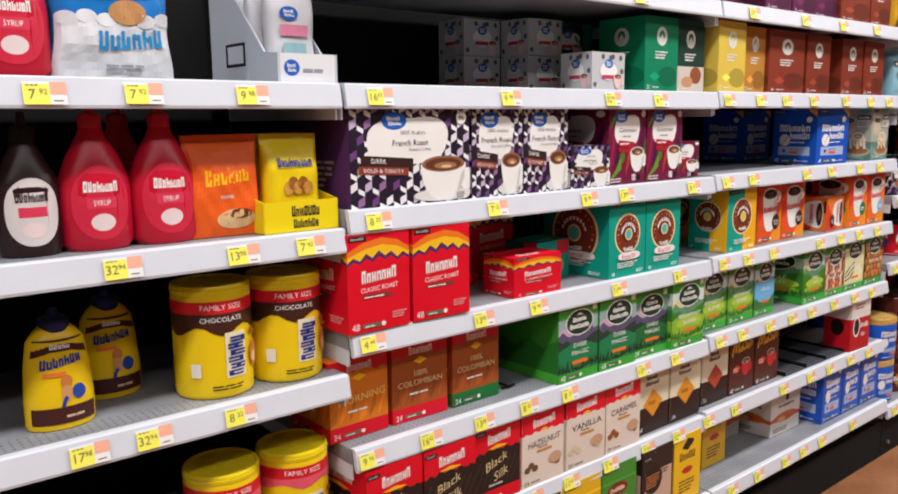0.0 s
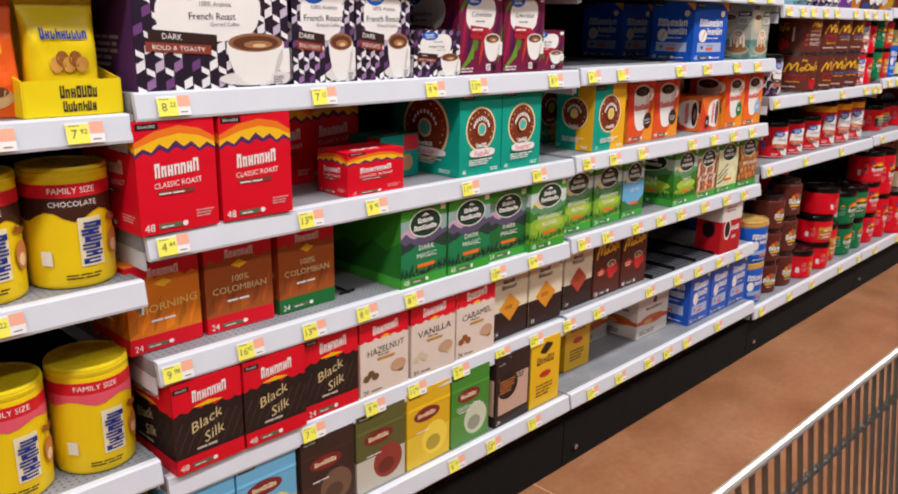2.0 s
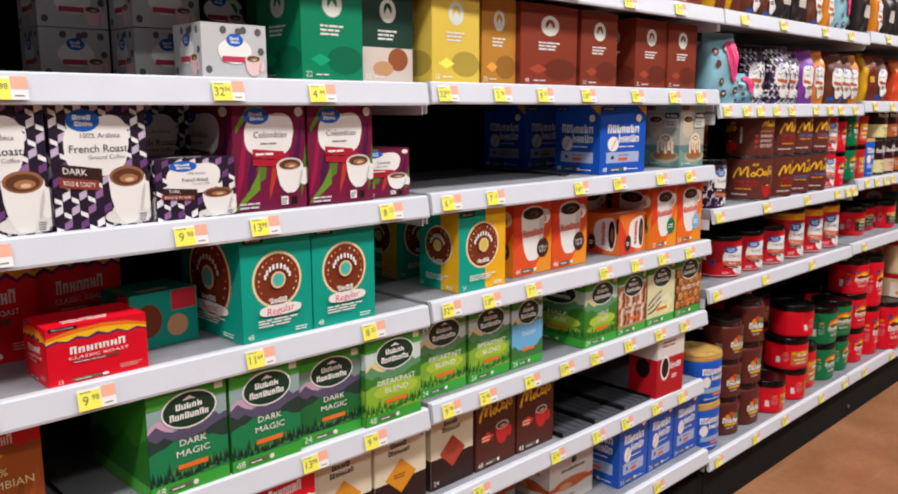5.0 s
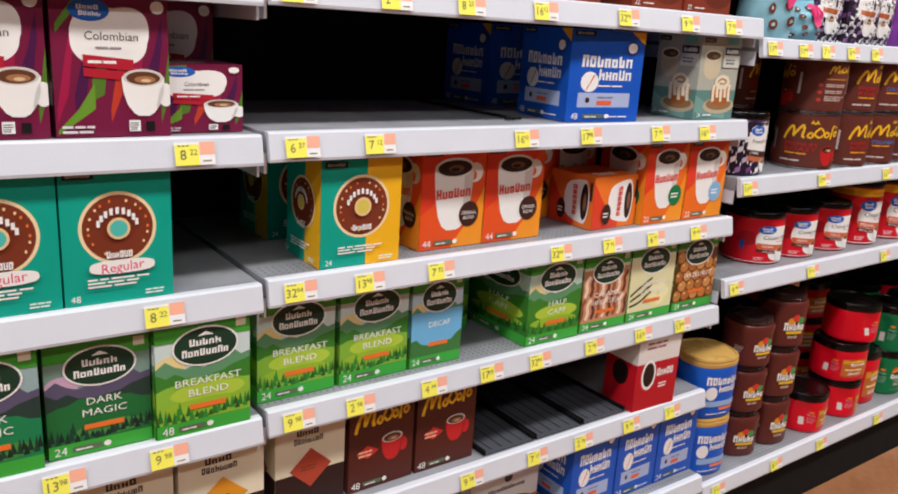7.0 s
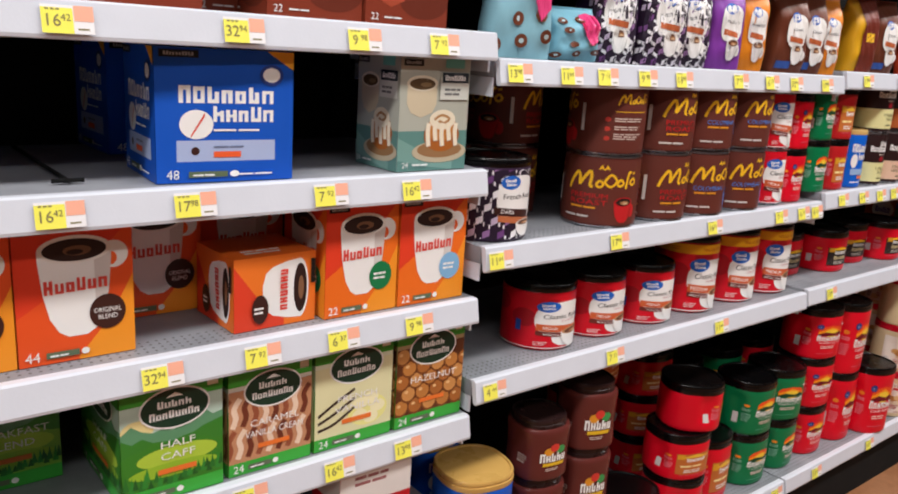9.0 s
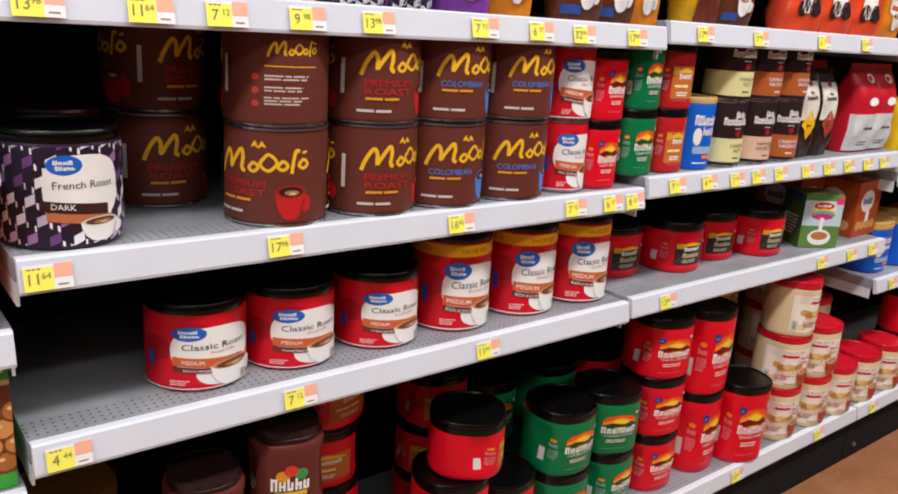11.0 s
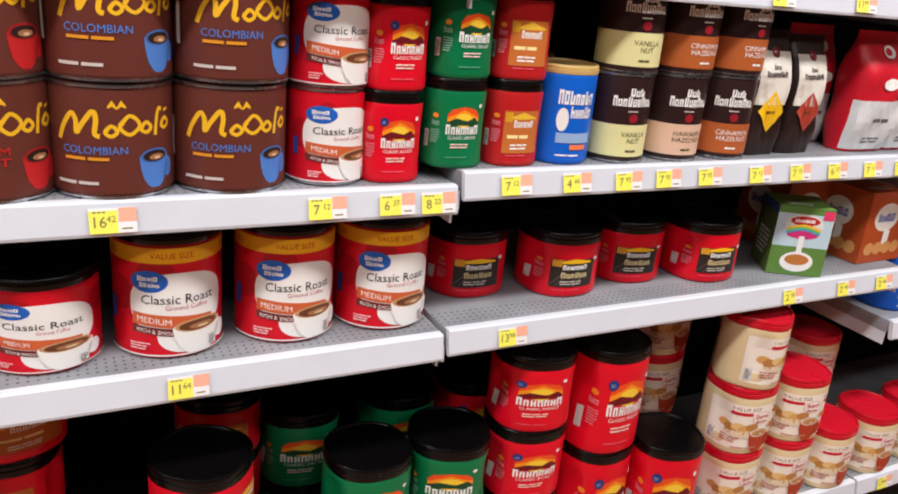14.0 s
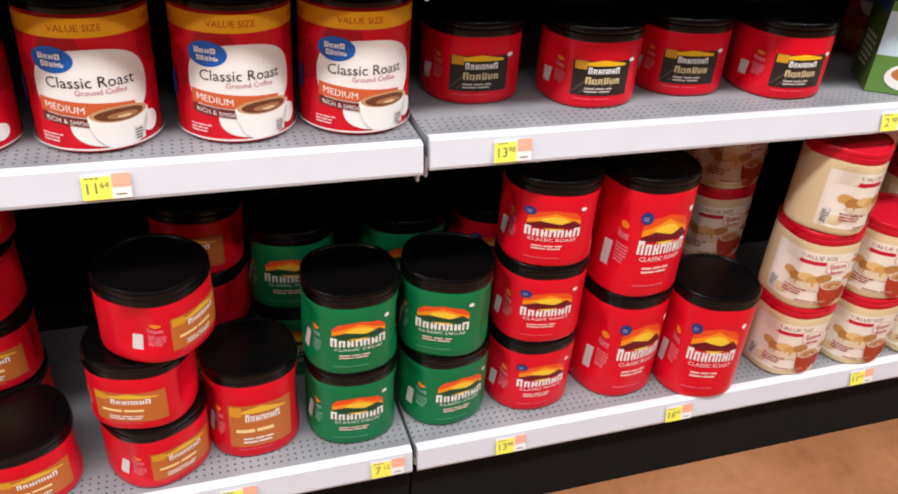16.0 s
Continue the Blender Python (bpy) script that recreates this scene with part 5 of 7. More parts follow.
MUG = (196, 34, 38)
GREEN = (96, 168, 48)
MAKERS = {
    "fr96": pod("large black and white patterned coffee pod box", 0.295, 0.188, (74, 36, 84), art_french(True), 0.26, side=lambda a: (a.rect((84, 44, 96), 0, 0, 1, 1), a.lines((190, 170, 196), 0.2, 0.2, 0.8, 0.5, 5))),
    "fr48": pod("black and white patterned dark roast pod box", 0.146, 0.188, (54, 30, 60), art_french(False), 0.24),
    "fr12": pod("small black and white patterned pod box", 0.142, 0.1, (54, 30, 60), art_french(False), 0.1),
    "co48": pod("purple Colombian coffee pod box with chilli print", 0.15, 0.19, (116, 22, 62), art_colombian, 0.24),
    "co12": pod("small purple Colombian coffee pod box", 0.14, 0.1, (116, 22, 62), art_colombian, 0.1),
    "red48": pod("bright red classic roast pod box with sunrise", 0.147, 0.19, RED, art_red("48"), 0.2),
    "red12": pod("small red classic roast pod box lying low", 0.155, 0.092, RED, art_red("12"), 0.1),
    "teal": pod("teal pod box with an iced ring print", 0.15, 0.195, (0, 160, 140), art_ring((0, 160, 140), None, "Regular", "48"), 0.22),
    "teals": pod("small teal pod box with red corner flash", 0.13, 0.1, (0, 150, 135), lambda a: (a.rect((0, 150, 135), 0, 0, 1, 1), a.rect((206, 40, 60), 0.6, 0.62, 0.98, 0.98), a.ell((122, 52, 30), 0.25, 0.5, 0.2, 0.3), a.ell((206, 150, 110), 0.68, 0.34, 0.16, 0.2)), 0.1),
    "ringy": pod("teal and yellow pod box with ring print", 0.155, 0.185, (240, 180, 30), art_ring((0, 160, 140), (240, 180, 30), None), 0.13),
    "or44": pod("orange pod box with white mug, original blend", 0.148, 0.19, (226, 70, 34), art_orange((62, 32, 26), "44", (232, 84, 34)), 0.14),
    "org": pod("orange pod box with mug and green badge", 0.138, 0.188, (236, 110, 30), art_orange((20, 120, 70)), 0.14),
    "orb": pod("orange pod box with mug and pale blue badge", 0.143, 0.188, (236, 110, 30), art_orange((130, 180, 220)), 0.14),
    "orl": pod("small orange pod box lying on its side", 0.14, 0.115, (238, 110, 36), art_lying, 0.13),
    "morn": pod("orange morning coffee pod box with red foot", 0.142, 0.165, (226, 120, 30), art_blend((226, 126, 30), RED, "MORNING", "24"), 0.15),
    "colr": pod("brown and red Colombian coffee pod box", 0.147, 0.17, RED, art_blend((168, 84, 34), RED, "100%", "24", "COLOMBIAN"), 0.15),
    "colg": pod("brown Colombian pod box with green foot", 0.142, 0.172, RED, art_blend((168, 84, 34), (24, 110, 50), "100%", "24", "COLOMBIAN"), 0.15),
    "gdm": pod("green pod box with dusky mountain print", 0.146, 0.188, (60, 150, 50), art_green(("DARK", "MAGIC"), (150, 176, 176), (24, 130, 80), "dusk", "48", (40, 150, 60)), 0.24, side=lambda a: (a.rect((56, 150, 44), 0, 0, 1, 1), a.ridge((40, 120, 40), 0.3, [0.05, 0.16, 0.1, 0.24, 0.14, 0.3], 0.1), a.rect((70, 170, 54), 0, 0, 1, 0.13))),
    "gdm24": pod("small dark green mountain print pod box", 0.146, 0.178, (60, 150, 50), art_green(("DARK", "MAGIC"), (130, 160, 150), (30, 110, 56), "dusk", "24", (30, 100, 44)), 0.13),
    "gbb": pod("light green breakfast blend pod box", 0.15, 0.188, (70, 160, 50), art_green(("BREAKFAST", "BLEND"), (206, 222, 220), (140, 190, 60), None, "48"), 0.2),
    "gbb24": pod("light green small breakfast blend pod box", 0.145, 0.185, (70, 160, 50), art_green(("BREAKFAST", "BLEND"), (206, 222, 220), (130, 180, 60), None, "24"), 0.13),
    "glake": pod("green and blue lake print pod box", 0.118, 0.18, (70, 160, 50), art_green(("DECAF",), (190, 214, 230), (70, 130, 60), "lake"), 0.13),
    "ghalf": pod("green half caff coffee pod box", 0.15, 0.185, (60, 150, 46), art_green(("HALF", "CAFF"), (190, 214, 200), (60, 130, 40)), 0.2),
    "gcar": pod("green pod box with caramel cream print", 0.142, 0.178, (60, 150, 46), art_green(("CARAMEL", "VANILLA CREAM"), (220, 214, 200), (120, 90, 60), "cream"), 0.15),
    "gvan": pod("green pod box with French vanilla print", 0.152, 0.185, (60, 150, 46), art_green(("FRENCH", "VANILLA"), (226, 226, 200), (180, 190, 100), "vanilla"), 0.15),
    "gnut": pod("green pod box with hazelnut print", 0.15, 0.188, (60, 150, 46), art_green(("HAZELNUT",), (180, 150, 110), (120, 66, 30), "nuts"), 0.15),
    "dk48": pod("black and red dark roast pod box", 0.143, 0.18, RED, art_dark("48"), 0.2),
    "dk24": pod("small black and red dark roast pod box", 0.141, 0.185, RED, art_dark("24"), 0.15),
    "chaz": pod("cream hazelnut coffee pod box with red top", 0.143, 0.18, (226, 212, 200), art_cream("HAZELNUT", (110, 80, 50)), 0.15),
    "cvan": pod("cream vanilla coffee pod box with red top", 0.143, 0.184, (226, 212, 200), art_cream("VANILLA", (214, 200, 170)), 0.15),
    "ccar": pod("cream caramel coffee pod box with red top", 0.141, 0.188, (226, 212, 200), art_cream("CARAMEL", (150, 84, 40)), 0.15),
    "dfy": pod("cream and brown pod box with orange diamond", 0.147, 0.2, (232, 222, 196), art_bottomed((226, 150, 40)), 0.15),
    "dfr": pod("cream and brown pod box with red diamond", 0.138, 0.196, (232, 222, 196), art_bottomed((180, 70, 50)), 0.15),
    "arch": pod("dark brown pod box with red cup print", 0.145, 0.198, (82, 32, 24), art_arch("48"), 0.15),
    "mx48": pod("royal blue coffee pod box with white cup", 0.196, 0.182, (20, 84, 190), art_blue("48"), 0.16),
    "mx24": pod("tall royal blue coffee pod box", 0.148, 0.215, (20, 84, 190), art_blue("24"), 0.16),
    "bun": pod("pale teal pod box with cinnamon bun print", 0.145, 0.184, (176, 196, 190), art_bun, 0.12),
    "sgreen": pod("green pod box with pale round emblem", 0.142, 0.19, (0, 130, 90), art_siren((0, 130, 90)), 0.15),
    "smaple": pod("dark green and white pod box", 0.132, 0.19, (26, 60, 48), art_siren((26, 60, 48), (214, 200, 190)), 0.15),
    "syel": pod("pale yellow pod box with emblem", 0.148, 0.195, (226, 196, 80), art_siren((226, 196, 80)), 0.15),
    "sgold": pod("golden brown pod box with emblem", 0.115, 0.192, (190, 130, 50), art_siren((190, 130, 50)), 0.15),
    "sbr": pod("rust brown pod box with round emblem", 0.215, 0.19, (136, 54, 34), art_siren((136, 54, 34), None, "44"), 0.15),
    "sbrn": pod("narrow rust brown pod box with emblem", 0.158, 0.188, (130, 52, 32), art_siren((130, 52, 32)), 0.15),
    "spur": pod("plum purple coffee pod box", 0.15, 0.19, (96, 30, 70), art_siren((96, 30, 70)), 0.15),
    "gvspot": pod("small white pod box with ring pattern", 0.125, 0.092, (190, 190, 190), lambda a: (a.rect((196, 196, 198), 0, 0, 1, 1), [a.ell((90, 90, 96), 0.1 + (i * 0.27) % 0.85, 0.15 + (i * 0.37) % 0.75, 0.05, 0.07) for i in range(9)], a.ell(W, 0.5, 0.5, 0.26, 0.24), store_oval(a, 0.5, 0.7, 0.13, 0.12), a.rect((196, 60, 90), 0.3, 0.3, 0.66, 0.4), a.cup((236, 200, 200), 0.78, 0.25, 0.13, 0.2)), 0.1),
    "white": pod("white coffee pod box with orange cup print", 0.2, 0.17, (228, 222, 216), art_white, 0.16),
    "redw": pod("red and white coffee pod box", 0.145, 0.195, (204, 24, 40), art_redwhite, 0.1, side=lambda a: (a.rect((200, 20, 36), 0, 0, 1, 1), a.rect((226, 220, 216), 0, 0.62, 1, 1), a.ell((36, 20, 20), 0.5, 0.45, 0.26, 0.16))),
    "yel": pod("yellow coffee pod box", 0.13, 0.2, (238, 190, 24), art_yellow, 0.12),
    "disc": pod("dark brown pod box with round seal", 0.145, 0.2, (44, 28, 26), art_disc, 0.14),
    "tea1": pod("dark brown hot drink box", 0.142, 0.19, (60, 40, 34), art_tea((60, 40, 34), (70, 46, 40), (120, 90, 70)), 0.12, "tea_box", group="tea boxes"),
    "tea2": pod("olive and white herbal tea box", 0.146, 0.195, (96, 96, 50), art_tea((96, 96, 50), (206, 200, 186), (150, 60, 50)), 0.12, "tea_box", group="tea boxes"),
    "tea3": pod("yellow lemon tea box", 0.146, 0.2, (226, 180, 30), art_tea((226, 180, 30), (236, 200, 60), (250, 220, 80)), 0.12, "tea_box", group="tea boxes"),
    "tea4": pod("bright green boxed green tea", 0.14, 0.2, (70, 140, 50), art_tea((70, 140, 50), (90, 150, 70), (206, 214, 190), "GREEN TEA"), 0.12, "tea_box", group="tea boxes"),
    "tea5": pod("pale blue iced tea box", 0.14, 0.19, (110, 180, 220), art_tea((110, 180, 220), (236, 200, 90), (236, 214, 120)), 0.12, "tea_box", group="tea boxes"),
    "crm": pod("green creamer carton with poured cup print", 0.12, 0.155, (110, 150, 70), art_creambox, 0.11, "creamer_box", lambda a: (a.rect((84, 110, 50), 0, 0, 1, 1), a.rect((60, 90, 150), 0, 0.86, 1, 1), a.lines(W, 0.2, 0.2, 0.8, 0.6, 6)), group="creamer boxes"),
    "del": pod("orange brown creamer box", 0.16, 0.172, (176, 74, 32), art_delight, 0.14, "creamer_box", group="creamer boxes"),
    "gvs": lambda: can("coffee_can", "red ground coffee can with black lid", 0.078, 0.142, (214, 8, 34), art_classic(False), K, 0.012, span=5.0),
    "gvt": lambda: can("coffee_can", "tall red coffee can with yellow band", 0.078, 0.192, (214, 8, 34), art_classic(True), K, 0.01, span=5.0),
    "gvm": lambda: can("coffee_can", "small red ground coffee can", 0.057, 0.142, (214, 8, 34), art_classic(False, True), None, rims=True, span=4.4),
    "gvf": lambda: can("coffee_can", "black and white patterned coffee can", 0.078, 0.155, (54, 30, 60), art_hexcan, K, 0.012, span=5.0),
    "mcr": lambda: can("coffee_can", "dark brown coffee can with red cup", 0.079, 0.15, (100, 46, 37), art_mccan(MUG, "PREMIUM ROAST", 0.04), rims=True, span=5.6),
    "mcr2": lambda: can("coffee_can", "dark brown coffee can, turned sideways", 0.079, 0.15, (100, 46, 37), art_mccan(MUG, "PREMIUM ROAST", -0.16), rims=True, span=5.6),
    "mcp": lambda: can("coffee_can", "dark brown coffee can showing its text", 0.079, 0.15, (100, 46, 37), art_mccan(MUG, "PREMIUM ROAST", -0.04, True), rims=True, span=5.6),
    "mcb": lambda: can("coffee_can", "dark brown coffee can with blue cup", 0.079, 0.148, (100, 50, 41), art_mccan((80, 130, 210), "COLOMBIAN", 0.03), rims=True, span=5.6, face=0.16),
    "fsr": lambda: can("coffee_canister", "small red plastic coffee canister", 0.054, 0.14, RED, art_tub("sun", 0.04), K, 0.014, square=2.6, span=5.0, waist=0.03, category="canister", group="coffee canisters", face=0.20),
    "fsg": lambda: can("coffee_canister", "small green plastic decaf canister", 0.054, 0.14, (0, 116, 68), art_tub("sun", 0.03, (0, 116, 68)), K, 0.014, square=2.6, span=5.0, waist=0.03, category="canister", group="coffee canisters", face=0.20),
    "fsb": lambda: can("coffee_canister", "small red canister with brown label", 0.054, 0.14, (190, 30, 34), art_tub("brown", 0.04), K, 0.014, square=2.6, span=5.0, waist=0.03, category="canister", group="coffee canisters", face=0.20),
    "tub": lambda: can("coffee_canister", "red plastic classic roast canister, black lid", 0.086, 0.158, RED, art_tub("sun", 0.04), K, 0.02, square=2.35, grip=0.1, span=5.2, category="canister", group="coffee canisters", face=0.30),
    "tubt": lambda: can("coffee_canister", "tall red plastic canister, black lid", 0.086, 0.232, RED, art_tub("sun", 0.04), K, 0.02, square=2.35, grip=0.1, span=5.2, category="canister", group="coffee canisters", face=0.30),
    "tubg": lambda: can("coffee_canister", "green plastic decaf canister, black lid", 0.085, 0.157, (0, 116, 68), art_tub("sun", 0.03, (0, 116, 68)), K, 0.02, square=2.35, grip=0.1, span=5.2, category="canister", group="coffee canisters", face=0.16),
    "tubb": lambda: can("coffee_canister", "wide red plastic canister with brown label", 0.085, 0.125, RED, art_tub("brown", 0.0), K, 0.02, square=2.35, grip=0.12, span=5.2, category="canister", group="coffee canisters"),
    "tubbt": lambda: can("coffee_canister", "tall red canister with brown label", 0.083, 0.18, RED, art_tub("brown", 0.0), K, 0.02, square=2.35, grip=0.1, span=5.2, category="canister", group="coffee canisters"),
    "tubk": lambda: can("coffee_canister", "low red canister with dark label", 0.082, 0.127, RED, art_tub("dark", 0.03), K, 0.018, square=2.35, grip=0.08, span=5.2, category="canister", group="coffee canisters", face=0.34),
    "yub": lambda: can("coffee_canister", "brown plastic canister with bright emblem", 0.07, 0.155, (96, 42, 37), art_emblem, (40, 22, 22), 0.022, square=2.5, grip=0.08, span=5.2, category="canister", group="coffee canisters", waist=0.02, rough=0.22, lid_r=0.86),
    "yubs": lambda: can("coffee_canister", "squat brown plastic canister with emblem", 0.07, 0.138, (96, 42, 37), art_emblem, (40, 22, 22), 0.02, square=2.5, grip=0.08, span=5.2, category="canister", group="coffee canisters", waist=0.02, rough=0.22, lid_r=0.86),
    "mxc": lambda: can("coffee_canister", "bright blue canister with gold lid", 0.084, 0.17, (10, 90, 200), art_bluecan, (206, 164, 90), 0.02, square=2.6, grip=0.1, span=5.2, category="canister", group="coffee canisters", face=0.10),
    "mxs": lambda: can("coffee_can", "blue coffee can with tan lid", 0.056, 0.165, (10, 96, 206), art_bluecan, (206, 174, 110), 0.01, span=4.6, face=0.30),
    "dfc1": lambda: can("coffee_can", "dark brown and cream flavoured coffee can", 0.056, 0.155, (46, 26, 26), art_don((226, 220, 160), "VANILLA NUT"), rims=True, span=4.6, face=0.36),
    "dfc2": lambda: can("coffee_can", "dark brown and pale pink coffee can", 0.056, 0.155, (46, 26, 26), art_don((222, 184, 160), "HAWAIIAN HAZELNUT"), rims=True, span=4.6, face=0.30),
    "dfc3": lambda: can("coffee_can", "dark brown and orange coffee can", 0.056, 0.155, (46, 26, 26), art_don((176, 92, 44), "CINNAMON HAZELNUT"), rims=True, span=4.6, face=0.36),
    "ken": lambda: can("creamer_canister", "cream plastic creamer canister, red lid", 0.078, 0.165, (224, 202, 160), art_creamer(), (200, 16, 40), 0.018, square=2.5, grip=0.1, span=5.2, category="canister", group="creamer canisters", face=0.30),
    "coc": lambda: can("cocoa_canister", "yellow chocolate drink canister", 0.069, 0.2, (242, 206, 20), art_cocoa("CHOCOLATE"), (236, 210, 30), 0.012, span=5.0, category="canister", group="cocoa canisters"),
    "coc2": lambda: can("cocoa_canister", "yellow strawberry drink canister", 0.069, 0.2, (242, 206, 20), art_cocoa("STRAWBERRY"), (236, 210, 30), 0.012, span=5.0, category="canister", group="cocoa canisters"),
    "wlid": lambda: can("drink_canister", "white jar with plain white lid", 0.066, 0.15, (206, 208, 210), lambda a: a.lines(W, 0.4, 0.3, 0.6, 0.7, 4), (226, 226, 226), 0.014, category="canister", group="cocoa canisters"),
    "bgblue": lambda: pouch("coffee_bag", "pale blue coffee bag with ring print", 0.13, 0.08, 0.22, (140, 190, 206), art_spots, seed=1),
    "bglie": lambda: pouch("coffee_bag", "slumped pale blue coffee bag", 0.115, 0.1, 0.1, (130, 186, 206), art_spots, seed=21),
    "bgpur": lambda: pouch("coffee_bag", "dark purple patterned coffee bag", 0.12, 0.09, 0.2, (64, 34, 84), lambda a: (hex_print(a, 5), art_bag((), "French Roast")(a)), seed=2),
    "bgvio": lambda: pouch("coffee_bag", "violet ground coffee bag", 0.1, 0.08, 0.2, (130, 60, 160), art_bag((), "Medium"), seed=3),
    "bgora": lambda: pouch("coffee_bag", "orange ground coffee bag", 0.09, 0.075, 0.2, (220, 130, 30), art_bag((), "Breakfast"), seed=4),
    "bgbro": lambda: pouch("coffee_bag", "brown ground coffee bag", 0.105, 0.08, 0.2, (104, 54, 36), art_bag((((50, 80, 150), 0.1, 0.05, 0.5, 0.14),), "Classic"), seed=5),
    "bgyel": lambda: pouch("coffee_bag", "yellow and brown coffee bag", 0.1, 0.08, 0.2, (214, 160, 30), art_bag((((110, 44, 32), 0.3, 0.0, 1, 1), ((230, 180, 40), 0.45, 0.4, 0.75, 0.52))), seed=6),
    "bgdun": lambda: pouch("coffee_bag", "red and orange coffee bag", 0.13, 0.085, 0.19, (230, 76, 40), lambda a: (a.rect((236, 130, 60), 0, 0.7, 1, 0.9), a.ell(W, 0.5, 0.42, 0.22, 0.2), a.ell((50, 30, 26), 0.4, 0.3, 0.14, 0.12), a.ell((50, 30, 26), 0.7, 0.3, 0.14, 0.12)), seed=7),
    "bgdfy": lambda: pouch("coffee_bag", "dark brown coffee bag with yellow diamond", 0.105, 0.075, 0.24, (40, 24, 22), art_gembag((240, 190, 30), ""), seed=8),
    "bgdfr": lambda: pouch("coffee_bag", "dark brown coffee bag with red diamond", 0.1, 0.075, 0.235, (40, 24, 22), art_gembag((176, 66, 50), ""), seed=9),
    "bgred": lambda: pouch("coffee_bag", "red and silver-white coffee bag", 0.135, 0.085, 0.25, (200, 24, 44), art_redbag, seed=10),
    "bgyl2": lambda: pouch("coffee_bag", "plain yellow glossy coffee bag", 0.12, 0.08, 0.22, (236, 196, 20), art_bag((((40, 60, 140), 0.2, 0.4, 0.8, 0.6),)), seed=11),
    "bgdrk": lambda: pouch("coffee_bag", "dark coffee bag with pale label", 0.1, 0.08, 0.21, (44, 34, 34), art_bag((((190, 180, 170), 0.2, 0.3, 0.8, 0.55),)), seed=12),
    "candy": lambda: pouch("candy_pouch", "orange peanut butter candy pouch", 0.135, 0.05, 0.175, (236, 96, 30), art_candy, "pouch", "candy pouches", seed=13),
    "candy2": lambda: pouch("candy_pouch", "bright yellow crimped candy pouch", 0.115, 0.05, 0.175, (236, 206, 20), art_candy2, "pouch", "candy pouches", seed=14),
    "cookie": lambda: pouch("cookie_pouch", "bright blue and white cookie pouch", 0.185, 0.07, 0.21, (30, 120, 200), art_bluepouch, "pouch", "candy pouches", seed=15),
    "mallow": lambda: pouch("marshmallow_pouch", "clear white pouch with blue seal", 0.1, 0.04, 0.2, (206, 206, 212), lambda a: (store_oval(a, 0.4, 0.62, 0.2, 0.06), a.rect((214, 130, 160), 0.2, 0.42, 0.8, 0.52), a.rect((150, 190, 200), 0.25, 0.25, 0.75, 0.36)), "pouch", "candy pouches", seed=16),
    "syr": lambda: bottle("syrup_bottle", "dark chocolate syrup squeeze bottle", [(0.9, 0), (1, 0.01), (1, 0.1), (0.9, 0.12), (0.55, 0.15), (0.34, 0.17)], (44, 24, 26), art_syrup((214, 206, 206), None, (60, 40, 40)), 0.215, 0.046, 0.032, (30, 20, 20), 0.17),
    "syrr": lambda: bottle("syrup_bottle", "red strawberry syrup squeeze bottle", [(0.86, 0), (1, 0.012), (1, 0.09), (0.97, 0.11), (0.72, 0.145), (0.42, 0.175), (0.3, 0.19)], (196, 20, 50), art_syrup((206, 40, 66), "SYRUP", W), 0.232, 0.056, 0.036, (196, 30, 56), 0.19),
    "syry": lambda: bottle("syrup_bottle", "yellow chocolate milk syrup bottle", [(0.95, 0), (1, 0.008), (1, 0.05), (0.93, 0.1), (0.82, 0.14), (0.6, 0.156), (0.42, 0.165)], (236, 196, 20), art_jug, 0.19, 0.053, 0.036, (30, 30, 80), 0.155),
}


# ---- the aisle: floor, walls, ceiling ----
def slab(name, x0, x1, y0, y1, z0, z1, mat, kind="structure"):
    bm = bmesh.new()
    cuboid(bm, x0, x1, y0, y1, z0, z1)
    return tagged(mesh_ob(name, bm, mat), kind=kind)


slab("floor", -6, 14, -5, 6, -0.1, 0, floor_material())
PALE = paint((150, 146, 142), 0.8)
slab("floor_joint", 1.716, 1.721, -5, 6, 0, 0.0012, paint((196, 150, 112), 0.6))
slab("ceiling", -6, 14, -5, 6, 3.9, 4.0, PALE)
slab("wall_south", -6, 14, -5.1, -5, 0, 3.9, PALE)
slab("wall_north", -6, 14, 6, 6.1, 0, 3.9, PALE)
slab("wall_west", -6.1, -6, -5, 6, 0, 3.9, PALE)
slab("wall_east", 14, 14.1, -5, 6, 0, 3.9, PALE)

# ---- gondola shelving ----
BAY = 1.219
FRONT, DEEP = 1.332, 0.46
LEVELS = {
    0: (1.385, 1.12, 0.838, 0.494),
    1: (1.63, 1.385, 1.152, 0.915, 0.682, 0.452),
    2: (1.63, 1.388, 1.156, 0.92, 0.689, 0.457),
    3: (1.63, 1.347, 1.014, 0.754),
    4: (1.64, 1.36, 1.035, 0.76),
    5: (1.66, 1.36, 0.97, 0.62),
    6: (1.66, 1.36, 0.97, 0.62),
    7: (1.66, 1.36, 0.97, 0.62),
}
BASES = {0: 0.222, 1: 0.222, 2: 0.222}
X0 = 0.632 - BAY
YELLOW = paint((244, 238, 96), 0.5)
TAGW = paint((238, 236, 238), 0.5)
TAGO = paint((244, 176, 150), 0.5)
INK = paint((134, 126, 84), 0.6)


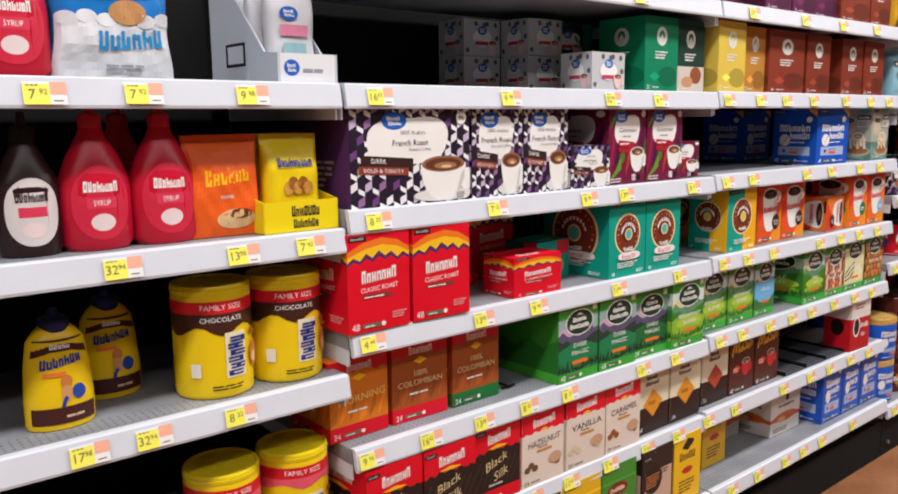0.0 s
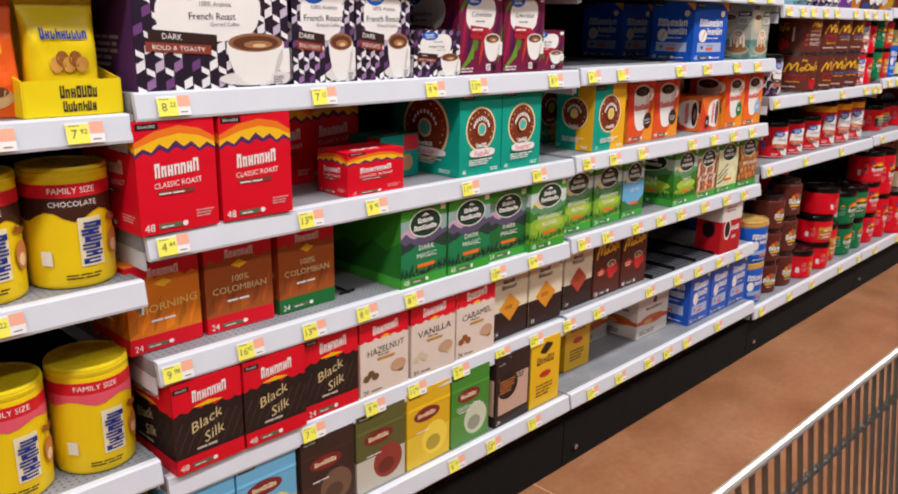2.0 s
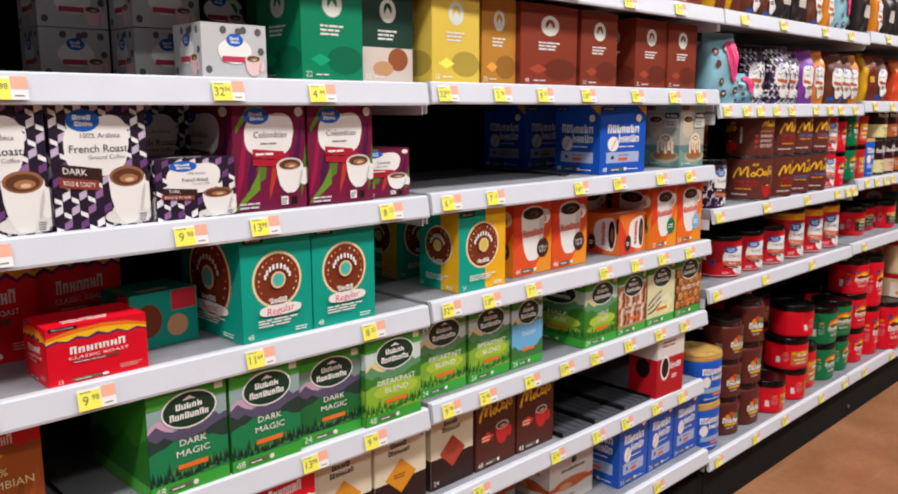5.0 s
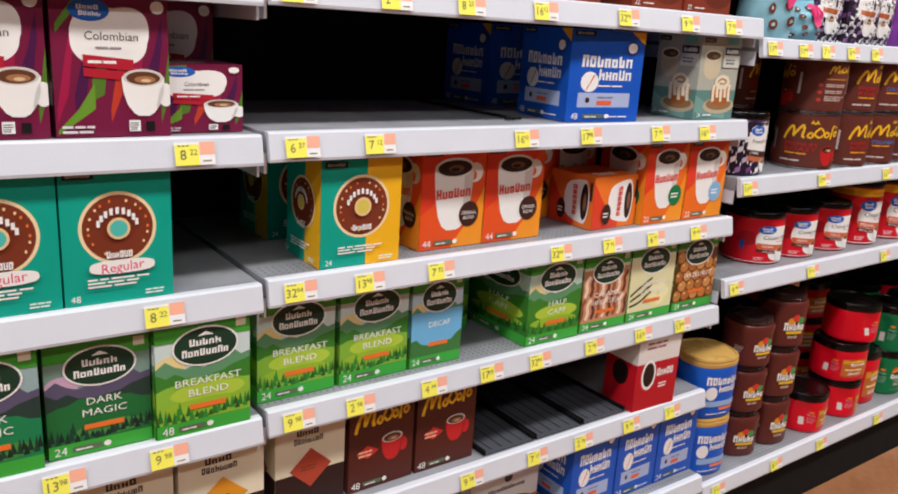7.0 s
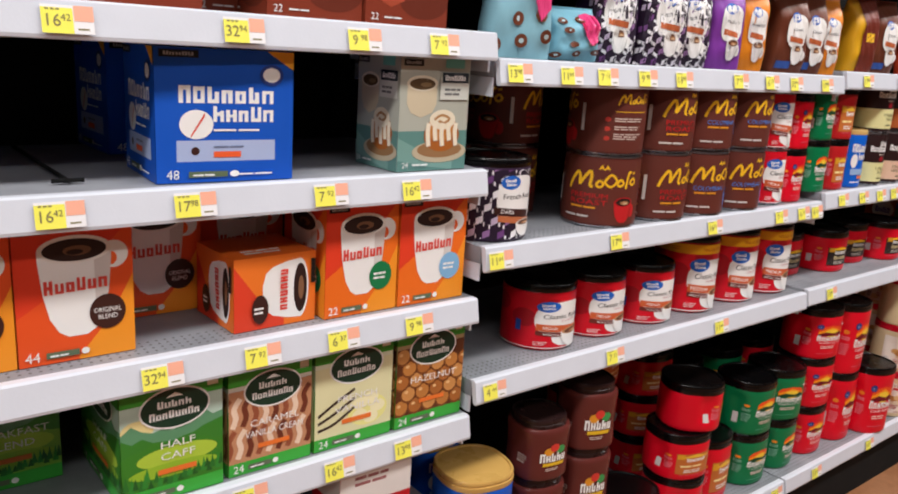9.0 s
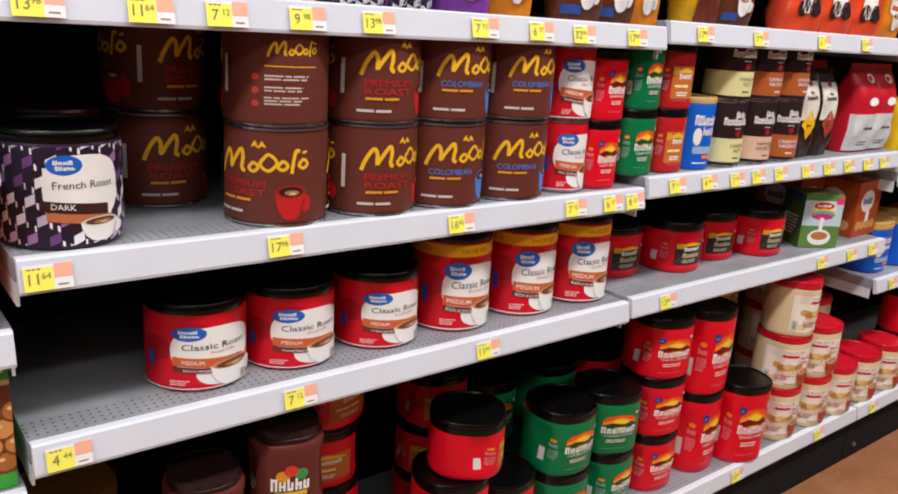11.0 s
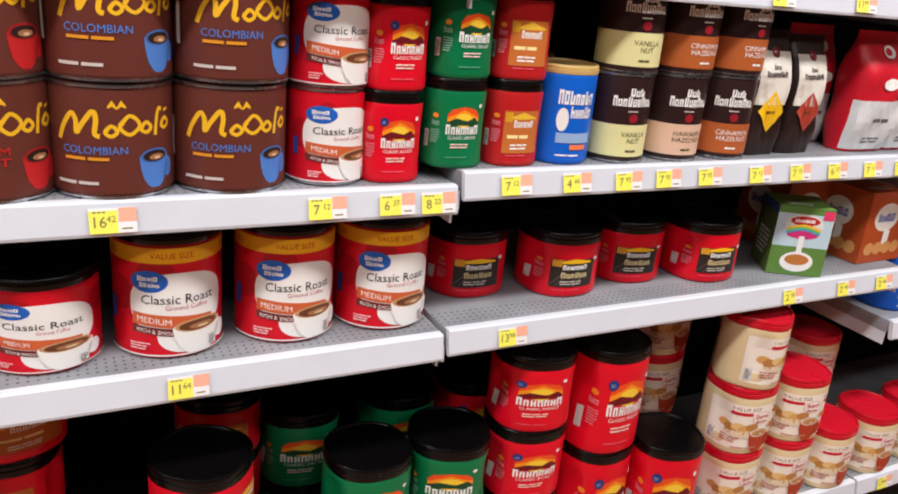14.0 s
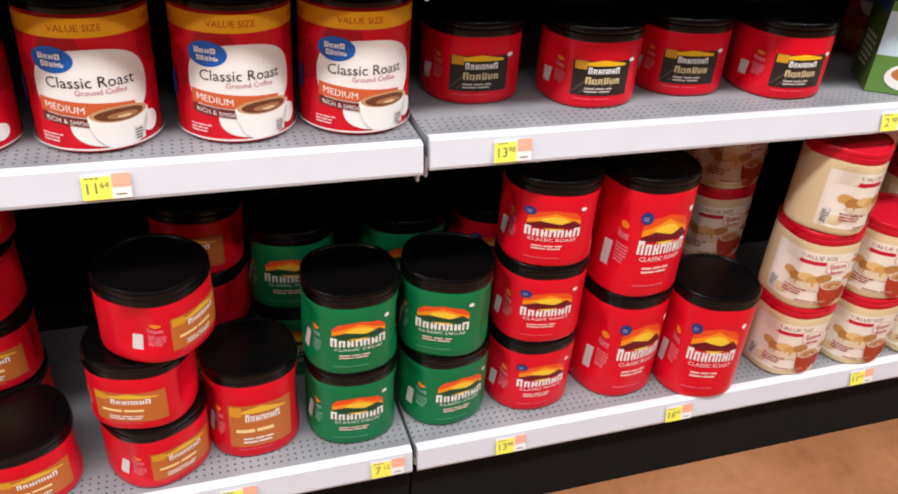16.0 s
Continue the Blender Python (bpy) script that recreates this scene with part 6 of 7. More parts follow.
def price_tag(parent, x, price, rnd):
    """Paper tag in the channel: a yellow price field, a white and an orange end."""
    bm = bmesh.new()
    w = 0.058
    y = -0.0075
    tilt = 0.012

    def quad(u0, u1, v0, v1, k, off):
        ps = []
        for u, v in ((u0, v0), (u1, v0), (u1, v1), (u0, v1)):
            ps.append(bm.verts.new((x + u * w, y - off + tilt * (v - 0.5) * 0.6, -0.018 + v * 0.032)))
        bm.faces.new(ps).material_index = k

    quad(0, 1, 0, 1, 0, 0.0)
    quad(0.0, 0.6, 0.0, 0.9, 1, 0.0004)
    quad(0.62, 1.0, 0.45, 1, 2, 0.0004)
    quad(0.68, 0.9, 0.14, 0.2, 3, 0.0004)
    for i in range(3):
        quad(0.08 + 0.1 * i, 0.15 + 0.1 * i, 0.82, 0.88, 3, 0.0008)
    for s, u, size in ((price[0], 0.2, 0.014), (price[1], 0.46, 0.008)):
        vs, fs = glyphs(s)
        bv = [bm.verts.new((x + u * w + px * size / 0.7, y - 0.0009 + tilt * 0.6 * ((0.45 if size < 0.01 else 0.25) + py * size / 0.7 / 0.036 - 0.5), -0.018 + 0.032 * (0.45 if size < 0.01 else 0.25) + py * size / 0.7)) for px, py in vs]
        for f in fs:
            bm.faces.new([bv[i] for i in f]).material_index = 3
    t = part("price_tag", bm, [TAGW, YELLOW, TAGO, INK], parent)
    t.location.z = rnd.uniform(-0.0015, 0.001)
    return t


PRICES = [("7", "12"), ("4", "44"), ("7", "92"), ("6", "37"), ("8", "22"), ("16", "42"), ("11", "64"), ("13", "98"), ("17", "98"), ("32", "94"), ("9", "98"), ("2", "98")]


def shelf(bay, mid, y, deep, base=False, tags=()):
    """One shelf of one bay: a folded steel board with a price channel along its front."""
    x = X0 + bay * BAY
    rnd = random.Random(int(bay * 100 + mid * 1000))
    e = empty("gondola_shelf", "pale grey steel base deck with price strip" if base else "pale grey steel store shelf with price strip", "shelf", "store shelves")
    e.matrix_basis = pose(x, y, mid)
    bm = bmesh.new()
    cuboid(bm, 0.003, BAY - 0.003, 0.012, deep, -0.012, 0.020, 0.002)
    part("shelf_board", bm, PUNCHED if base or bay in (0, 3, 4) or mid in (0.682, 0.689, 0.92) else STEEL, e, smooth=40)
    bm = bmesh.new()
    extrude_x(bm, [(0.016, 0.0212), (0.004, 0.0212), (0.000, 0.0185), (-0.007, -0.020), (-0.006, -0.0245), (0.001, -0.0255), (0.004, -0.0235), (0.0115, 0.017), (0.016, 0.018)], 0.005, BAY - 0.005)
    part("price_channel", bm, LIP, e)
    for sx in (0.004, BAY - 0.008):
        bm = bmesh.new()
        cuboid(bm, sx, sx + 0.004, 0.014, deep, -0.045 if not base else -0.03, -0.0125, 0)
        part("shelf_bracket", bm, LIP, e)
    for tx, price in tags:
        price_tag(e, tx / 100 - 0.02, PRICES[price] if price >= 0 else PRICES[rnd.randrange(len(PRICES))], rnd)
    return e


# where the price tags sit on each shelf, in centimetres along its bay; the base deck comes last
TAG_AT = {}
TAG_AT[0] = ((71, 85, 103), (80, 100, 113), (73, 83, 98), (70, 95), (80, 105))
TAG_AT[1] = ((20, 52, 85), (7, 41, 75, 94), (6, 37, 67, 81, 110), (4, 33, 50, 79, 105), (3, 18, 33, 47, 61, 90, 105), (32, 49, 62, 77, 93, 107), (30, 45, 73, 87, 104))
TAG_AT[2] = ((15, 45, 70, 95), (4, 21, 36, 53, 75, 94, 109), (5, 19, 51, 68, 89, 105), (5, 18, 33, 63, 78, 92, 107), (5, 17, 33, 47, 60, 76, 92, 106), (0.2, 15, 44, 62, 76, 92, 107), (10, 25, 42, 54, 67, 90))
TAG_AT[3] = ((12, 40, 75, 100), (4, 17, 27, 39, 51, 72, 85, 96, 111), (3, 36, 70, 99, 110, 117), (4, 39, 79), (6, 33, 57, 91, 116))
TAG_AT[4] = ((20, 60, 90), (11, 32, 60, 82, 105), (9, 21, 32, 41, 51, 64, 75, 86, 97, 107), (12, 82, 99, 112), (17, 52, 96))
PRICE_OF = {(3, 2): (-1, -1, 5, 0, 3, 4), (4, 2): (0, 1, 2, 2, 2, 0, 0, 3, 0, 0), (3, 3): (-1, -1, 6), (4, 3): (7, 11, 11, 11), (4, 4): (7, 5, 6)}


def tags_of(bay, k):
    """Pairs of a tag's place and its price; -1 draws one of the prices."""
    at = TAG_AT.get(bay, ((10, 40, 70, 100),) * 8)[k]
    return list(zip(at, PRICE_OF.get((bay, k), (-1,) * len(at))))


for bay, mids in LEVELS.items():
    x = X0 + bay * BAY
    e = empty("gondola_shelving", "dark gondola frame with shade-darkened back panel and kickplate", "shelving", "gondola frames")
    e.matrix_basis = pose(x, 1.36, 0)
    bm = bmesh.new()
    # panel behind the goods, its shelf shade painted in by BACK
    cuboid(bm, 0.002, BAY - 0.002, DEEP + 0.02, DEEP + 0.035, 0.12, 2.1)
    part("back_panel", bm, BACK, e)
    for sx in (0.0, BAY - 0.03):
        bm = bmesh.new()
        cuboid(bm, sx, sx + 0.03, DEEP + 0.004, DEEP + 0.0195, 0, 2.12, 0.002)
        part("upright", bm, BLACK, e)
    bm = bmesh.new()
    cuboid(bm, 0.002, BAY - 0.002, -0.044, -0.032, 0.0, 0.15, 0.002)
    part("kickplate", bm, BLACK, e)
    bm = bmesh.new()
    rod(bm, (0.06, -0.052, 0.05), (0.06, -0.0445, 0.05), 0.008)
    part("kickplate_clip", bm, TIN, e)
    for k, mid in enumerate(mids):
        shelf(bay, mid, FRONT, DEEP, tags=tags_of(bay, k))
    shelf(bay, BASES.get(bay, 0.186), 1.302, DEEP + 0.03, True, tags_of(bay, len(mids)))


def top(bay, k):
    """Height of the upper face of a shelf."""
    return (LEVELS[bay][k] if k >= 0 else BASES.get(bay, 0.186)) + 0.0215


def row(bay, k, *goods):
    z = top(bay, k)
    for kind, x, y, *more in goods:
        turn = more[0] if more else 0.0
        put(kind, x, y, z + (more[1] if len(more) > 1 else 0.0), turn)


# ---- opposite side of the aisle, behind the walker ----
for i in range(5):
    e = empty("gondola_shelving", "plain grey gondola shelving across the aisle", "shelving", "gondola frames")
    e.matrix_basis = pose(-2 + i * 2.4, -1.9, 0)
    bm = bmesh.new()
    cuboid(bm, 0, 2.38, -0.5, -0.46, 0, 2.1)
    part("back_panel", bm, paint((92, 84, 80), 0.7), e)
    for z in (0.15, 0.6, 1.05, 1.5):
        bm = bmesh.new()
        cuboid(bm, 0, 2.38, -0.46, 0, z - 0.03, z, 0.002)
        part("shelf_board", bm, paint((160, 160, 164), 0.45), e)

# ---- first bay: syrups, candy and cocoa ----
row(0, 0, ("syrr", 0.11, 1.41), ("cookie", 0.255, 1.38), ("mallow", 0.575, 1.40), ("mallow", 0.565, 1.45), ("mallow", 0.57, 1.50))
e = empty("display_tray", "white cardboard display tray holding marshmallow pouches", "tray")
e.matrix_basis = pose(0.575, 1.352, top(0, 0))
bm = bmesh.new()
extrude_x(bm, [(0, 0), (0, 0.05), (0.05, 0.055), (0.17, 0.17), (0.27, 0.17), (0.27, 0)], -0.06, -0.056)
part("tray_side", bm, paint((196, 202, 214)), e)
bm = bmesh.new()
extrude_x(bm, [(0, 0), (0, 0.05), (0.05, 0.055), (0.17, 0.17), (0.27, 0.17), (0.27, 0)], 0.056, 0.06)
part("tray_side", bm, paint((196, 202, 214)), e)
bm = bmesh.new()
cuboid(bm, -0.0555, 0.0555, 0, 0.004, 0, 0.05)
cuboid(bm, -0.0555, 0.0555, 0.0045, 0.27, 0, 0.004)
part("tray_front", bm, paint((226, 226, 230)), e)
a = Art(lambda u, v, off: (-0.055 + u * 0.11, -off, v * 0.05), 2.2)
store_oval(a, 0.2, 0.5, 0.14, 0.28)
a.lines((150, 150, 160), 0.4, 0.35, 0.9, 0.6, 1)
a.done(e, "front_print")
a = Art(lambda u, v, off: (-0.0603 - off, 0.27 * (1 - u), v * 0.17), 1.6)
a.rect(K, 0.25, 0.2, 0.55, 0.45)
a.rect((206, 210, 220), 0.28, 0.23, 0.52, 0.42)
a.done(e, "side_print")
row(0, 1, ("syr", 0.115, 1.41), ("syrr", 0.213, 1.41), ("syrr", 0.322, 1.41), ("syrr", 0.29, 1.52), ("candy", 0.424, 1.385), ("candy", 0.47, 1.45), ("candy2", 0.553, 1.375), ("candy2", 0.553, 1.44))
e = empty("display_tray", "yellow cardboard candy display tray", "tray")
e.matrix_basis = pose(0.551, 1.352, top(0, 1))
bm = bmesh.new()
extrude_x(bm, [(0, 0), (0, 0.055), (0.003, 0.055), (0.003, 0.003), (0.2, 0.003), (0.2, 0)], -0.073, 0.073)
part("tray_front", bm, paint((240, 214, 20)), e)
for sx in (-0.076, 0.0733):
    bm = bmesh.new()
    extrude_x(bm, [(0, 0), (0, 0.055), (0.2, 0.09), (0.2, 0)], sx, sx + 0.0027)
    part("tray_side", bm, paint((236, 206, 20)), e)
a = Art(lambda u, v, off: (-0.073 + u * 0.146, -off, v * 0.055), 2.6)
a.mark((60, 50, 40), 0.36, 0.5, 0.76, 0.85, 7)
a.mark((60, 50, 40), 0.38, 0.12, 0.74, 0.42, 7, 5)
a.done(e, "front_print")
row(0, 2, ("syry", 0.14, 1.43), ("syry", 0.25, 1.53), ("coc", 0.403, 1.43, 14), ("coc", 0.548, 1.43, 12))
row(0, 3, ("coc2", 0.405, 1.43, 16), ("coc2", 0.552, 1.43, 12), ("wlid", 0.255, 1.415))
row(0, -1, ("coc2", 0.55, 1.40, 10), ("coc", 0.40, 1.40, 10), ("tea4", 0.27, 1.36))

# ---- second bay ----
row(1, 0, ("spur", 1.2, 1.5), ("spur", 1.5, 1.42))
row(1, 1, ("gvspot", 1.437, 1.38), ("gvspot", 1.40, 1.56), ("gvspot", 1.40, 1.56, 0, 0.094), ("gvspot", 1.53, 1.6), ("gvspot", 1.53, 1.6, 0, 0.094), ("gvspot", 1.27, 1.66), ("gvspot", 1.27, 1.66, 0, 0.094), ("sgreen", 1.42, 1.665),
    ("sgreen", 1.639, 1.37), ("sgreen", 1.56, 1.6), ("smaple", 1.783, 1.38))
row(1, 2, ("fr96", 0.797, 1.342), ("fr48", 1.03, 1.346, -1), ("fr48", 1.182, 1.347, 1), ("fr12", 1.336, 1.346), ("fr48", 1.335, 1.5), ("co48", 1.484, 1.353, 1), ("co48", 1.641, 1.354, -1),
    ("co12", 1.762, 1.375), ("co48", 1.765, 1.52))
row(1, 3, ("red48", 0.700, 1.328, 1), ("red48", 0.856, 1.328, -1), ("red48", 1.055, 1.53), ("red48", 1.21, 1.56), ("red12", 1.157, 1.346), ("teals", 1.31, 1.44, 6), ("teal", 1.483, 1.345, 1),
    ("teal", 1.636, 1.346), ("teal", 1.66, 1.575))
row(1, 4, ("morn", 0.687, 1.39, 1), ("colr", 0.843, 1.39, -1), ("colg", 1.003, 1.39, 1), ("gdm", 1.294, 1.34, 1), ("gdm", 1.446, 1.34), ("gdm24", 1.6, 1.352, -1), ("gbb", 1.752, 1.338))
row(1, 5, ("dk48", 0.724, 1.325, 1), ("dk48", 0.872, 1.326), ("dk24", 1.022, 1.338), ("chaz", 1.171, 1.338), ("cvan", 1.326, 1.338, -1), ("ccar", 1.477, 1.34), ("dfy", 1.632, 1.36, 1), ("dfy", 1.787, 1.36))
row(1, -1, ("tea5", 0.70, 1.33), ("tea5", 0.845, 1.33), ("tea1", 0.996, 1.325), ("tea2", 1.147, 1.325), ("tea3", 1.3, 1.325, 1), ("tea4", 1.448, 1.325), ("disc", 1.612, 1.322, 2), ("yel", 1.757, 1.325))

# ---- third bay ----
row(2, 0, ("spur", 2.2, 1.36), ("spur", 2.36, 1.36), ("spur", 2.52, 1.37), ("sbr", 2.71, 1.36), ("sbrn", 2.905, 1.36))
row(2, 1, ("syel", 1.955, 1.358, 2), ("sgold", 2.115, 1.38), ("sbr", 2.287, 1.37), ("sbrn", 2.491, 1.37), ("sbrn", 2.67, 1.47), ("sbrn", 2.745, 1.375), ("sbrn", 2.906, 1.37))
row(2, 2, ("mx48", 2.60, 1.36, -4), ("mx48", 2.62, 1.65, 2), ("bun", 2.96, 1.356, 1))
row(2, 3, ("ringy", 2.033, 1.35), ("ringy", 2.03, 1.56), ("or44", 2.247, 1.38, 1), ("or44", 2.397, 1.38), ("or44", 2.545, 1.51), ("orl", 2.683, 1.372, 2), ("or44", 2.70, 1.53), ("org", 2.833, 1.362), ("orb", 2.978, 1.361))
row(2, 4, ("gbb24", 1.925, 1.37), ("gbb24", 2.08, 1.37, 1), ("glake", 2.219, 1.37), ("gbb24", 2.32, 1.5), ("ghalf", 2.512, 1.353), ("gcar", 2.669, 1.357), ("gvan", 2.823, 1.357), ("gnut", 2.984, 1.357))
row(2, 5, ("dfr", 1.955, 1.37), ("arch", 2.106, 1.37, 1), ("arch", 2.258, 1.37), ("redw", 2.862, 1.336, -2))
row(2, -1, ("yel", 2.03, 1.41), ("white", 2.23, 1.5), ("white", 2.46, 1.40), ("mx24", 2.69, 1.345), ("mx24", 2.842, 1.345, 1), ("mx24", 2.993, 1.345))


# wire dividers on the empty shelf and a clear end stop
def divider(x, z, y=1.40, length=0.34):
    e = empty("shelf_divider", "thin black wire shelf divider", "divider", "shelf dividers")
    e.matrix_basis = pose(x, y, z)
    bm = bmesh.new()
    rod(bm, (0, 0, 0.004), (0, length, 0.004), 0.003)
    part("base_wire", bm, BLACK, e)
    bm = bmesh.new()
    rod(bm, (-0.02, 0.006, 0.004), (0.02, 0.006, 0.004), 0.003)
    part("cross_wire", bm, BLACK, e)




def shelf_tray(x0, x1, z, y0=1.352, y1=1.7):
    """Empty dark plastic tray lying on a shelf: a ribbed base between two low sides."""
    e = empty("shelf_tray", "empty dark grey ribbed plastic shelf tray", "tray", "shelf trays")
    e.matrix_basis = pose((x0 + x1) / 2, y0, z)
    h = (x1 - x0) / 2
    grey = paint((74, 76, 84), 0.4)
    bm = bmesh.new()
    cuboid(bm, -h + 0.004, h - 0.004, 0, y1 - y0, 0, 0.004, 0.001)
    part("tray_base", bm, grey, e)
    for i in range(4):
        x = -h + (i + 1) * 2 * h / 5
        bm = bmesh.new()
        cuboid(bm, x - 0.002, x + 0.002, 0.01, y1 - y0 - 0.01, 0.0041, 0.0065)
        part("rib", bm, grey, e)
    for x in (-h, h - 0.004):
        bm = bmesh.new()
        cuboid(bm, x, x + 0.004, 0, y1 - y0, 0, 0.013, 0.001)
        part("tray_side", bm, BLACK, e)


for x in (2.35, 2.495, 2.64):
    shelf_tray(x, x + 0.14, top(2, 5))
divider(2.40, top(2, 2))
divider(1.12, top(1, 4))
bm = bmesh.new()
cuboid(bm, 1.806, 1.842, 1.40, 1.403, top(1, 2), top(1, 2) + 0.045, 0.001)
tagged(mesh_ob("end_stop", bm, paint((120, 116, 120), 0.15)), "small clear plastic end stop on the shelf", "divider")

# ---- fourth bay ----
row(3, 0, ("bgyel", 3.15, 1.39), ("bgyel", 3.25, 1.39), ("bgbro", 3.38, 1.39), ("bgbro", 3.5, 1.39), ("bgdrk", 3.63, 1.39), ("bgdrk", 3.76, 1.39), ("bgbro", 3.9, 1.39), ("bgora", 4.02, 1.39), ("bgblue", 4.16, 1.39))
row(3, 1, ("bgblue", 3.15, 1.36, -20), ("bgpur", 3.44, 1.40, -20), ("bgpur", 3.555, 1.36, -20), ("bgpur", 3.66, 1.375, -20), ("bgvio", 3.785, 1.365, -20), ("bgora", 3.89, 1.365, -20), ("bgbro", 4.065, 1.365, -20), ("bgbro", 4.165, 1.37, -20), ("bgora", 4.25, 1.37, -20))
put("bglie", 3.30, 1.365, top(3, 1), -14)
row(3, 2, ("gvf", 3.152, 1.425, -14), ("mcr2", 3.467, 1.417, 6), ("mcr", 3.640, 1.417), ("mcb", 3.79, 1.417), ("mcb", 3.947, 1.417), ("gvm", 4.09, 1.415), ("fsr", 4.19, 1.41),
    ("mcr", 3.34, 1.60, 10), ("mcr", 3.2, 1.66, 6))
row(3, 2, ("mcp", 3.465, 1.417, 4, 0.151), ("mcr", 3.638, 1.417, -3, 0.151), ("mcb", 3.791, 1.417, 8, 0.151), ("mcb", 3.949, 1.417, 10, 0.151), ("gvm", 4.091, 1.416, -4, 0.143), ("fsr", 4.191, 1.411, 6, 0.141),
    ("mcr", 3.34, 1.60, 30, 0.151))
row(3, 3, ("gvs", 3.345, 1.45, -4), ("gvs", 3.508, 1.45, -2), ("gvs", 3.687, 1.45, -5), ("gvt", 3.862, 1.45, -3), ("gvt", 4.043, 1.45, -4), ("gvt", 4.211, 1.45, -6))
for z, k in ((0, "mxc"), (0.171, "mxc")):
    row(3, -1, (k, 3.155, 1.41, -10, z))
    row(3, -1, (k, 3.165, 1.60, 10, z))
for n in range(3):
    row(3, -1, ("yubs", 3.338, 1.41, -20 + 6 * n, 0.139 * n), ("yub", 3.484, 1.405, -8 - 5 * n, 0.156 * n))
row(3, -1, ("tubb", 3.625, 1.54, -10), ("tubb", 3.625, 1.54, 12, 0.126), ("tubb", 3.62, 1.54, -14, 0.252), ("tubb", 3.63, 1.54, 20, 0.378))
row(3, -1, ("tubb", 3.672, 1.40, 20))
row(3, -1, ("tubb", 3.872, 1.405, 32), ("tubb", 3.866, 1.405, -14, 0.126), ("tubb", 3.9, 1.405, 52, 0.252), ("tubb", 3.97, 1.62, -10), ("tubb", 3.97, 1.62, -30, 0.126), ("tubb", 3.97, 1.62, -10, 0.252))
row(3, -1, ("tubbt", 4.03, 1.43, 6), ("tubg", 4.2, 1.42, -2), ("tubg", 4.198, 1.42, 0, 0.158), ("tubg", 4.13, 1.62, -8), ("tubg", 4.13, 1.62, -8, 0.158))

# ---- fifth bay ----
row(4, 0, ("bgdrk", 4.4, 1.39), ("bgora", 4.55, 1.39), ("bgdrk", 4.7, 1.39), ("bgdrk", 4.85, 1.39), ("bgbro", 5.0, 1.39), ("bgdrk", 5.15, 1.39), ("bgdrk", 5.3, 1.39))
row(4, 1, ("bgyel", 4.45, 1.37, -16), ("bgbro", 4.58, 1.37, -16), ("bgdun", 4.86, 1.365, -16), ("bgdun", 5.02, 1.37, -16), ("bgdun", 5.18, 1.37, -16), ("bgora", 5.33, 1.37, -16))
row(4, 2, ("fsg", 4.298, 1.405), ("fsb", 4.405, 1.405), ("fsg", 4.299, 1.405, 8, 0.141), ("fsb", 4.406, 1.405, -6, 0.141), ("mxs", 4.512, 1.41, 4), ("mxs", 4.52, 1.56, 0),
    ("dfc1", 4.632, 1.405, 4), ("dfc2", 4.76, 1.405), ("dfc3", 4.884, 1.405, -8), ("dfc1", 4.634, 1.405, 0, 0.156), ("dfc3", 4.762, 1.405, 8, 0.156), ("dfc3", 4.886, 1.405, 12, 0.156),
    ("bgdfy", 4.975, 1.37), ("bgdfr", 5.085, 1.375), ("bgred", 5.2, 1.46), ("bgred", 5.3, 1.37), ("bgred", 5.42, 1.375))
row(4, 3, ("tubk", 4.412, 1.52, 4), ("tubk", 4.598, 1.475, 2), ("tubk", 4.78, 1.50, -4), ("tubk", 4.955, 1.46, 2), ("crm", 5.165, 1.375, -30), ("del", 5.47, 1.39, 2), ("del", 5.33, 1.5))
row(4, -1, ("tubg", 4.37, 1.425, 10), ("tubg", 4.367, 1.425, -20, 0.158), ("tubg", 4.34, 1.62, 0), ("tubg", 4.34, 1.62, 0, 0.158))
for n in range(3):
    row(4, -1, ("tub", 4.54, 1.425, 4 - 8 * n, 0.159 * n))
for n in range(2):
    row(4, -1, ("tub", 4.52, 1.62, 4 - 8 * n, 0.159 * n))
    row(4, -1, ("tubt", 4.722, 1.42, 12 - 4 * n, 0.233 * n))
row(4, -1, ("tubt", 4.885, 1.375, -12))
for n in range(3):
    row(4, -1, ("ken", 5.1, 1.385, (4, 0, 40)[n], 0.166 * n), ("ken", 5.0, 1.585, 6 * n, 0.166 * n), ("ken", 5.3, 1.56, 10 - 6 * n, 0.166 * n), *((("ken", 5.5, 1.535, 4 * n, 0.166 * n),) if n < 2 else ()))
for n in range(2):
    row(4, -1, ("ken", 5.268, 1.38, 4 - 10 * n, 0.166 * n))
row(4, -1, ("ken", 5.425, 1.375, 10))

# ---- bays farther on ----
row(5, 0, ("bgdrk", 5.6, 1.39), ("bgbro", 5.75, 1.39), ("bgdun", 5.9, 1.39), ("bgdrk", 6.1, 1.39), ("bgora", 6.3, 1.39))
row(5, 1, ("bgdun", 5.6, 1.37), ("bgora", 5.75, 1.37), ("bgdun", 5.9, 1.37), ("bgyl2", 6.1, 1.37), ("bgvio", 6.3, 1.37), ("bgred", 6.5, 1.37))
row(5, 2, ("bgyl2", 5.6, 1.37), ("bgyl2", 5.74, 1.37), ("bgyl2", 5.88, 1.37), ("mxs", 6.05, 1.42), ("mxs", 6.2, 1.42), ("bgred", 6.4, 1.37), ("bgred", 6.56, 1.37))
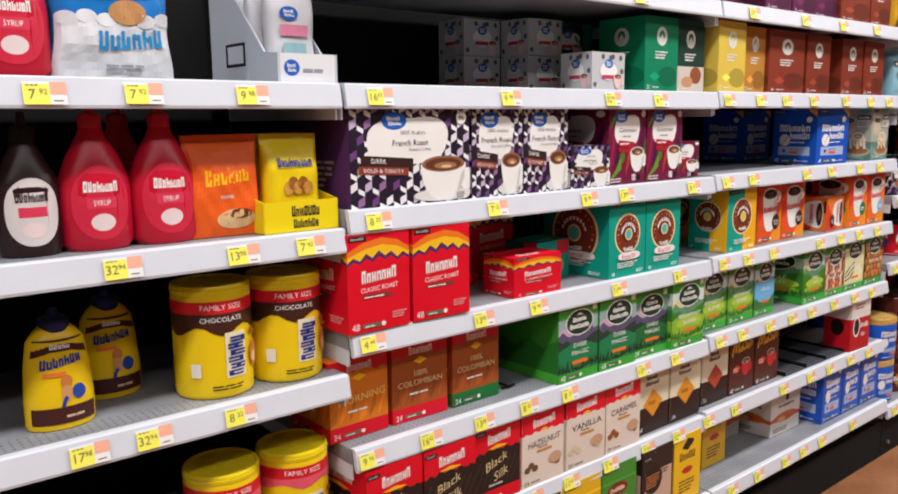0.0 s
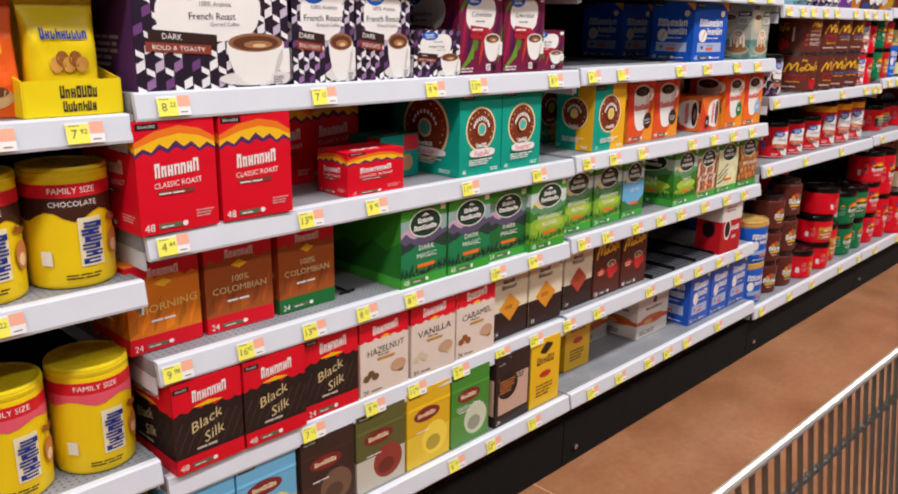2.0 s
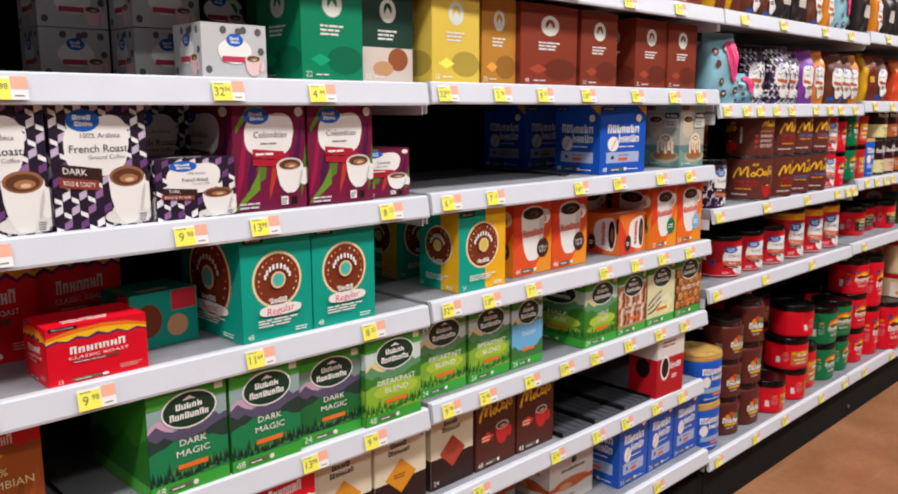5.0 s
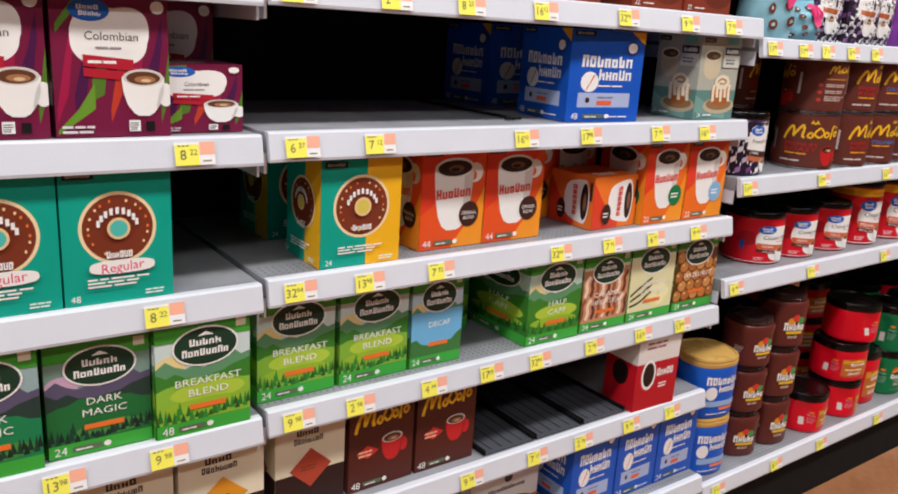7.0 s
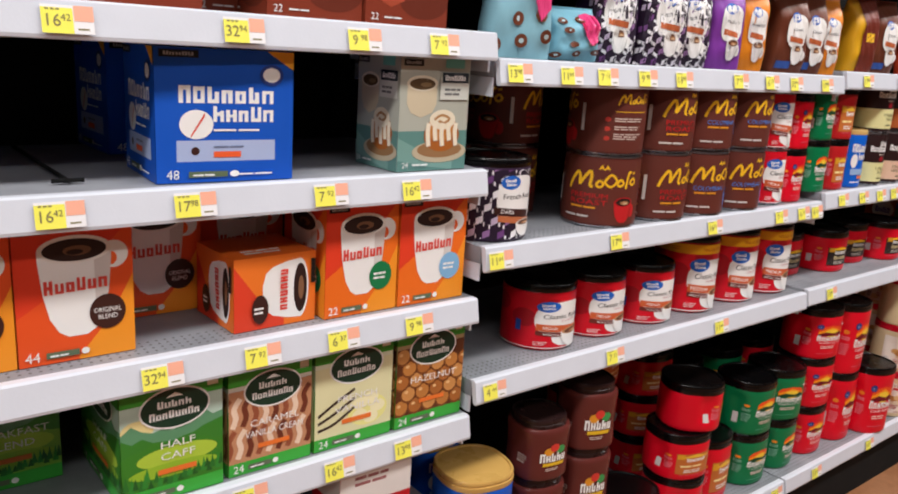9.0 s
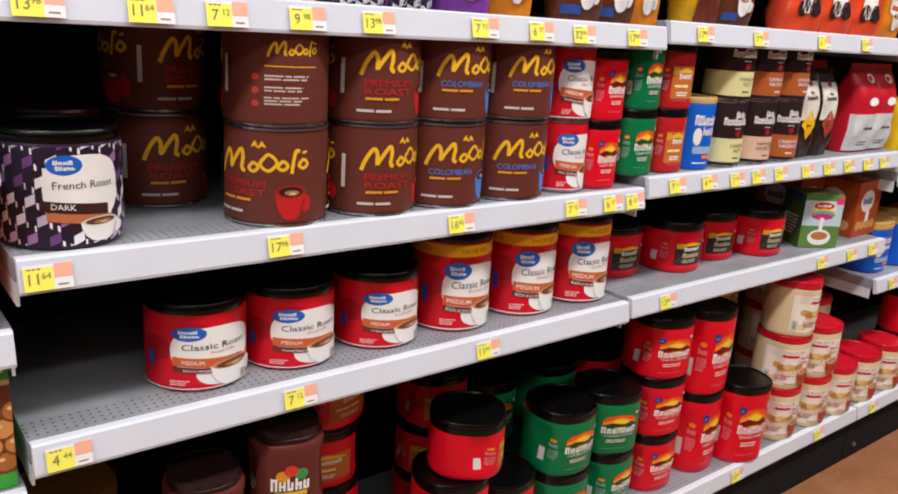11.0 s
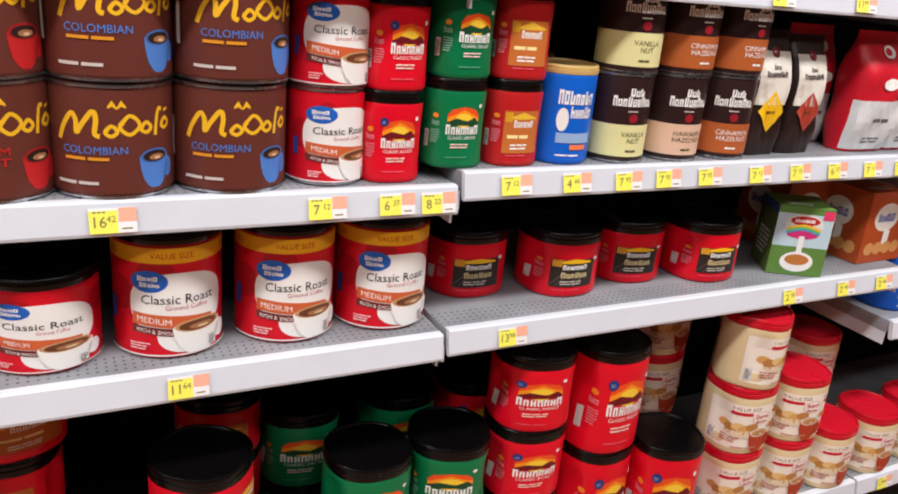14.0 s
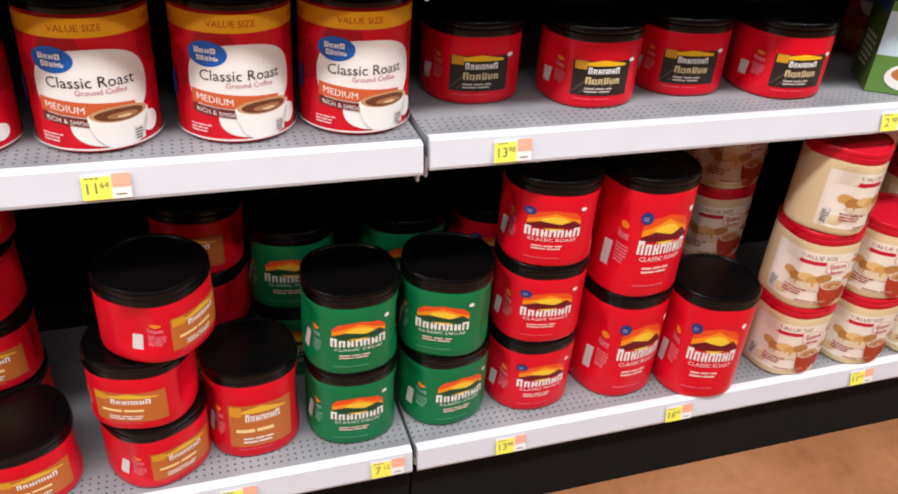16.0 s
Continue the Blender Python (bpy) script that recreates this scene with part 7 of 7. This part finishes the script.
row(5, 3, ("mxc", 5.62, 1.45), ("mxc", 5.8, 1.45), ("del", 6.0, 1.38), ("del", 6.2, 1.38), ("mxc", 6.4, 1.43), ("del", 6.6, 1.38))
row(5, -1, ("ken", 5.6, 1.38), ("ken", 5.78, 1.38), ("tub", 5.97, 1.4), ("tub", 6.16, 1.4), ("tub", 5.97, 1.4, 9, 0.159), ("ken", 6.36, 1.4), ("ken", 6.55, 1.4))
for bay in (6, 7):
    bx = X0 + bay * BAY
    for k, kinds in ((1, ("bgred", "bgyl2", "bgora", "bgdun")), (2, ("mxs", "bgyl2", "tubk", "crm")), (3, ("del", "mxc", "crm", "tub")), (-1, ("tub", "ken", "mxc", "tubg"))):
        for i in range(6):
            row(bay, k, (kinds[(i // 2 + bay) % 4], bx + 0.12 + i * 0.195, 1.42))


# ---- shopping cart ----
def shopping_cart(x, y):
    """Wire basket cart: front to +x, its left rim at y, corner bumper and front panel blue."""
    e = empty("shopping_cart", "grey wire shopping cart with bright blue bumper", "cart")
    e.matrix_basis = pose(x, y, 0)
    wire = paint((150, 148, 142), 0.3, 0.9)
    pale = paint((206, 200, 190), 0.3, 0.6)
    blue = paint((40, 150, 226), 0.35)
    navy = paint((24, 70, 190), 0.4)
    L, Wd, zt, zb = 0.78, 0.5, 0.925, 0.53

    def side_y(s, v):
        return -(0.0 if s == 0 else Wd) + (-1 if s == 0 else 1) * 0.05 * (1 - v)

    for s in (0, 1):
        bm = bmesh.new()
        rod(bm, (-L, side_y(s, 1), zt + 0.012), (0, side_y(s, 1), zt), 0.0045, 10)
        part("rim", bm, pale, e)
        bm = bmesh.new()
        rod(bm, (-L, side_y(s, 0.86) + 0.004, zt - 0.048), (-0.01, side_y(s, 0.86) + 0.004, zt - 0.06), 0.004)
        rod(bm, (-L + 0.08, side_y(s, 0.1) + 0.004, zb + 0.04), (-0.05, side_y(s, 0.1) + 0.004, zb + 0.04), 0.004)
        part("side_rail", bm, wire, e)
        for i in range(30):
            bx = -L + 0.02 + i * 0.0255
            bm = bmesh.new()
            rod(bm, (bx, side_y(s, 1), zt + 0.0115 * (-bx / L)), (bx * 0.93 - 0.03, side_y(s, 0), zb), 0.0028, 6)
            part("upright_wire", bm, wire, e)
    for i in range(16):
        by = -0.06 - i * (Wd - 0.12) / 15
        bm = bmesh.new()
        rod(bm, (-L + 0.05, by, zb), (-0.06, by, zb), 0.0028, 6)
        part("bottom_wire", bm, wire, e)
    for i in range(15):
        by = -0.03 - i * (Wd - 0.06) / 14
        bm = bmesh.new()
        rod(bm, (0, by, zt - 0.04), (-0.04, by, zb), 0.0028, 6)
        part("front_wire", bm, wire, e)
    bm = bmesh.new()
    extrude_x(bm, [(0.012, zt - 0.03), (0.012, zt + 0.008), (0.006, zt + 0.014), (-0.01, zt + 0.014), (-0.013, zt + 0.006), (-0.012, zt - 0.03)], -0.06, 0.012)
    part("corner_bumper", bm, blue, e, "bright blue plastic corner bumper")
    bm = bmesh.new()
    cuboid(bm, -0.006, 0.01, -0.09, -0.0165, zt - 0.012, zt + 0.014, 0.005)
    part("front_bumper", bm, blue, e, "bright blue plastic front bar", 40)
    for y0, y1 in ((-0.085, -0.03), (-Wd + 0.04, -0.16)):
        bm = bmesh.new()
        cuboid(bm, -0.034, -0.029, y0, y1, zt - 0.3, zt - 0.1, 0.002)
        part("sign_panel", bm, navy, e, "dark blue plastic front panel")
    for s in (0, 1):
        yy = -0.04 - s * (Wd - 0.08)
        bm = bmesh.new()
        rod(bm, (-L, yy, zb), (-L + 0.02, yy, 0.2), 0.011)
        rod(bm, (-L + 0.02, yy, 0.2), (-0.08, yy, 0.16), 0.011)
        rod(bm, (-L + 0.0, yy, zb - 0.005), (-0.1, yy, zb - 0.005), 0.009)
        rod(bm, (-0.14, yy, 0.165), (-0.3, yy, zb - 0.01), 0.01)
        part("lower_frame", bm, wire, e)
        for wx in (-L + 0.03, -0.12):
            bm = bmesh.new()
            rod(bm, (wx, yy - 0.014, 0.0625), (wx, yy + 0.014, 0.0625), 0.0625, 20)
            wheel = part("wheel", bm, paint((40, 40, 42), 0.6), e)
            bm = bmesh.new()
            rod(bm, (wx, yy - 0.016, 0.0625), (wx, yy + 0.016, 0.0625), 0.03, 12)
            part("hub", bm, pale, wheel)
            bm = bmesh.new()
            cuboid(bm, wx - 0.012, wx + 0.012, yy - 0.022, yy - 0.0165, 0.05, 0.17)
            cuboid(bm, wx - 0.012, wx + 0.012, yy + 0.0165, yy + 0.022, 0.05, 0.17)
            part("caster_fork", bm, wire, e)
    return e


shopping_cart(1.225, 0.285)
